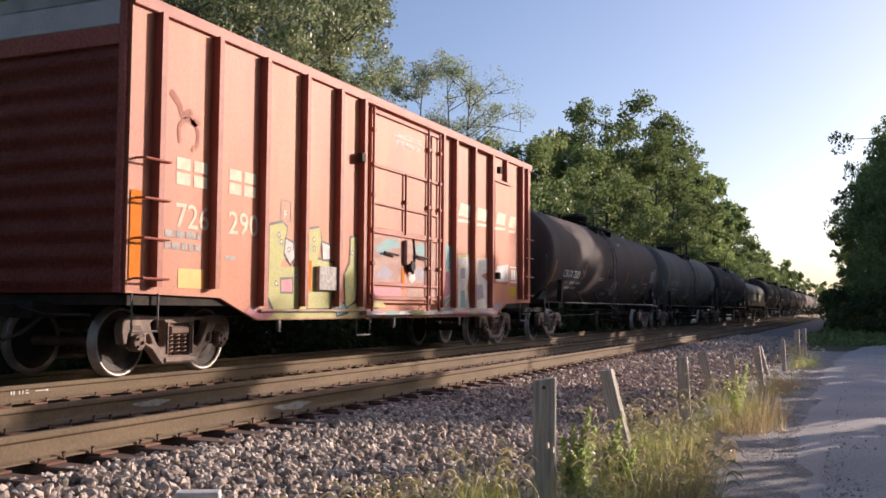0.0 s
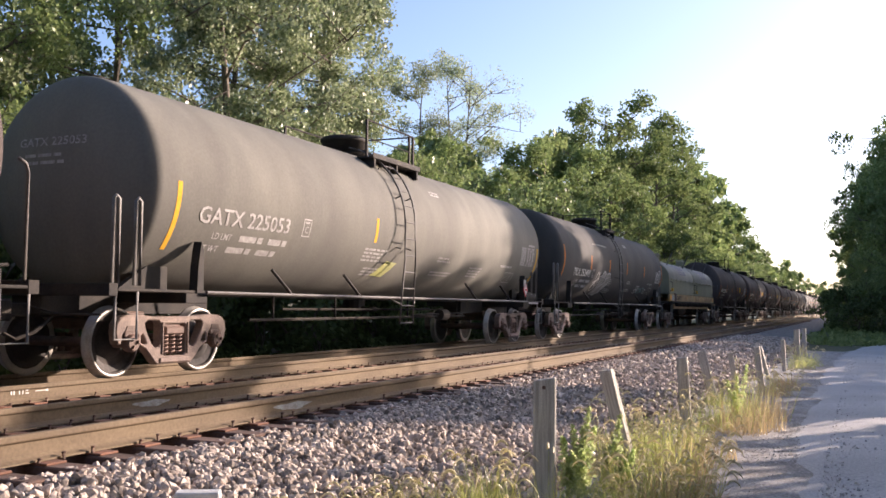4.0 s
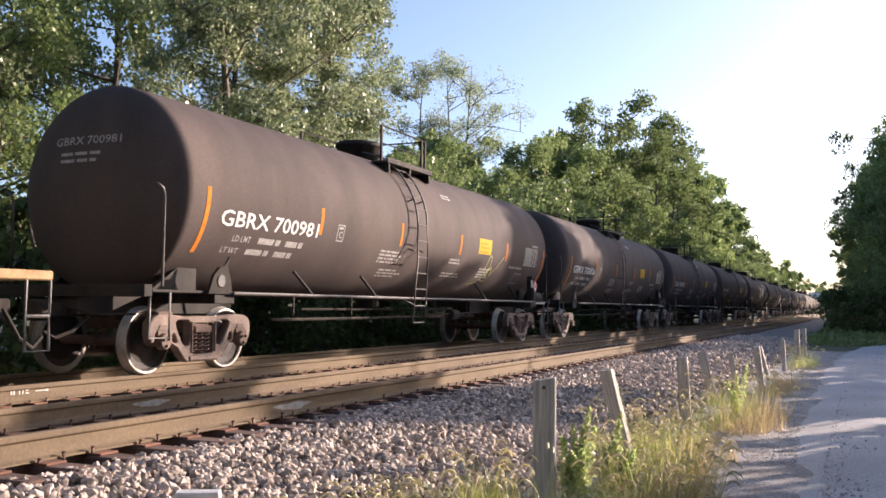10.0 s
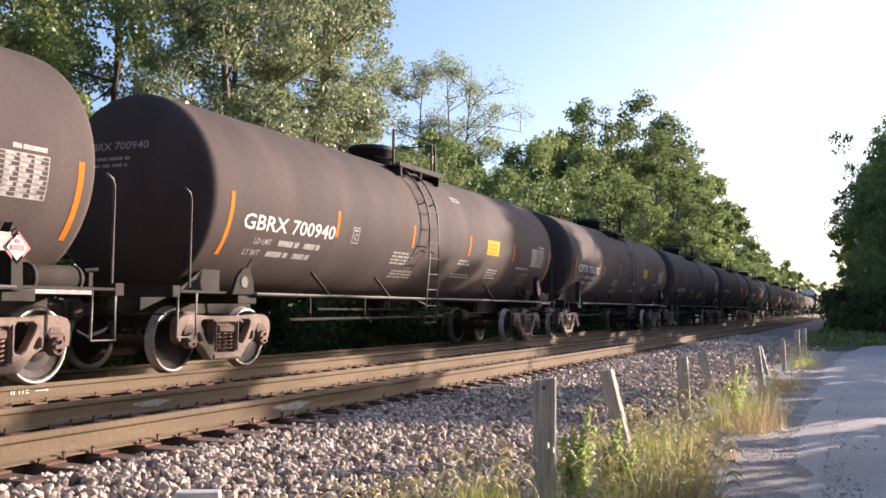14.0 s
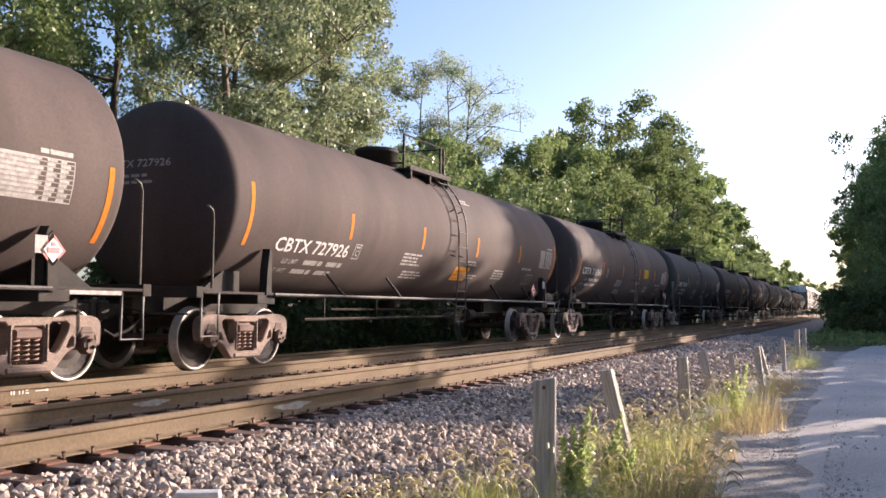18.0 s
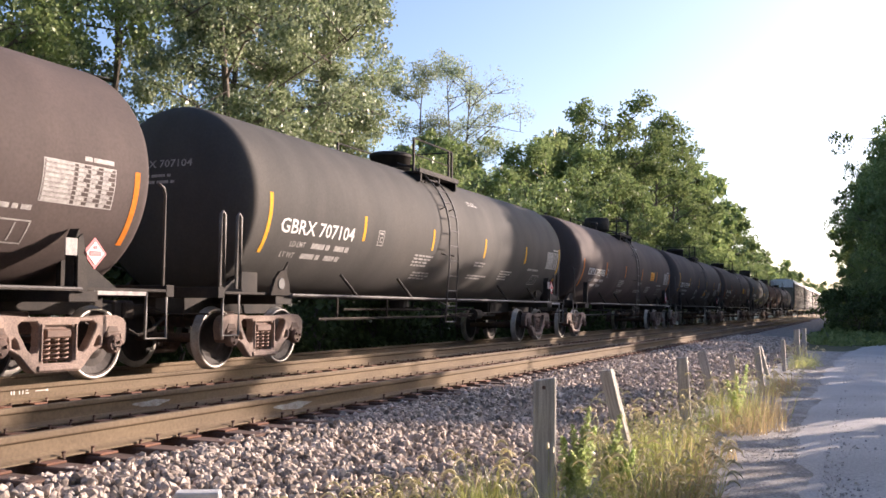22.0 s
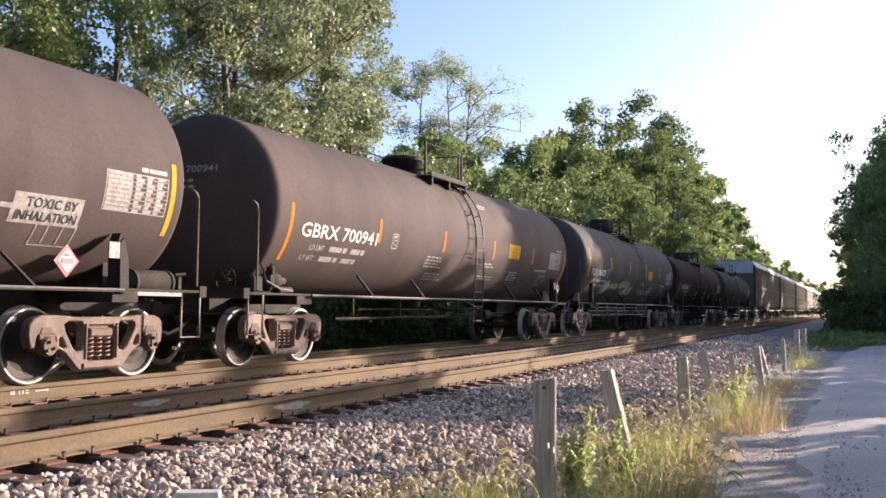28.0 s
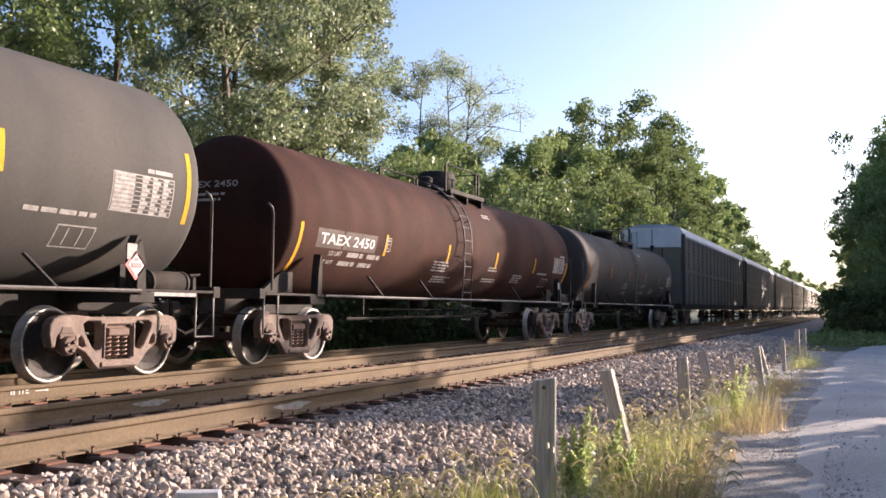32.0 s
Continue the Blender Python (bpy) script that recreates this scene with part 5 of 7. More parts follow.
        lettering(car, move(letters_bm("TOXIC BY", 0.12), 13.64, 2.02), INK, lift=0.009)
        lettering(car, move(letters_bm("INHALATION", 0.12, 0.9), 13.53, 1.86), INK, lift=0.009)
    for kind, x, z, w, h, m, sd in tags:
        if kind == 0:
            lettering(car, move(blob(sd, w, h), x, z), m, "sprayed fill", lift=0.006, name="graffiti")
        else:
            tagged(lettering(car, move(scribble(sd, w, h, kind, 0.019), x, z), m, "", lift=0.011, name="graffiti"), "sprayed scrawl", kind="stuff")
    if piping:
        for k in range(3):
            piece("side_pipe", stored("side_pipe%d" % k, lambda bm: piping_mesh(bm, k), GREYBAR), car, label="grey steam pipe under the tank")
        for x in (2.6, 4.1, 5.6, 7.0, 9.6, 11.2):
            piece("pipe_post", stored("pipe_post", pipe_post_mesh, GREYBAR), car, (x, 0, 0))
    if slim < 1:                       # a narrower tank on the same frame
        squeeze = Matrix.Translation((0.2, 0, 1.1)) @ Matrix.Diagonal((1, slim, slim, 1)) @ Matrix.Translation((0, 0, -1.1))
        for ob in car.children:
            if ob.name.split(".")[0] in ("tank", "lettering", "tape", "patch", "manway", "valve_housing", "platform", "platform_rail", "ladder"):
                ob.matrix_basis = squeeze @ ob.matrix_basis
    return car


def end_frame_bm(s, lead):
    bm = bmesh.new()
    end_frame(bm, s, s > 0 or lead == "plate")
    return bm


def move(bm, x, z, y=0.0):
    for v in bm.verts:
        v.co += Vector((x, y, z))
    return bm


# ---- boxcar ----
BOXRED = mat("boxcar_red", (0.47, 0.146, 0.066), (0.51, 0.188, 0.094), rough=0.6, scale=1.6, stretch=(1.4, 1, 0.3), bscale=18, fine=0.08, stain=((0.36, 0.13, 0.088), 0.55, (1.0, 1, 0.6), 0.8))
# Darker than BOXRED: the shade on the ribs' unlit faces is put into this red.
BOXRIB = mat("boxcar_shaded_red", (0.29, 0.075, 0.045), (0.36, 0.11, 0.07), rough=0.6, scale=2, bscale=20, fine=0.1)
BOXEND = mat("boxcar_end_red", (0.46, 0.135, 0.105), (0.40, 0.11, 0.085), rough=0.7, scale=1.5, bscale=20)
ROOF = mat("galvanised_roof", (0.42, 0.42, 0.42), (0.30, 0.29, 0.28), rough=0.45, metal=0.4, scale=2)
ENDCAP = mat("galvanised_cap", (0.66, 0.65, 0.66), (0.56, 0.55, 0.56), rough=0.6, scale=2)
SPRAYY = mat("spray_lime", (0.47, 0.46, 0.15), (0.38, 0.38, 0.17), rough=0.7, scale=2.5)
SPRAYP = mat("spray_pink", (0.62, 0.22, 0.27), (0.55, 0.26, 0.30), rough=0.7, scale=5)
SPRAYT = mat("spray_teal", (0.17, 0.34, 0.34), (0.22, 0.36, 0.36), rough=0.7, scale=5)
SPRAYW = mat("spray_white", (0.60, 0.58, 0.56), (0.48, 0.46, 0.45), rough=0.7, scale=5)
SPRAYL = mat("spray_lilac", (0.34, 0.30, 0.36), (0.28, 0.26, 0.32), rough=0.7, scale=5)
BOXLIP = mat("sill_worn", (0.50, 0.36, 0.30), (0.34, 0.20, 0.16), rough=0.7, scale=5, stretch=(0.4, 1, 2), fine=0.2)
BUFFED = mat("buffed_brown", (0.36, 0.19, 0.15), (0.46, 0.31, 0.26), rough=0.75, scale=2.5, stretch=(0.5, 1, 2), fine=0.2)
CREAMY = mat("stencil_cream", (0.70, 0.62, 0.47), (0.58, 0.49, 0.37), rough=0.7, scale=9, fine=0.15)
SMUDGE = mat("smudged_red", (0.34, 0.135, 0.10), (0.44, 0.17, 0.12), rough=0.75, scale=4)
HALO = mat("spray_cream", (0.66, 0.56, 0.30), (0.58, 0.50, 0.32), rough=0.7, scale=5)
BOX_T = 12.76


def flat(parent, bm, material, y, label="", name="lettering"):
    for v in bm.verts:
        v.co.y += y
    return part(name, bm, material, parent, label)


def poly(bm, pts):
    bm.faces.new([bm.verts.new((x, 0, z)) for x, z in pts])


def boxcar(u):
    car = tagged(new("boxcar"), "weathered red ribbed boxcar with sprayed graffiti and white lettering", "boxcar")
    car["u"] = u
    truck(car, AXLE_X)
    truck(car, AXLE_X + BOX_T)
    x0, x1, w = -0.80, 14.98, 1.60
    mid = (x0 + x1) / 2
    bm = bmesh.new()
    prism(bm, [(x0, 1.10), (x0, 4.78), (x1, 4.78), (x1, 1.10), (13.1, 1.06), (12.2, 0.74), (2.0, 0.74), (1.1, 1.06)], -w, -w + 0.05)
    part("side_sheet", bm, BOXRED, car)
    bm = bmesh.new()
    prism(bm, [(x0, 1.10), (x0, 4.78), (x1, 4.78), (x1, 1.10), (13.1, 1.06), (12.2, 0.74), (2.0, 0.74), (1.1, 1.06)], w - 0.05, w)
    part("side_sheet", bm, BOXRED, car)
    for x, s in ((x0, -1), (x1, 1)):
        bm = bmesh.new()
        ys = [(-w + 0.05), w - 0.05]
        prof = []
        z = 1.10
        while z < 4.2:
            prof += [(0.07 * (0.5 - 0.5 * math.cos(math.tau * k / 8)), z + 0.31 * k / 8) for k in range(8)]
            z += 0.31
        prof += [(0.0, 4.30), (0.0, 4.78)]
        a = [bm.verts.new((x - s * 0.02 + s * d, ys[0], zz)) for d, zz in prof]
        b = [bm.verts.new((x - s * 0.02 + s * d, ys[1], zz)) for d, zz in prof]
        for k in range(len(prof) - 1):
            bm.faces.new((a[k], b[k], b[k + 1], a[k + 1]))
        bmesh.ops.solidify(bm, geom=bm.faces[:], thickness=0.02)
        part("end_wall", bm, BOXEND, car, "dark red corrugated steel end")
        part("end_header", box(bmesh.new(), *sorted((x - s * 0.01, x + s * 0.052)), -w + 0.16, w - 0.16, 4.20, 4.448, 0.008), BOXEND, car)
        for y0 in (-w + 0.052, w - 0.157):
            part("corner_post", box(bmesh.new(), *sorted((x - s * 0.01, x + s * 0.056)), y0, y0 + 0.105, 1.10, 4.77, 0.008), BOXEND, car)
        bm = bmesh.new()
        box(bm, *sorted((x + s * 0.005, x + s * 0.05)), -w + 0.16, w - 0.16, 4.45, 4.80, 0.01)
        part("end_cap", bm, ENDCAP, car, "bare galvanised cap above the end")
    bm = bmesh.new()
    a = [(-w - 0.03, 4.78), (-w - 0.03, 4.86), (0, 5.02), (w + 0.03, 4.86), (w + 0.03, 4.78)]
    p = [bm.verts.new((x0 - 0.05, y, z)) for y, z in a]
    q = [bm.verts.new((x1 + 0.05, y, z)) for y, z in a]
    for k in range(5):
        bm.faces.new((p[k], p[(k + 1) % 5], q[(k + 1) % 5], q[k]))
    bm.faces.new(p)
    bm.faces.new(q)
    bmesh.ops.recalc_face_normals(bm, faces=bm.faces[:])
    part("roof", bm, ROOF, car, "galvanised roof")
    bm = bmesh.new()
    box(bm, x0 - 0.02, x1 + 0.02, -w - 0.05, -w, 4.70, 4.87, 0.01)
    part("eave_rail", bm, BOXRIB, car)
    bm = bmesh.new()
    box(bm, x0 + 0.1, x1 - 0.1, -w + 0.06, w - 0.06, 0.95, 1.08)
    box(bm, -1.0, x1 + 0.2, -0.3, 0.3, 0.78, 1.0)
    part("underframe", bm, UNDER, car)
    for x in (-0.33, 0.87, 2.05, 3.20, 4.30, 5.16, 8.74, 9.46, 10.60, 11.76, 14.02, 14.46):
        bm = bmesh.new()
        low = 1.18 if x < 1.5 or x > 12.6 else 0.95
        prism(bm, [(-0.05, low), (-0.05, 4.70), (0.05, 4.70), (0.05, low)], -0.13, 0.0)
        part("rib", bm, BOXRIB, car, loc=(x, -w, 0))
    # sliding door with its bars
    door = part("door", box(bmesh.new(), 5.45, 8.55, -w - 0.085, -w - 0.02, 1.02, 4.62, 0.01), BOXRED, car, "red plug door with locking bars")
    for x, z0, z1 in ((5.45, 0.85, 4.62), (6.82, 2.36, 3.55), (7.90, 0.85, 4.62), (8.02, 1.0, 4.5), (8.47, 0.85, 4.62)):
        part("lock_bar", pipe(bmesh.new(), ((x, -w - 0.13, z0), (x, -w - 0.13, z1)), 0.026, 6), BOXRIB, door)
        for z in (1.15, 1.75, 2.36, 3.0, 3.56, 4.2):
            if z0 < z < z1:
                part("bar_guide", box(bmesh.new(), x - 0.05, x + 0.05, -w - 0.165, -w - 0.087, z - 0.035, z + 0.035, 0.008), BOXRIB, door)
    for x0b, x1b, z, h in ((5.5, 8.4, 1.12, 0.035), (5.5, 8.4, 1.38, 0.03), (5.5, 8.4, 2.36, 0.055), (5.5, 8.4, 2.86, 0.02), (5.5, 8.4, 3.56, 0.03), (5.5, 8.5, 4.55, 0.03)):
        part("door_beam", box(bmesh.new(), x0b, x1b, -w - 0.125, -w - 0.087, z - h, z + h, 0.006), BOXRIB, door)
    part("latch_box", box(bmesh.new(), 6.80, 7.00, -w - 0.17, -w - 0.087, 1.78, 2.26, 0.02), BUFFED, door, "rubbed brown latch housing")
    part("latch_handle", pipe(bmesh.new(), ((7.12, -w - 0.16, 2.3), (7.14, -w - 0.18, 1.95), (7.10, -w - 0.16, 1.6)), 0.03, 6), FRAME, door)
    for x in (7.3, 5.9):
        part("latch_lever", pipe(bmesh.new(), ((x, -w - 0.14, 1.97), (x + 0.55, -w - 0.16, 1.94)), 0.022, 6), FRAME, door)
    part("door_gear", spun(bmesh.new(), [(-w - 0.20, 0.10), (-w - 0.13, 0.12), (-w - 0.09, 0.05)], 14, "y", (7.05, 0, 1.75)), FRAME, door)
    part("door_track", box(bmesh.new(), 5.2, 12.0, -w - 0.15, -w - 0.005, 0.80, 0.88, 0.01), BOXLIP, car, "worn pale lower door track")
    for xa, xb, m in ((5.25, 5.9, SPRAYL), (5.95, 6.5, SPRAYT), (6.5, 7.0, SPRAYW), (7.05, 7.8, SPRAYY), (7.8, 8.5, SPRAYL), (8.55, 9.2, SPRAYW), (9.3, 10.1, SPRAYP), (10.15, 10.7, SPRAYY), (10.8, 11.7, SPRAYL)):
        bm = bmesh.new()
        poly(bm, ((xa, 0.81), (xb, 0.81), (xb - 0.12, 0.87), (xa + 0.10, 0.87)))
        flat(car, bm, m, -w - 0.153, "faded sprayed band", name="graffiti")
    part("door_track", box(bmesh.new(), 5.2, 12.0, -w - 0.13, -w - 0.052, 4.66, 4.72, 0.01), BOXRIB, car)
    part("stirrup", pipe(bmesh.new(), ((5.05, -w - 0.03, 0.74), (5.05, -w - 0.03, 0.45), (5.55, -w - 0.03, 0.45), (5.55, -w - 0.03, 0.74)), 0.016, 5), GREYBAR, car)
    for xa, xb in ((-0.68, -0.20), (14.12, 14.80)):
        for z in (1.28, 1.78, 2.28, 2.78):
            part("grab_iron", pipe(bmesh.new(), ((xa, -w, z), (xa, -w - 0.16, z), (xb, -w - 0.16, z), (xb, -w, z)), 0.016, 5), BOXRIB, car)
        part("sill_step", pipe(bmesh.new(), ((xa, -w, 1.1), (xa, -w, 0.62), (xb, -w, 0.62), (xb, -w, 1.1)), 0.018, 5), GREYBAR, car)
    part("side_panel", box(bmesh.new(), 12.04, 13.04, -w - 0.06, -w - 0.004, 1.56, 4.10, 0.01), BOXRED, car, "flat red panel between the ribs")
    part("panel_lip", box(bmesh.new(), 11.9, 13.10, -w - 0.10, -w - 0.062, 4.06, 4.13, 0.008), BOXRIB, car)
    part("rib", box(bmesh.new(), 12.79, 12.91, -w - 0.10, -w - 0.004, 4.14, 4.70, 0.008), BOXRIB, car)
    for x, z in ((12.20, 4.36), (12.12, 1.74), (5.02, 3.62)):
        part("junction_box", box(bmesh.new(), x - 0.07, x + 0.07, -w - 0.16, -w - 0.061, z - 0.08, z + 0.08, 0.01), FRAME, car, "small black box on the side")
    part("sill_lip", box(bmesh.new(), 2.05, 12.15, -w - 0.055, -w - 0.002, 0.865, 0.905, 0.006), BOXLIP, car, "worn pale lip along the side sill")
    for x in (2.6, 6.6, 9.9):
        part("jacking_pad", box(bmesh.new(), x - 0.03, x + 0.03, -w - 0.02, -w + 0.02, 0.56, 0.735), GREYBAR, car)
    coupler(car, -1.4, -1)
    coupler(car, x1 + 0.62, 1)
    y = -w - 0.006
    # the owner's initials as plain shapes, numbers as they stand
    for x in (0.10, 0.46, 1.26, 1.62):
        flat(car, rects([(x, 2.55, 0.29, 0.16), (x, 2.75, 0.29, 0.16)]), CREAMY, y, "worn cream block mark")
    flat(car, move(letters_bm("726", 0.34, 0.70), 0.11, 1.97), CREAMY, y)
    flat(car, move(letters_bm("290", 0.34, 0.74), 1.26, 1.97), CREAMY, y)
    flat(car, rects(text_bars(-0.1, 1.84, 0.9, 1, 0.16, 3) + text_bars(-0.1, 1.68, 0.9, 1, 0.16, 4) + text_bars(1.2, 1.6, 0.3, 1, 0.1, 5)), DULL, y)
    flat(car, rects(frame_rects(2.60, 2.28, 0.30, 0.34, 0.02)), DULL, y)
    flat(car, move(letters_bm("CLOSE AND LOCK DOORS", 0.10, 1.3), 6.35, 4.24), WHITE, y - 0.085)
    flat(car, move(letters_bm("BEFORE MOVING CAR", 0.10, 1.08), 6.46, 4.09), WHITE, y - 0.085)
    flat(car, move(letters_bm("F", 0.12), 2.70, 2.33), WHITE, y)
    for k, (x, ww) in enumerate(((9.80, 0.72), (10.88, 0.74), (12.08, 0.70), (13.16, 0.52))):        # slanted mark with its underline
        bm = bmesh.new()
        poly(bm, ((x, 3.02), (x + ww - 0.06, 3.02), (x + ww + 0.06, 3.32), (x + 0.14, 3.32)))
        poly(bm, ((x - 0.08, 2.87), (x + ww - 0.02, 2.90), (x + ww + 0.01, 2.97), (x - 0.04, 2.94)))
        flat(car, bm, CREAMY, y - (0.058 if k == 2 else 0), "slanted cream lettering mark")
    for x, z, ww, h in ((-0.76, 1.28, 0.20, 1.1), (0.93, 1.25, 0.16, 0.6), (3.40, 1.2, 0.13, 0.5), (8.84, 1.2, 0.13, 0.55), (10.68, 1.2, 0.13, 0.55)):
        flat(car, rects([(x, z, ww, h)]), ORANGE, y - 0.006 if x < 0 else y - 0.01, name="tape")
    flat(car, rects([(0.18, 1.18, 0.54, 0.26)]), SIGNO, y, "orange panel", name="warning_panel")
    flat(car, rects([(13.30, 1.26, 0.5, 0.24)]), SIGNY, y, name="warning_panel")
    flat(car, rects(frame_rects(13.3, 1.60, 0.5, 0.42, 0.03) + [(13.4, 1.68, 0.13, 0.26), (13.58, 1.68, 0.13, 0.26)]), WHITE, y)
    part("steel_box", box(bmesh.new(), 3.65, 4.25, -w - 0.09, -w - 0.012, 1.22, 1.62, 0.01), DULL, car, "pale steel plate box")
    for pts, wide in ((((-0.05, 3.75), (0.12, 3.62), (0.2, 3.48), (0.36, 3.55), (0.42, 3.42), (0.55, 3.46)), 0.05), (((0.16, 3.1), (0.14, 3.32), (0.3, 3.44), (0.5, 3.36), (0.52, 3.14), (0.4, 3.04)), 0.035)):
        flat(car, ribbon(pts, wide), SMUDGE, y, "faded dark smudge", name="graffiti")
    # graffiti: outlined block shapes along the lower side
    def sprayed(pts, m, level, grow=0.035):
        cx, cz = sum(p[0] for p in pts) / len(pts), sum(p[1] for p in pts) / len(pts)
        if grow:
            bm = bmesh.new()
            poly(bm, [(x + grow * (1 if x > cx else -1), max(z + grow * (1 if z > cz else -1), 0.755)) for x, z in pts])
            flat(car, bm, HALO if cx > 8.6 else INK, y - 0.0012 * level, "sprayed outline", name="graffiti")
        bm = bmesh.new()
        poly(bm, pts)
        flat(car, bm, m, y - 0.0012 * level - 0.0006, "sprayed block shape", name="graffiti")
    sprayed(((1.87, 0.95), (2.47, 0.92), (3.3, 1.02), (4.2, 0.95), (5.35, 1.02), (5.42, 0.76), (2.0, 0.76)), SPRAYY, 1, 0)
    sprayed(((1.80, 0.92), (2.29, 0.93), (2.47, 0.84), (2.25, 0.76), (2.0, 0.76), (1.7, 0.86)), SPRAYP, 2, 0)
    sprayed(((2.3, 2.18), (2.66, 2.25), (2.77, 2.18), (2.73, 1.96), (2.87, 1.75), (2.64, 1.66), (2.62, 1.56), (3.15, 1.59), (3.2, 1.33), (3.14, 0.92), (2.45, 0.9), (2.29, 1.09), (2.3, 1.63)), SPRAYY, 3)
    sprayed(((2.63, 1.36), (2.94, 1.38), (2.95, 1.18), (2.64, 1.18)), SPRAYP, 4)
    sprayed(((3.42, 2.2), (3.78, 2.26), (3.83, 2.06), (3.72, 1.73), (4.2, 1.69), (4.26, 1.5), (4.15, 0.93), (3.42, 0.92), (3.44, 1.46)), SPRAYY, 3)
    sprayed(((4.85, 2.16), (5.06, 2.20), (5.06, 1.07), (4.69, 0.93), (4.64, 1.52), (4.83, 1.71)), SPRAYY, 3)
    sprayed(((4.3, 0.98), (4.62, 1.0), (4.75, 0.86), (4.4, 0.80)), SPRAYT, 4)
    sprayed(((2.75, 2.0), (2.95, 1.95), (3.0, 1.72), (2.88, 1.62), (2.72, 1.78)), SPRAYW, 4)
    sprayed(((3.86, 2.02), (4.1, 1.98), (4.12, 1.76), (3.9, 1.74)), SPRAYW, 4)
    for x, z in ((2.55, 2.05), (2.62, 1.95), (2.84, 1.84), (3.6, 2.05), (3.6, 1.9), (2.5, 1.3), (3.05, 1.45), (4.9, 1.9)):
        sprayed([(x + 0.035 * math.cos(k), z + 0.035 * math.sin(k)) for k in range(6)], SPRAYW, 5, 0.012)
    sprayed(((8.86, 2.15), (9.32, 2.28), (9.58, 2.0), (9.55, 1.26), (8.95, 0.91)), SPRAYT, 2)
    sprayed(((9.0, 1.7), (9.3, 1.75), (9.35, 1.25), (9.05, 1.15)), SPRAYP, 3)
    sprayed(((10.92, 1.48), (11.3, 1.52), (11.42, 1.2), (10.98, 1.12)), SPRAYL, 3)
    sprayed(((9.66, 2.12), (10.46, 2.18), (10.5, 2.12), (9.66, 2.06)), SPRAYY, 2, 0)
    sprayed(((8.86, 0.97), (11.9, 1.03), (12.9, 1.1), (12.5, 0.92), (12.1, 0.77), (8.86, 0.77)), SPRAYL, 1, 0)
    sprayed(((9.64, 2.04), (10.40, 2.10), (10.50, 1.81), (10.32, 1.45), (10.50, 0.97), (9.70, 0.93), (9.72, 1.51)), SPRAYW, 2)
    sprayed(((9.94, 1.84), (10.24, 1.86), (10.22, 1.62), (9.96, 1.6)), SPRAYL, 3)
    sprayed(((10.0, 1.34), (10.2, 1.34), (10.26, 0.95), (9.94, 0.95)), SPRAYT, 3)
    sprayed(((10.76, 2.06), (11.62, 2.12), (11.64, 1.80), (11.2, 1.72), (11.64, 1.60), (11.62, 0.98), (10.80, 0.96)), SPRAYW, 2)
    bm = bmesh.new()
    poly(bm, ((12.06, 1.60), (12.16, 1.98), (13.02, 2.06), (13.0, 1.62)))
    flat(car, bm, SPRAYW, y - 0.058, "pale sprayed block shape", name="graffiti")
    for x0g, x1g, z0, z1, m in ((5.52, 6.72, 1.42, 2.28, BUFFED), (7.05, 7.85, 1.42, 2.28, BUFFED), (8.06, 8.42, 1.15, 2.28, BUFFED), (5.52, 6.75, 1.16, 1.33, SPRAYP), (7.0, 7.85, 1.16, 1.33, BUFFED)):
        bm = bmesh.new()
        poly(bm, ((x0g, z0), (x1g, z0 + 0.01), (x1g - 0.02, z1), (x0g + 0.02, z1 - 0.02)))
        flat(car, bm, m, y - 0.083, "rubbed faded paint on the door", name="patch")
    for pts, m in ((((5.6, 2.0), (6.0, 2.22), (6.5, 2.26), (6.7, 2.1), (6.3, 2.05), (5.9, 1.9)), SPRAYT), (((7.25, 2.1), (7.6, 2.26), (7.84, 2.2), (7.84, 2.0), (7.5, 2.0)), SPRAYT), (((7.06, 1.5), (7.3, 1.8), (7.38, 1.5), (7.2, 1.42)), SPRAYW),
                   (((5.6, 1.5), (6.0, 1.75), (6.4, 1.6), (6.1, 1.45)), SPRAYL), (((7.3, 1.75), (7.8, 1.7), (7.8, 1.5), (7.5, 1.48)), SPRAYL), (((5.5, 1.02), (5.95, 1.05), (6.1, 0.95), (5.5, 0.94)), SPRAYY)):
        bm = bmesh.new()
        poly(bm, pts)
        flat(car, bm, m, y - 0.0845, "faded sprayed patch", name="graffiti")
    flat(car, rects([(6.74, 1.30, 0.13, 0.40)]), ORANGE, y - 0.088, name="tape")
    for pts, m in ((((8.78, 2.30), (9.10, 2.36), (9.40, 2.24), (9.38, 2.02), (9.10, 2.16), (8.80, 2.12)), SPRAYT), (((6.2, 0.76), (7.2, 0.76), (7.1, 0.86), (6.4, 0.86)), SPRAYT), (((7.4, 0.76), (8.7, 0.76), (8.5, 0.86), (7.6, 0.84)), SPRAYY), (((5.5, 0.76), (6.1, 0.76), (6.0, 0.86), (5.6, 0.86)), SPRAYL)):
        bm = bmesh.new()
        poly(bm, pts)
        flat(car, bm, m, y - 0.004, "faded sprayed band", name="graffiti")
    return car


# ---- coil car ----
# Greyer and slightly darker than CREAM, for the curved top of the hoods.
HOODTOP = mat("hood_top_grey", (0.25, 0.228, 0.178), (0.205, 0.188, 0.152), rough=0.65, scale=1.2, stretch=(1, 1, 0.5), bscale=20, fine=0.08)
CREAM = mat("hood_cream", (0.265, 0.246, 0.155), (0.22, 0.204, 0.13), rough=0.62, scale=1.2, stretch=(1, 1, 0.5), bscale=20, fine=0.08)
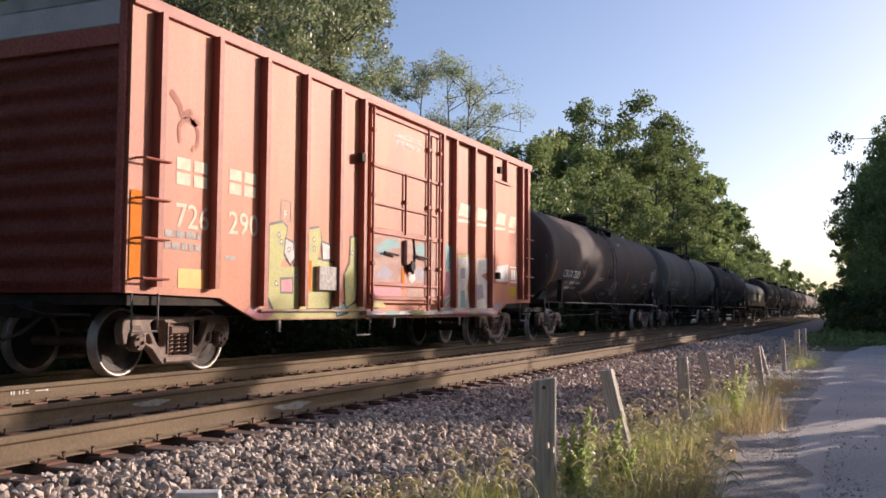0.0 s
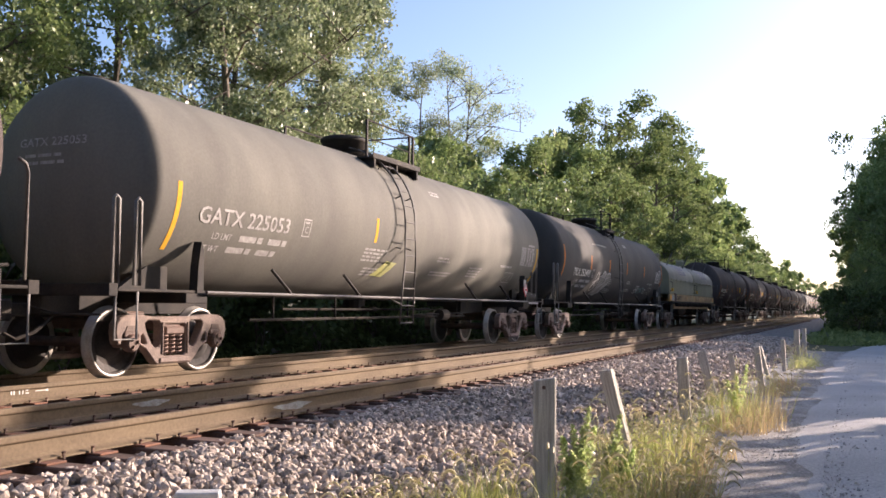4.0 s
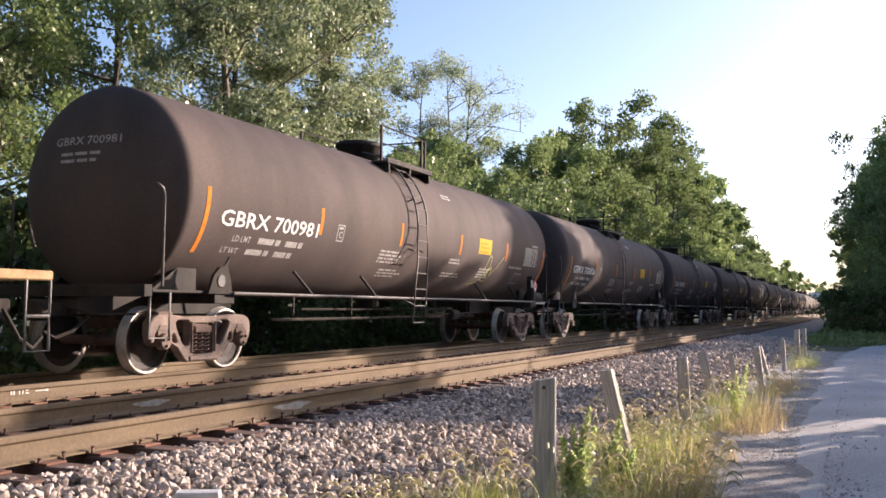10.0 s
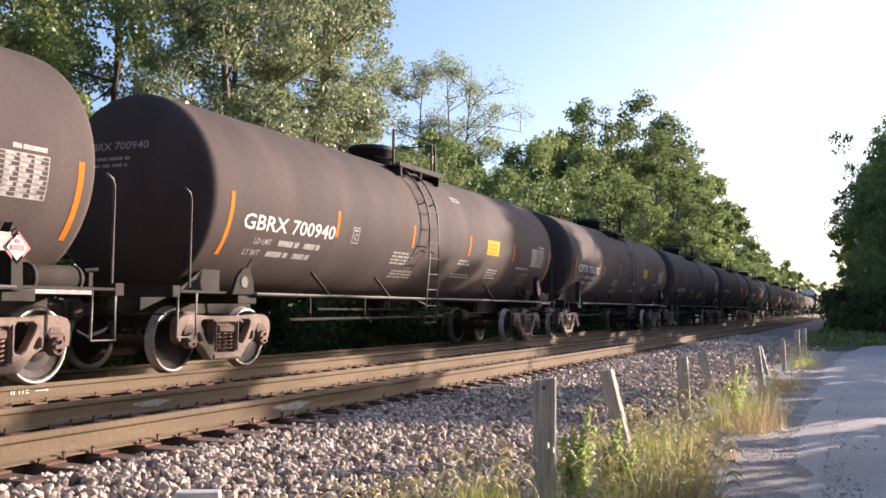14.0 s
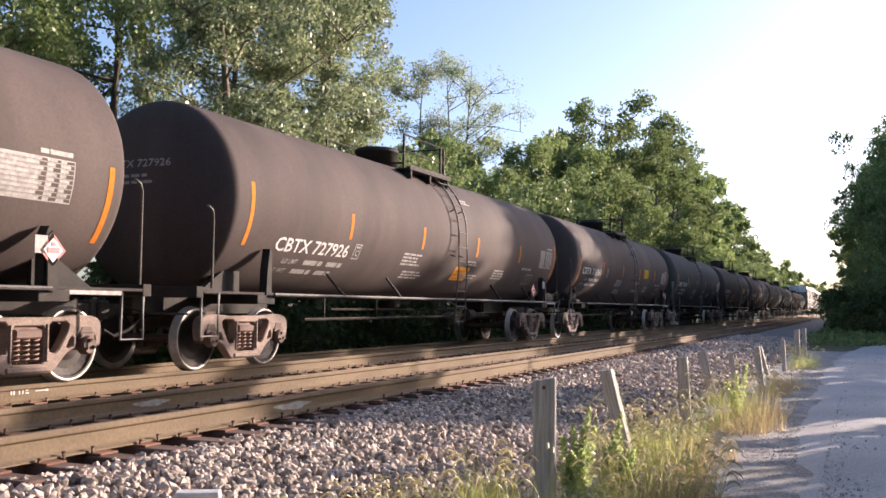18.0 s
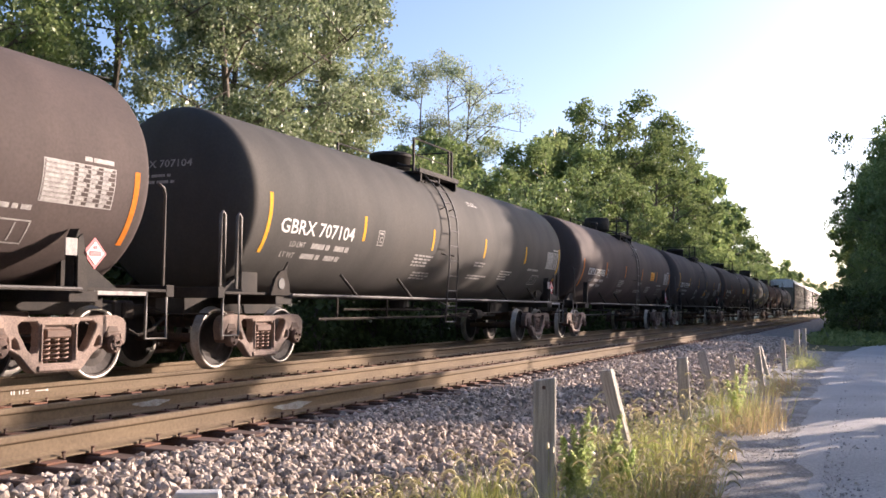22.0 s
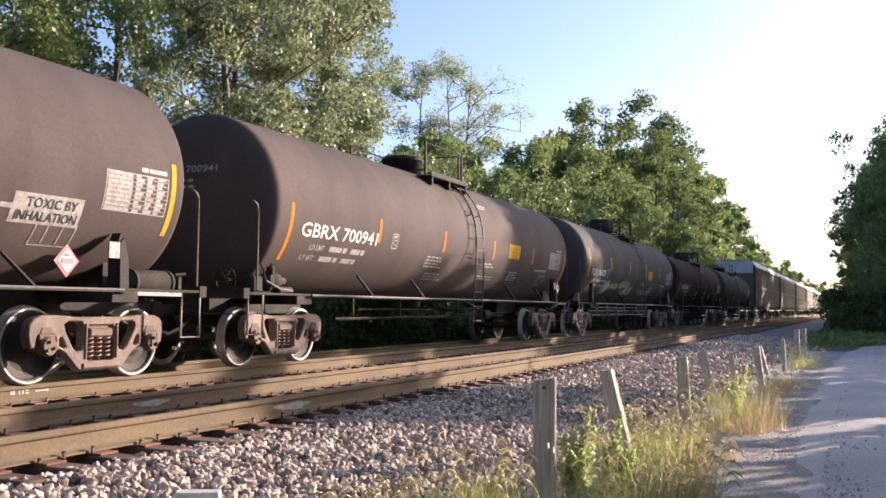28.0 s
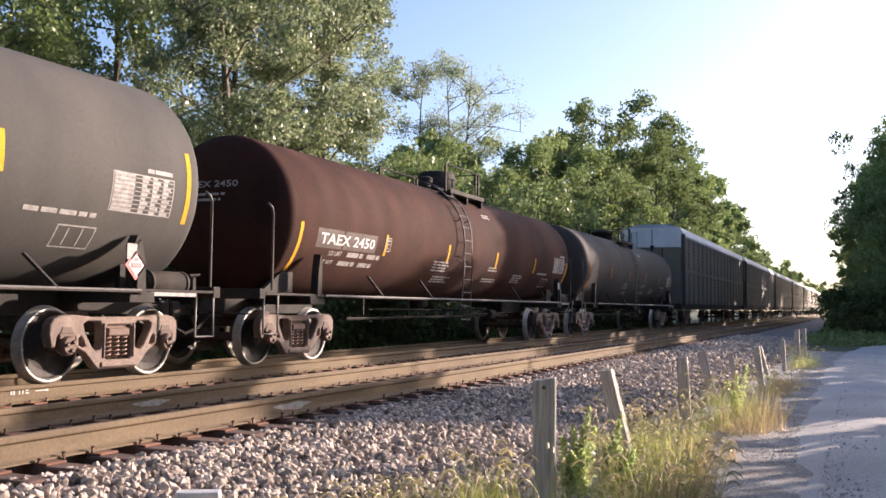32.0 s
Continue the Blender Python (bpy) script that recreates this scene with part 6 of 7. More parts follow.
COILSIDE = mat("sill_rusty_cream", (0.48, 0.34, 0.175), (0.36, 0.20, 0.085), rough=0.75, scale=2.2, stretch=(0.6, 1, 2), bscale=18, fine=0.2)
FADEOR = mat("faded_orange", (0.55, 0.30, 0.10), (0.50, 0.34, 0.18), rough=0.7, scale=4, stretch=(0.7, 1, 2), fine=0.2)
HOODINK = mat("mark_purple_black", (0.11, 0.085, 0.115), (0.15, 0.125, 0.15), rough=0.6, scale=6)


def coil_car(u):
    car = tagged(new("coil_car"), "cream two-hood steel coil car with a rust-streaked side sill", "coil car")
    car["u"] = u
    TC = 12.5
    truck(car, AXLE_X)
    truck(car, AXLE_X + TC)
    mid = AXLE_X + TC / 2
    w = 1.42

    def hood_line(z0=1.72):
        pts = [(-w, z0), (-w, 2.42)]
        for k in range(1, 24):
            a = math.pi - k * math.pi / 24
            pts.append((math.cos(a) * w, 2.42 + 1.01 * math.sin(a) ** 0.85))
        return pts + [(w, 2.42), (w, z0)]
    for xa, xb in ((-0.78, 6.76), (6.97, 14.27)):
        bm = bmesh.new()
        line = hood_line()
        xs = [xa, xa + 0.06, xb - 0.06, xb]
        rings = [[bm.verts.new((x, y * k, 1.72 + (z - 1.72) * k)) for y, z in line] for x, k in zip(xs, (0.985, 1, 1, 0.985))]
        n = len(line)
        for a, b in zip(rings, rings[1:]):
            for k in range(n - 1):
                bm.faces.new((a[k], a[k + 1], b[k + 1], b[k]))
        for ring in (rings[0], rings[-1]):
            bm.faces.new(ring)
        bmesh.ops.recalc_face_normals(bm, faces=bm.faces[:])
        for f in bm.faces:
            f.smooth = len(f.verts) == 4
            f.material_index = int(len(f.verts) == 4 and min(v.co.z for v in f.verts) > 2.41)
        hood = part("hood", bm, CREAM, car, "olive-cream rounded steel hood with a grey top")
        hood.data.materials.append(HOODTOP)
        part("hood_rail", pipe(bmesh.new(), ((xa + 0.3, -w - 0.05, 2.42), (xb - 0.3, -w - 0.05, 2.42)), 0.02, 6), CREAM, hood)
        for k in range(6):
            part("rail_bracket", box(bmesh.new(), xa + 0.4 + k * 1.32, xa + 0.5 + k * 1.32, -w - 0.08, -w + 0.01, 2.38, 2.46), CREAM, hood)
        for x in (xa + 0.18, xb - 0.32):
            part("grab_iron", pipe(bmesh.new(), ((x, -w, 1.85), (x, -w - 0.1, 1.88), (x, -w - 0.1, 2.28), (x, -w, 2.31)), 0.016, 5), FRAME, hood)
        for x in (xa + 1.68, xb - 1.2):      # slanted guide posts on the roof
            for s in (-1, 1):
                part("guide_post", pipe(bmesh.new(), ((x, s * 0.95, 3.1), (x + 0.05, s * 1.26, 3.82)), 0.032, 6), LADDER, hood)
        xm = (xa + xb) / 2
        part("ridge_plate", box(bmesh.new(), xm - 0.9, xm + 1.5, -0.12, 0.12, 3.39, 3.52, 0.01), CREAM, hood)
        for x in (xm - 0.05, xm + 0.35):
            part("lifting_eye", prism(bmesh.new(), ((x - 0.10, 3.44), (x - 0.10, 3.82), (x - 0.03, 3.90), (x + 0.03, 3.90), (x + 0.10, 3.82), (x + 0.10, 3.44), (x + 0.05, 3.44), (x + 0.05, 3.78), (x - 0.05, 3.78), (x - 0.05, 3.44)), -0.2, 0.2), CREAM, hood)

        def on_hood(bm2, lift):
            for v in bm2.verts:
                t = v.co.z
                c = math.cos(math.pi - t)
                v.co = Vector((v.co.x, c * (w + lift), 2.42 + (1.01 + lift) * math.sin(math.pi - t) ** 0.85))
            return bm2
        bm = rects([])
        for k in range(5):
            t0 = 0.24 + 0.115 * k
            poly(bm, ((xm - 1.3 + 0.10 * (4 - k), t0), (xm - 0.05, t0), (xm - 0.05, t0 + 0.06), (xm - 1.35 + 0.10 * (4 - k), t0 + 0.06)))
        poly(bm, ((xm, 0.24), (xm + 0.16, 0.24), (xm + 0.16, 0.76), (xm, 0.76)))
        poly(bm, ((xm + 0.17, 0.76), (xm + 0.36, 0.24), (xm + 0.54, 0.24), (xm + 0.35, 0.76)))
        poly(bm, ((xm + 0.55, 0.24), (xm + 0.70, 0.24), (xm + 0.70, 0.76), (xm + 0.55, 0.76)))
        poly(bm, ((xm + 0.84, 0.24), (xm + 1.34, 0.24), (xm + 1.26, 0.47), (xm + 0.80, 0.47)))
        poly(bm, ((xm + 0.84, 0.53), (xm + 1.32, 0.53), (xm + 1.26, 0.76), (xm + 0.80, 0.76)))
        for k in range(12):
            bmesh.ops.bisect_plane(bm, geom=bm.verts[:] + bm.edges[:] + bm.faces[:], plane_co=(0, 0, 0.22 + 0.06 * k), plane_no=(0, 0, 1))
        part("mark", on_hood(bm, 0.02), HOODINK, hood, "faded dark stripes and block mark")
        flat(hood, rects([(xa + 0.45, 1.84, 0.75, 0.16)]), SIGNY, -w - 0.006, name="warning_panel")
        flat(hood, rects(text_bars(xa + 0.5, 1.94, 0.62, 3, 0.045, 8)), ORANGE, -w - 0.01)
    part("side_sill", prism(bmesh.new(), ((-0.9, 1.36), (-0.9, 1.70), (14.35, 1.70), (14.35, 1.36)), -1.46, -1.38), COILSIDE, car, "rusty cream side sill")
    part("side_sill", prism(bmesh.new(), ((-0.9, 1.36), (-0.9, 1.70), (14.35, 1.70), (14.35, 1.36)), 1.38, 1.46), COILSIDE, car)
    part("walkway", box(bmesh.new(), -0.95, 14.2, -1.60, -1.40, 1.28, 1.33, 0.006), FRAME, car)
    part("side_beam", prism(bmesh.new(), ((0.7, 1.22), (0.7, 0.98), (12.5, 0.98), (12.5, 1.22)), -1.36, -1.28), COILSIDE, car, "cream lower side beam")
    for k in range(15):
        part("walkway_bracket", prism(bmesh.new(), ((0.9 + k * 0.8, 1.28), (1.12 + k * 0.8, 1.28), (1.12 + k * 0.8, 1.10)), -1.56, -1.37), FRAME, car)
    part("floor", box(bmesh.new(), -0.85, 14.1, -1.35, 1.35, 1.25, 1.35), UNDER, car)
    part("centre_sill", box(bmesh.new(), -1.1, 14.4, -0.3, 0.3, 0.75, 1.25), UNDER, car)
    for x, ww, m in ((-0.85, 0.50, SIGNO), (4.0, 0.35, FADEOR), (6.5, 0.4, FADEOR), (8.3, 1.0, FADEOR), (9.55, 0.85, FADEOR), (13.6, 0.35, SIGNO)):
        flat(car, rects([(x, 1.42, ww, 0.22)]), m, -1.466, name="tape")
    flat(car, rects([(-0.28, 1.39, 0.62, 0.26)]), DULL, -1.465, name="patch")
    flat(car, move(letters_bm("168470", 0.24, 1.16), 1.16, 1.41), FRAME, -1.470)
    flat(car, rects([(0.64, 1.41, 0.18, 0.10), (0.64, 1.54, 0.18, 0.10), (0.87, 1.41, 0.18, 0.10), (0.87, 1.54, 0.18, 0.10)]), FRAME, -1.470)
    part("ladder_post", box(bmesh.new(), 0.45, 0.75, -1.50, -1.44, 1.34, 1.74), SPRING, car)
    for x in (-0.55, 13.5):
        part("sill_step", pipe(bmesh.new(), ((x, -1.45, 1.3), (x, -1.45, 0.5), (x + 0.4, -1.45, 0.5), (x + 0.4, -1.45, 1.3)), 0.022, 5), GREYBAR, car)
        part("end_ladder", pipe(bmesh.new(), ((x, -1.45, 0.75), (x + 0.4, -1.45, 0.75)), 0.018, 5), GREYBAR, car)
    part("brake_tank", spun(bmesh.new(), [(0, 0.08), (0.03, 0.18), (0.7, 0.18), (0.73, 0.08)], 14, "x", (6.0, -0.8, 0.85)), TRUCK, car, "dusty air tank")
    coupler(car, -1.5, -1)
    part("end_platform", box(bmesh.new(), 14.2, 15.12, -1.46, 1.46, 1.22, 1.33, 0.015), COILSIDE, car, "rusty cream end platform")
    part("end_step", pipe(bmesh.new(), ((14.74, -1.45, 1.22), (14.74, -1.45, 0.43), (15.08, -1.45, 0.43), (15.08, -1.45, 1.22)), 0.02, 6), GREYBAR, car)
    part("end_step_rung", pipe(bmesh.new(), ((14.74, -1.45, 0.82), (15.08, -1.45, 0.82)), 0.018, 5), GREYBAR, car)
    part("brake_hose", pipe(bmesh.new(), ((15.2, -0.6, 0.9), (15.35, -0.7, 0.55), (15.6, -0.65, 0.42), (15.8, -0.6, 0.55)), 0.028, 6), UNDER, car)
    coupler(car, 15.6, 1)
    return car


# ---- autoracks ----
SILVER = mat("autorack_panel", (0.125, 0.12, 0.12), (0.085, 0.08, 0.08), rough=0.6, metal=0.1, scale=1, bscale=20)
RACKROOF = mat("autorack_roof", (0.42, 0.45, 0.50), (0.34, 0.37, 0.41), rough=0.5, metal=0.2, scale=1, bscale=20)
RACKTAN = mat("autorack_tan", (0.17, 0.145, 0.11), (0.13, 0.11, 0.09), rough=0.6, scale=1, bscale=20)


RACKWHITE = mat("autorack_white", (0.74, 0.75, 0.77), (0.64, 0.64, 0.65), rough=0.55, scale=1.5)


def autorack(u, tan):
    car = tagged(new("autorack"), ("tan" if tan else "grey") + " louvred steel autorack with a pale roof", "autorack", "autoracks at the tail of the train")
    car["u"] = u
    truck(car, AXLE_X)
    truck(car, AXLE_X + 19.7)
    x0, x1 = -3.3, 24.8
    m = RACKTAN if tan else SILVER
    part("floor", box(bmesh.new(), x0, x1, -1.5, 1.5, 0.95, 1.25, 0.02), FRAME, car)
    for x in (x0 + 0.18, x1 - 0.18):
        part("corner_post", box(bmesh.new(), x - 0.20, x + 0.20, -1.665, -1.594, 1.15, 4.84, 0.01), FRAME, car, "dark corner post")
    part("top_rail", box(bmesh.new(), x0 + 0.4, x1 - 0.4, -1.655, -1.594, 4.66, 4.8, 0.01), RACKROOF, car)
    part("middle_rail", box(bmesh.new(), x0 + 0.4, x1 - 0.4, -1.66, -1.594, 2.86, 2.98, 0.01), m, car)
    for s in (-1, 1):
        part("side_frame", box(bmesh.new(), x0, x1, s * 1.56 - 0.03, s * 1.56 + 0.03, 1.25, 4.8), m, car)
    for k in range(18):
        x = x0 + 0.15 + (x1 - x0 - 0.3) / 17 * k
        part("post", box(bmesh.new(), x - 0.07, x + 0.07, -1.64, -1.592, 1.2, 4.82), m, car)
    for k in range(17):
        z = 1.45 + 0.19 * k
        part("louvre", box(bmesh.new(), x0 + 0.2, x1 - 0.2, -1.63, -1.592, z, z + 0.10), m, car)
    bm = bmesh.new()
    line = [(-1.62, 4.8), (-1.45, 5.18), (-0.8, 5.36), (0.8, 5.36), (1.45, 5.18), (1.62, 4.8)]
    p = [bm.verts.new((x0, y, z)) for y, z in line]
    q = [bm.verts.new((x1, y, z)) for y, z in line]
    for k in range(6):
        bm.faces.new((p[k], p[(k + 1) % 6], q[(k + 1) % 6], q[k]))
    bm.faces.new(p)
    bm.faces.new(q)
    bmesh.ops.recalc_face_normals(bm, faces=bm.faces[:])
    part("roof", bm, RACKROOF, car, "pale grey roof")
    for x, s in ((x0, -1), (x1, 1)):
        part("end_door", box(bmesh.new(), *sorted((x - s * 0.02, x + s * 0.05)), -1.5, 1.5, 1.25, 4.15, 0.01), RACKTAN, car, "tan end door")
        part("end_cap", box(bmesh.new(), *sorted((x - s * 0.02, x + s * 0.045)), -1.5, 1.5, 4.16, 5.18, 0.01), RACKWHITE, car, "white painted upper end")
    for y in (-0.55, 0.0, 0.55):
        part("end_seam", box(bmesh.new(), x0 - 0.08, x0 - 0.051, y - 0.03, y + 0.03, 1.3, 4.1), FRAME, car)
    part("latch", box(bmesh.new(), x0 - 0.11, x0 - 0.051, -0.12, 0.06, 4.02, 4.26, 0.01), FRAME, car, "dark door latch")
    part("latch_rod", pipe(bmesh.new(), ((x0 - 0.09, -0.03, 4.2), (x0 - 0.09, -0.03, 5.1)), 0.015, 5), FRAME, car)
    for y in (0.75, 1.15):
        part("end_ladder", pipe(bmesh.new(), ((x0 - 0.1, y, 4.0), (x0 - 0.1, y, 4.95), (x0 - 0.1, y + 0.3, 4.95), (x0 - 0.1, y + 0.3, 4.0)), 0.02, 5), FRAME, car)
    coupler(car, x0 - 0.55, -1)
    coupler(car, x1 + 0.55, 1)
    return car


def scrawl(car):
    """Pale bubble-shaped graffiti with curled white lines on one tank."""
    shapes = (((4.72, 1.40), (5.00, 1.78), (5.08, 2.06), (5.22, 2.24), (5.45, 2.28), (5.58, 2.18), (5.52, 1.95), (5.36, 1.80), (5.16, 1.55), (5.02, 1.40), (4.86, 1.34)),
              ((5.06, 1.36), (5.20, 1.60), (5.42, 1.78), (5.66, 1.86), (5.70, 2.10), (5.80, 2.24), (5.94, 2.16), (5.92, 1.90), (5.84, 1.62), (5.66, 1.40), (5.42, 1.30), (5.22, 1.31)),
              ((5.84, 2.14), (6.06, 2.25), (6.26, 2.18), (6.28, 1.98), (6.12, 1.80), (5.96, 1.62), (5.80, 1.44), (5.72, 1.52), (5.86, 1.80)))
    for k, pts in enumerate(shapes):
        bm = bmesh.new()
        poly(bm, pts)
        lettering(car, bm, FADED, "faded grey-cream sprayed fill", lift=0.006 + 0.003 * k, name="graffiti")
        lettering(car, ribbon(pts, 0.018, True), SPRAYW, "white sprayed outline", lift=0.008 + 0.003 * k, name="graffiti")
        c = (sum(x for x, z in pts) / len(pts), sum(z for x, z in pts) / len(pts))
        lettering(car, ribbon([(c[0] + (x - c[0]) * 0.6, c[1] + (z - c[1]) * 0.6) for x, z in pts[:-2]], 0.014), DULL, "pale inner line", lift=0.009 + 0.003 * k, name="graffiti")
    for cx, cz, a, b, n in ((4.52, 2.02, 0.16, 0.14, 8), (4.40, 1.62, 0.18, 0.15, 8), (4.66, 1.80, 0.15, 0.2, 9), (4.30, 1.84, 0.12, 0.06, 7), (4.78, 2.06, 0.10, 0.15, 7), (4.52, 1.60, 0.12, 0.09, 7)):
        lettering(car, ribbon([(cx + a * math.cos(k * 0.95 + cx * 9), cz + b * math.sin(k * 0.95 + cx * 9) + 0.01 * k) for k in range(n)], 0.013), SPRAYW, "curled white sprayed line", lift=0.012, name="graffiti")
    for cx, cz, a, b, n, m in ((11.4, 1.62, 0.30, 0.10, 10, SPRAYW), (12.1, 1.66, 0.32, 0.12, 9, SPRAYT), (12.7, 1.72, 0.28, 0.11, 10, SPRAYT), (13.2, 1.66, 0.2, 0.12, 7, SPRAYW)):
        lettering(car, ribbon([(cx + a * math.cos(k * 1.15 + cx), cz + b * math.sin(k * 1.15 + cx)) for k in range(n)], 0.013), m, "curled sprayed line", lift=0.012, name="graffiti")
    lettering(car, ribbon(((3.85, 3.20), (4.5, 3.22), (5.2, 3.22), (5.9, 3.20)), 0.03), FADED, "pale scuffed streak", lift=0.008, name="scuff")


# ---- the train ----
boxcar(10.02)
tank_car("CRGX 7585", 27.63, BROWN, ORANGE, "clean brown-black tank car with orange tape and white lettering", seed=2, sign=None, placard=False, numx=1.33, numw=1.85, numz=1.92, numh=0.25, ladder=7.28, top=7.6, tapez=2.09, tapex=0.3, cbox=3.48, tapes=(3.78, 6.9, 10.1, 12.95), tabx=-0.12,
         rows=((5.9, 2.0, 0.7, 2), (8.1, 1.90, 1.05, 4), (7.45, 1.60, 0.4, 1), (7.95, 1.60, 1.2, 2), (7.3, 1.40, 0.8, 2), (8.6, 1.40, 0.85, 2), (11.6, 1.86, 0.8, 2), (12.75, 1.62, 0.35, 2), (9.1, 3.5, 0.6, 2)))
tank_car("GATX 225053", 46.35, GREY, YELLOW, "pale grey tank car with yellow tape", seed=3, end_rails=False, numx=0.9, numw=2.3, cbox=3.6, numpaint=DULL, tapes=(6.2,))
tank_car("TILX 252493", 65.06, SLATE, ORANGE, "black tank car with a white sprayed scrawl", seed=4, placard=False, end_rails=False, numx=1.34, numw=2.02, numz=2.02, numh=0.25, tapez=2.43, tapex=0.12, end_lift=0.2, ladder=7.22, cbox=3.68, tapes=(3.4, 6.05, 8.9, 12.18), plat=(6.85, 8.4), top=7.95)
scrawl(scene.objects["tank_car.002"])
coil_car(84.30)
tank_car("GBRX 700981", 101.75, BROWN, ORANGE, "brown-black tank car with a yellow sprayed scrawl", seed=5, sign=10.9, ladder=7.31, lead="hole", headz=3.2, placard=15.2, tabx=-0.33)
tank_car("GBRX 700806", 120.34, BROWN, ORANGE, "brown-black tank car with orange tape and a yellow panel", seed=6, sign=10.9, ladder=7.29, top=8.1, lead="hole", headz=3.2, placard=15.1, tabx=-0.28)
tank_car("GBRX 700940", 138.9, BROWN, ORANGE, "brown-black tank car with orange tape and a yellow panel", seed=7, sign=10.9, ladder=7.33, lead="hole", headz=3.2, tabx=-0.3)
tank_car("CBTX 716292", 157.5, BROWN, ORANGE, "brown tank car with bold white number", seed=8, sign=10.95, numz=2.16, reservoir=False, placard=15.1, tabx=-0.4, ladder=8.41, plat=(6.7, 9.05))
tank_car("CBTX 727926", 176.06, BROWN, ORANGE, "dusty brown tank car with an orange panel by the ladder", seed=9, numx=1.27, numz=1.80, numw=2.35, numh=0.25, signm=SIGNO, sign=8.80, sign_z=1.50, placard=13.98, top=7.3, ladder=8.44, end_lift=0.2, cbox=3.82, headz=3.02, rail=0.86)
tank_car("CBTX 716161", 194.67, BROWN, ORANGE, "brown tank car with bold white number", seed=10, sign=10.6, lead="gear", reservoir=False, headz=3.14, placard=15.3, tabx=-0.18, ladder=8.33, numx=0.8, numw=2.45)
tank_car("GBRX 707104", 213.27, SLATE, YELLOW, "clean slate-grey tank car with yellow tape", seed=11, end_rails=False, numw=2.4, numz=2.12, ladder=7.41, end_lift=0.1, lead="hole", tabx=0.15, placard=15.2)
tank_car("CBTX 715903", 231.84, BROWN, ORANGE, "brown tank car with a small orange panel", seed=12, sign=11.55, sign_z=2.2, signm=SIGNO, ladder=8.27, numx=1.07, numw=2.26, topkind=1, top=7.9, plat=(7.3, 9.5), cbox=3.67, headz=2.82, rail=0.8)
tank_car("CBTX 727879", 250.57, BROWN, YELLOW, "dusty brown tank car with a toxic warning panel", seed=13, sign=9.4, signm=SIGNO, sign_z=1.75, toxic=True, placard=14.16, tags=((4, 10.9, 1.5, 0.9, 0.5, DULL, 5),), end_lift=0.2, ladder=8.35, tabx=0.1)
tank_car("GBRX 700941", 269.09, BROWN, ORANGE, "brown-black tank car with orange tape and a yellow panel", seed=14, sign=10.9, ladder=8.39, lead="gear", reservoir=False, placard=15.2, tabx=-0.2)
tank_car("TILX 196978", 287.76, SLATE, YELLOW, "black tank car with yellow and white sprayed scrawls", seed=15, topkind=1, sign=10.33, sign_z=2.2, numw=2.0, piping=True, tapez=2.5, end_lift=0.2, tags=((6, 3.85, 1.60, 1.5, 0.28, SPRAYY, 6), (5, 5.52, 1.66, 1.7, 0.34, SPRAYY, 16), (4, 6.7, 1.32, 1.15, 0.5, SPRAYW, 9), (3, 3.02, 1.34, 0.85, 0.55, SPRAYW, 21), (2, 3.12, 1.55, 0.62, 0.42, SPRAYW, 24)), ladder=8.55, top=7.95, plat=(7.2, 9.35), cbox=2.98, headz=2.93, tabx=-0.1)
tank_car("TAEX 2450", 306.39, RUSTY, YELLOW, "rust-red tank car with yellow tape and a pale number patch", seed=16, topkind=1, numx=0.95, numw=2.0, numh=0.21, numz=2.12, tapex=0.3, tapez=2.15, placard=False, plated=True, plat=(7.4, 9.6), top=8.9, cbox=3.4, slim=0.92)
tank_car("", 325.0, BLACK, ORANGE, "dark dirty tank car ahead of the autoracks", seed=17, slim=0.92)
bm = move(letters_bm("SALVAGE", 0.27, 1.95), 9.78, 1.46)
for v in bm.verts:
    v.co.x += 0.3 * (v.co.z - 1.46)
lettering(scene.objects["tank_car.013"], bm, SPRAYY, "faded yellow sprayed word", lift=0.012, name="graffiti")
for name, shift, lines in (("tank_car.003", 0.0, (((11.60, 1.85), (11.72, 2.20), (11.88, 2.18), (11.86, 1.86), (11.70, 1.60), (11.98, 1.54), (12.14, 1.74), (12.0, 1.96), (11.86, 1.72), (12.04, 1.66)), ((12.14, 1.74), (12.45, 2.02), (12.72, 2.26)), ((11.70, 1.60), (11.4, 1.46), (11.1, 1.40)))),
                           ("tank_car", 8.4, (((0.0, 1.50), (0.16, 1.46), (0.34, 1.50), (0.48, 1.64)),)), ("tank_car.004", 9.0, (((0.0, 1.52), (0.2, 1.48), (0.40, 1.54), (0.55, 1.72)),))):
    for pts in lines:
        lettering(scene.objects[name], ribbon([(x + shift, z) for x, z in pts], 0.014), SPRAYW if shift else SPRAYY, "thin sprayed line", lift=0.011, name="graffiti")
bm = bmesh.new()
poly(bm, ((6.62, 1.46), (7.12, 1.44), (7.42, 1.80), (6.95, 1.82)))
lettering(scene.objects["tank_car.001"], bm, SPRAYY, "faded lime sprayed patch", lift=0.008, name="graffiti")
for k in range(8):
    autorack(346.6 + 29.6 * k, k > 1)

# ---- setting pieces ----
track(NEAR_Y, "near railway track with dusty rails on wooden ties")
track(FAR_Y, "far railway track that carries the train")
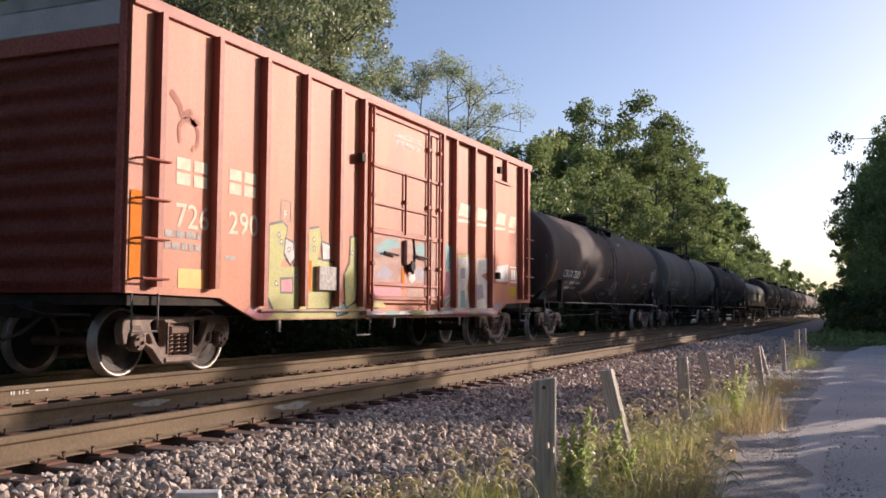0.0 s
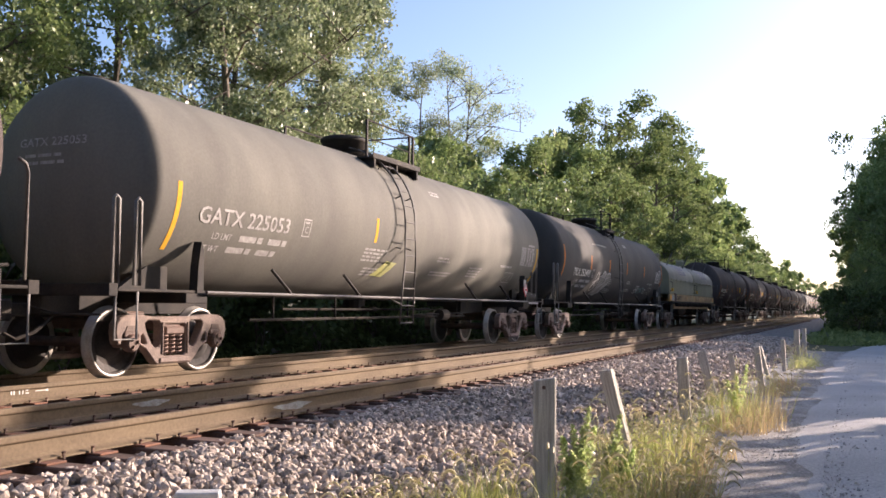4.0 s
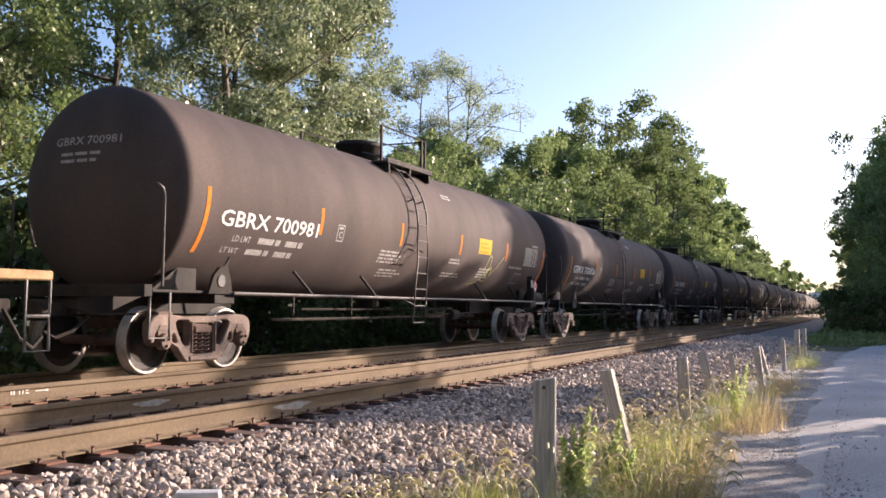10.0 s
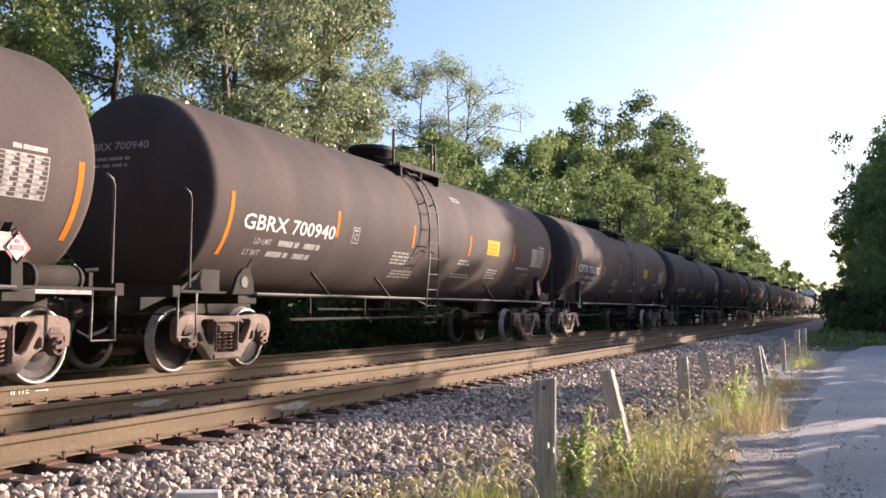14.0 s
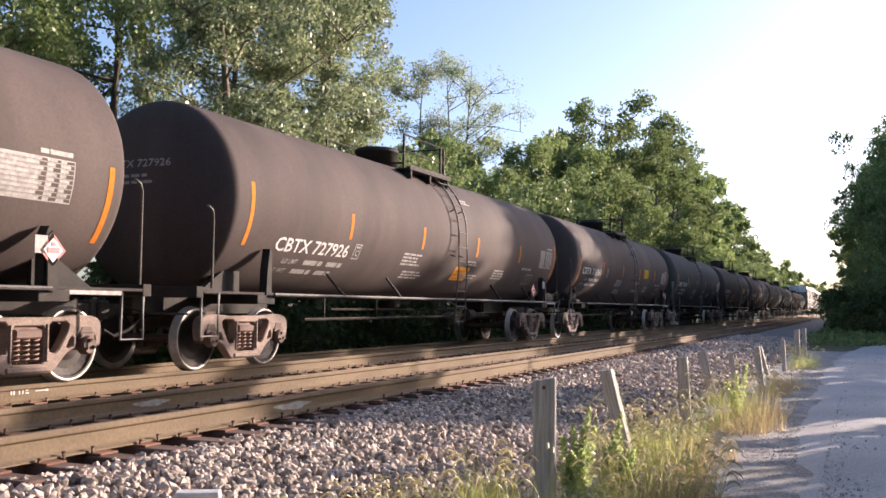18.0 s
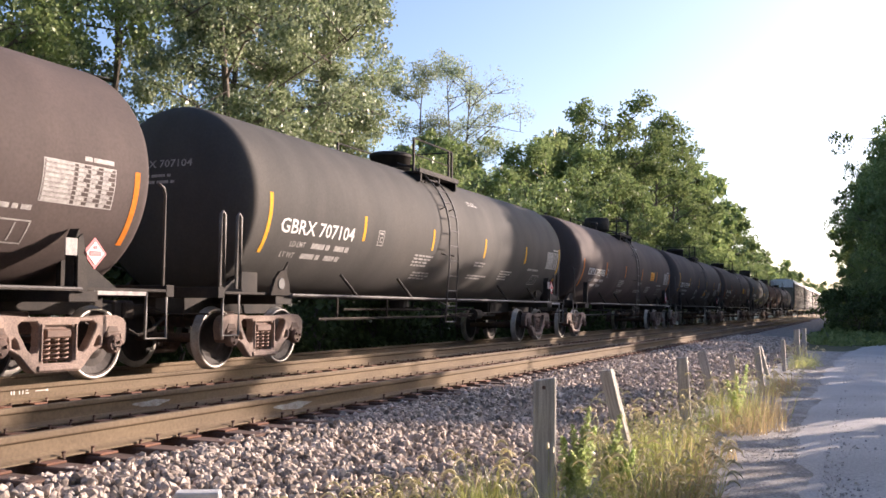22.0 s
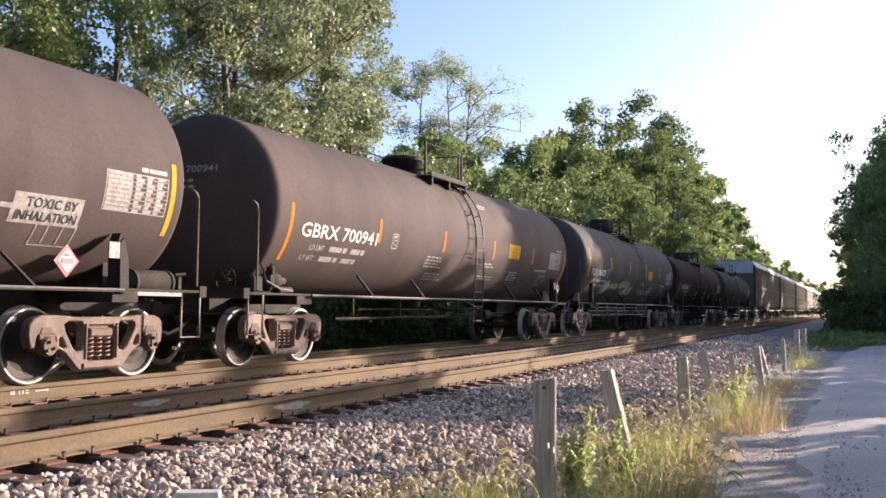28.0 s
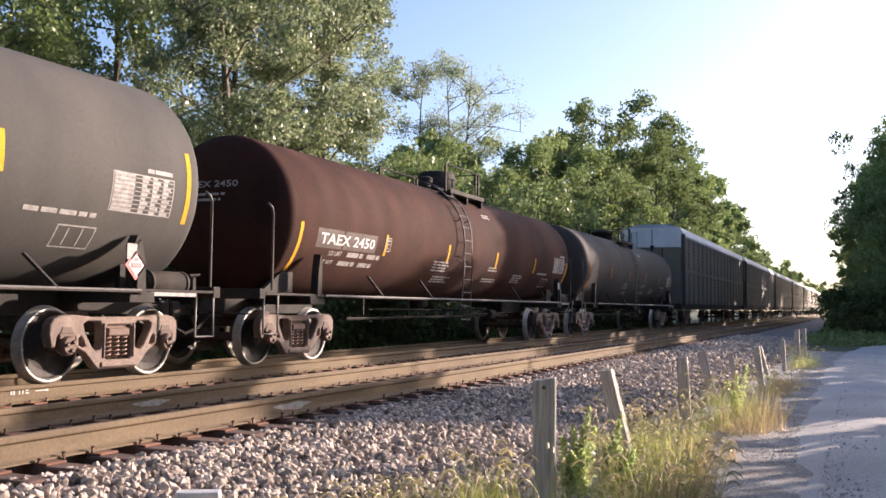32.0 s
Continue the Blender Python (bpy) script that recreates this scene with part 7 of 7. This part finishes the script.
POSTS = ((6.72, 2.10, 0.885, 0.165, 0.07, 0, 0, 12, True), (8.45, 1.86, 0.88, 0.11, 0.10, -13, -3, -6, False), (11.9, 1.93, 0.82, 0.13, 0.08, -3, -2, 0, False), (16.2, 2.2, 0.74, 0.14, 0.06, -14, -4, 2, False),
         (18.4, 2.08, 0.62, 0.10, 0.05, -10, -3, 5, False), (18.2, 1.62, 0.74, 0.11, 0.08, -6, -2, -5, False), (20.1, 1.65, 0.70, 0.07, 0.09, -13, -4, -8, False), (23.1, 1.56, 0.74, 0.085, 0.08, -2, -1, -6, False),
         (28.7, 1.60, 0.86, 0.15, 0.09, 0, 0, -4, False), (30.6, 1.49, 0.86, 0.12, 0.09, -1, 0, -4, False))
for x, y, h, w, th, lx, ly, tn, hole in POSTS:
    post(x, y, h, w, th, lx, ly, tn, "weathered grey wooden stake leaning beside the trail" if abs(lx) > 4 else "weathered grey wooden post standing beside the trail", hole)
block = bmesh.new()
box(block, -0.14, 0.14, -0.05, 0.05, 0, 0.10, 0.008)
ob = tagged(part("white_block", block, WHITE), "small white-painted block lying on the ballast", "block")
ob.matrix_basis = pose(5.04, 3.86, -0.325, 4, 0, -62)
for x0, x1, y, hi, lo in ((8.50, 9.35, NEAR_Y - 0.755, -0.075, -0.165), (8.10, 8.80, NEAR_Y + 0.755, -0.08, -0.16)):
    mark = bmesh.new()
    pts = [(x0 + (x1 - x0) * (0.5 + 0.5 * math.cos(a) * (0.8 + 0.2 * math.sin(3 * a))), (hi + lo) / 2 + (hi - lo) / 2 * math.sin(a) * (0.85 + 0.15 * math.cos(5 * a))) for a in [k * math.tau / 20 for k in range(20)]]
    poly(mark, pts)
    for v in mark.verts:
        v.co.y = y - 0.016
    tagged(part("paint_mark", mark, SPLASH), "pale blue-grey paint splashed on the web of a rail", "paint mark")
chalk = rects([(8.30, -0.105, 0.02, 0.05), (8.34, -0.105, 0.02, 0.05), (8.42, -0.105, 0.015, 0.05), (8.47, -0.105, 0.015, 0.05), (8.52, -0.105, 0.05, 0.012), (8.52, -0.07, 0.05, 0.012), (8.66, -0.087, 0.20, 0.008), (8.82, -0.078, 0.05, 0.008), (8.82, -0.096, 0.05, 0.008)])
for v in chalk.verts:
    v.co.y = FAR_Y - 0.755 - 0.017
tagged(part("chalk_mark", chalk, WHITE), "white chalk strokes and an arrow on a rail web", "chalk mark")
plant_trees()
weeds()
stones()
pebbles()


# ---- what moves ----
def rolled(t):
    """Metres that the train has rolled by t seconds."""
    return 9.1 * t + 0.002 * t * t


def motions():
    for ob in list(scene.objects):
        if "u" in ob:
            walk(ob, [(t, pose(ob["u"] - rolled(t), FAR_Y, 0)) for t in range(0, 33, 4)])
    for m in (-1, 1):
        first = WHEELS[m][0]
        rows = []
        for k in range(481):
            t = k / 15
            rows.append((t, Matrix.Translation((m * AXLE_X, 0, WHEEL_R)) @ Matrix.Rotation(-rolled(t) / WHEEL_R, 4, "Y")))
        walk(first, rows)
        for w in WHEELS[m][1:]:
            w.rotation_mode = "QUATERNION"
            d = w.animation_data_create()
            d.action = first.animation_data.action
            d.action_slot = first.animation_data.action_slot


motions()
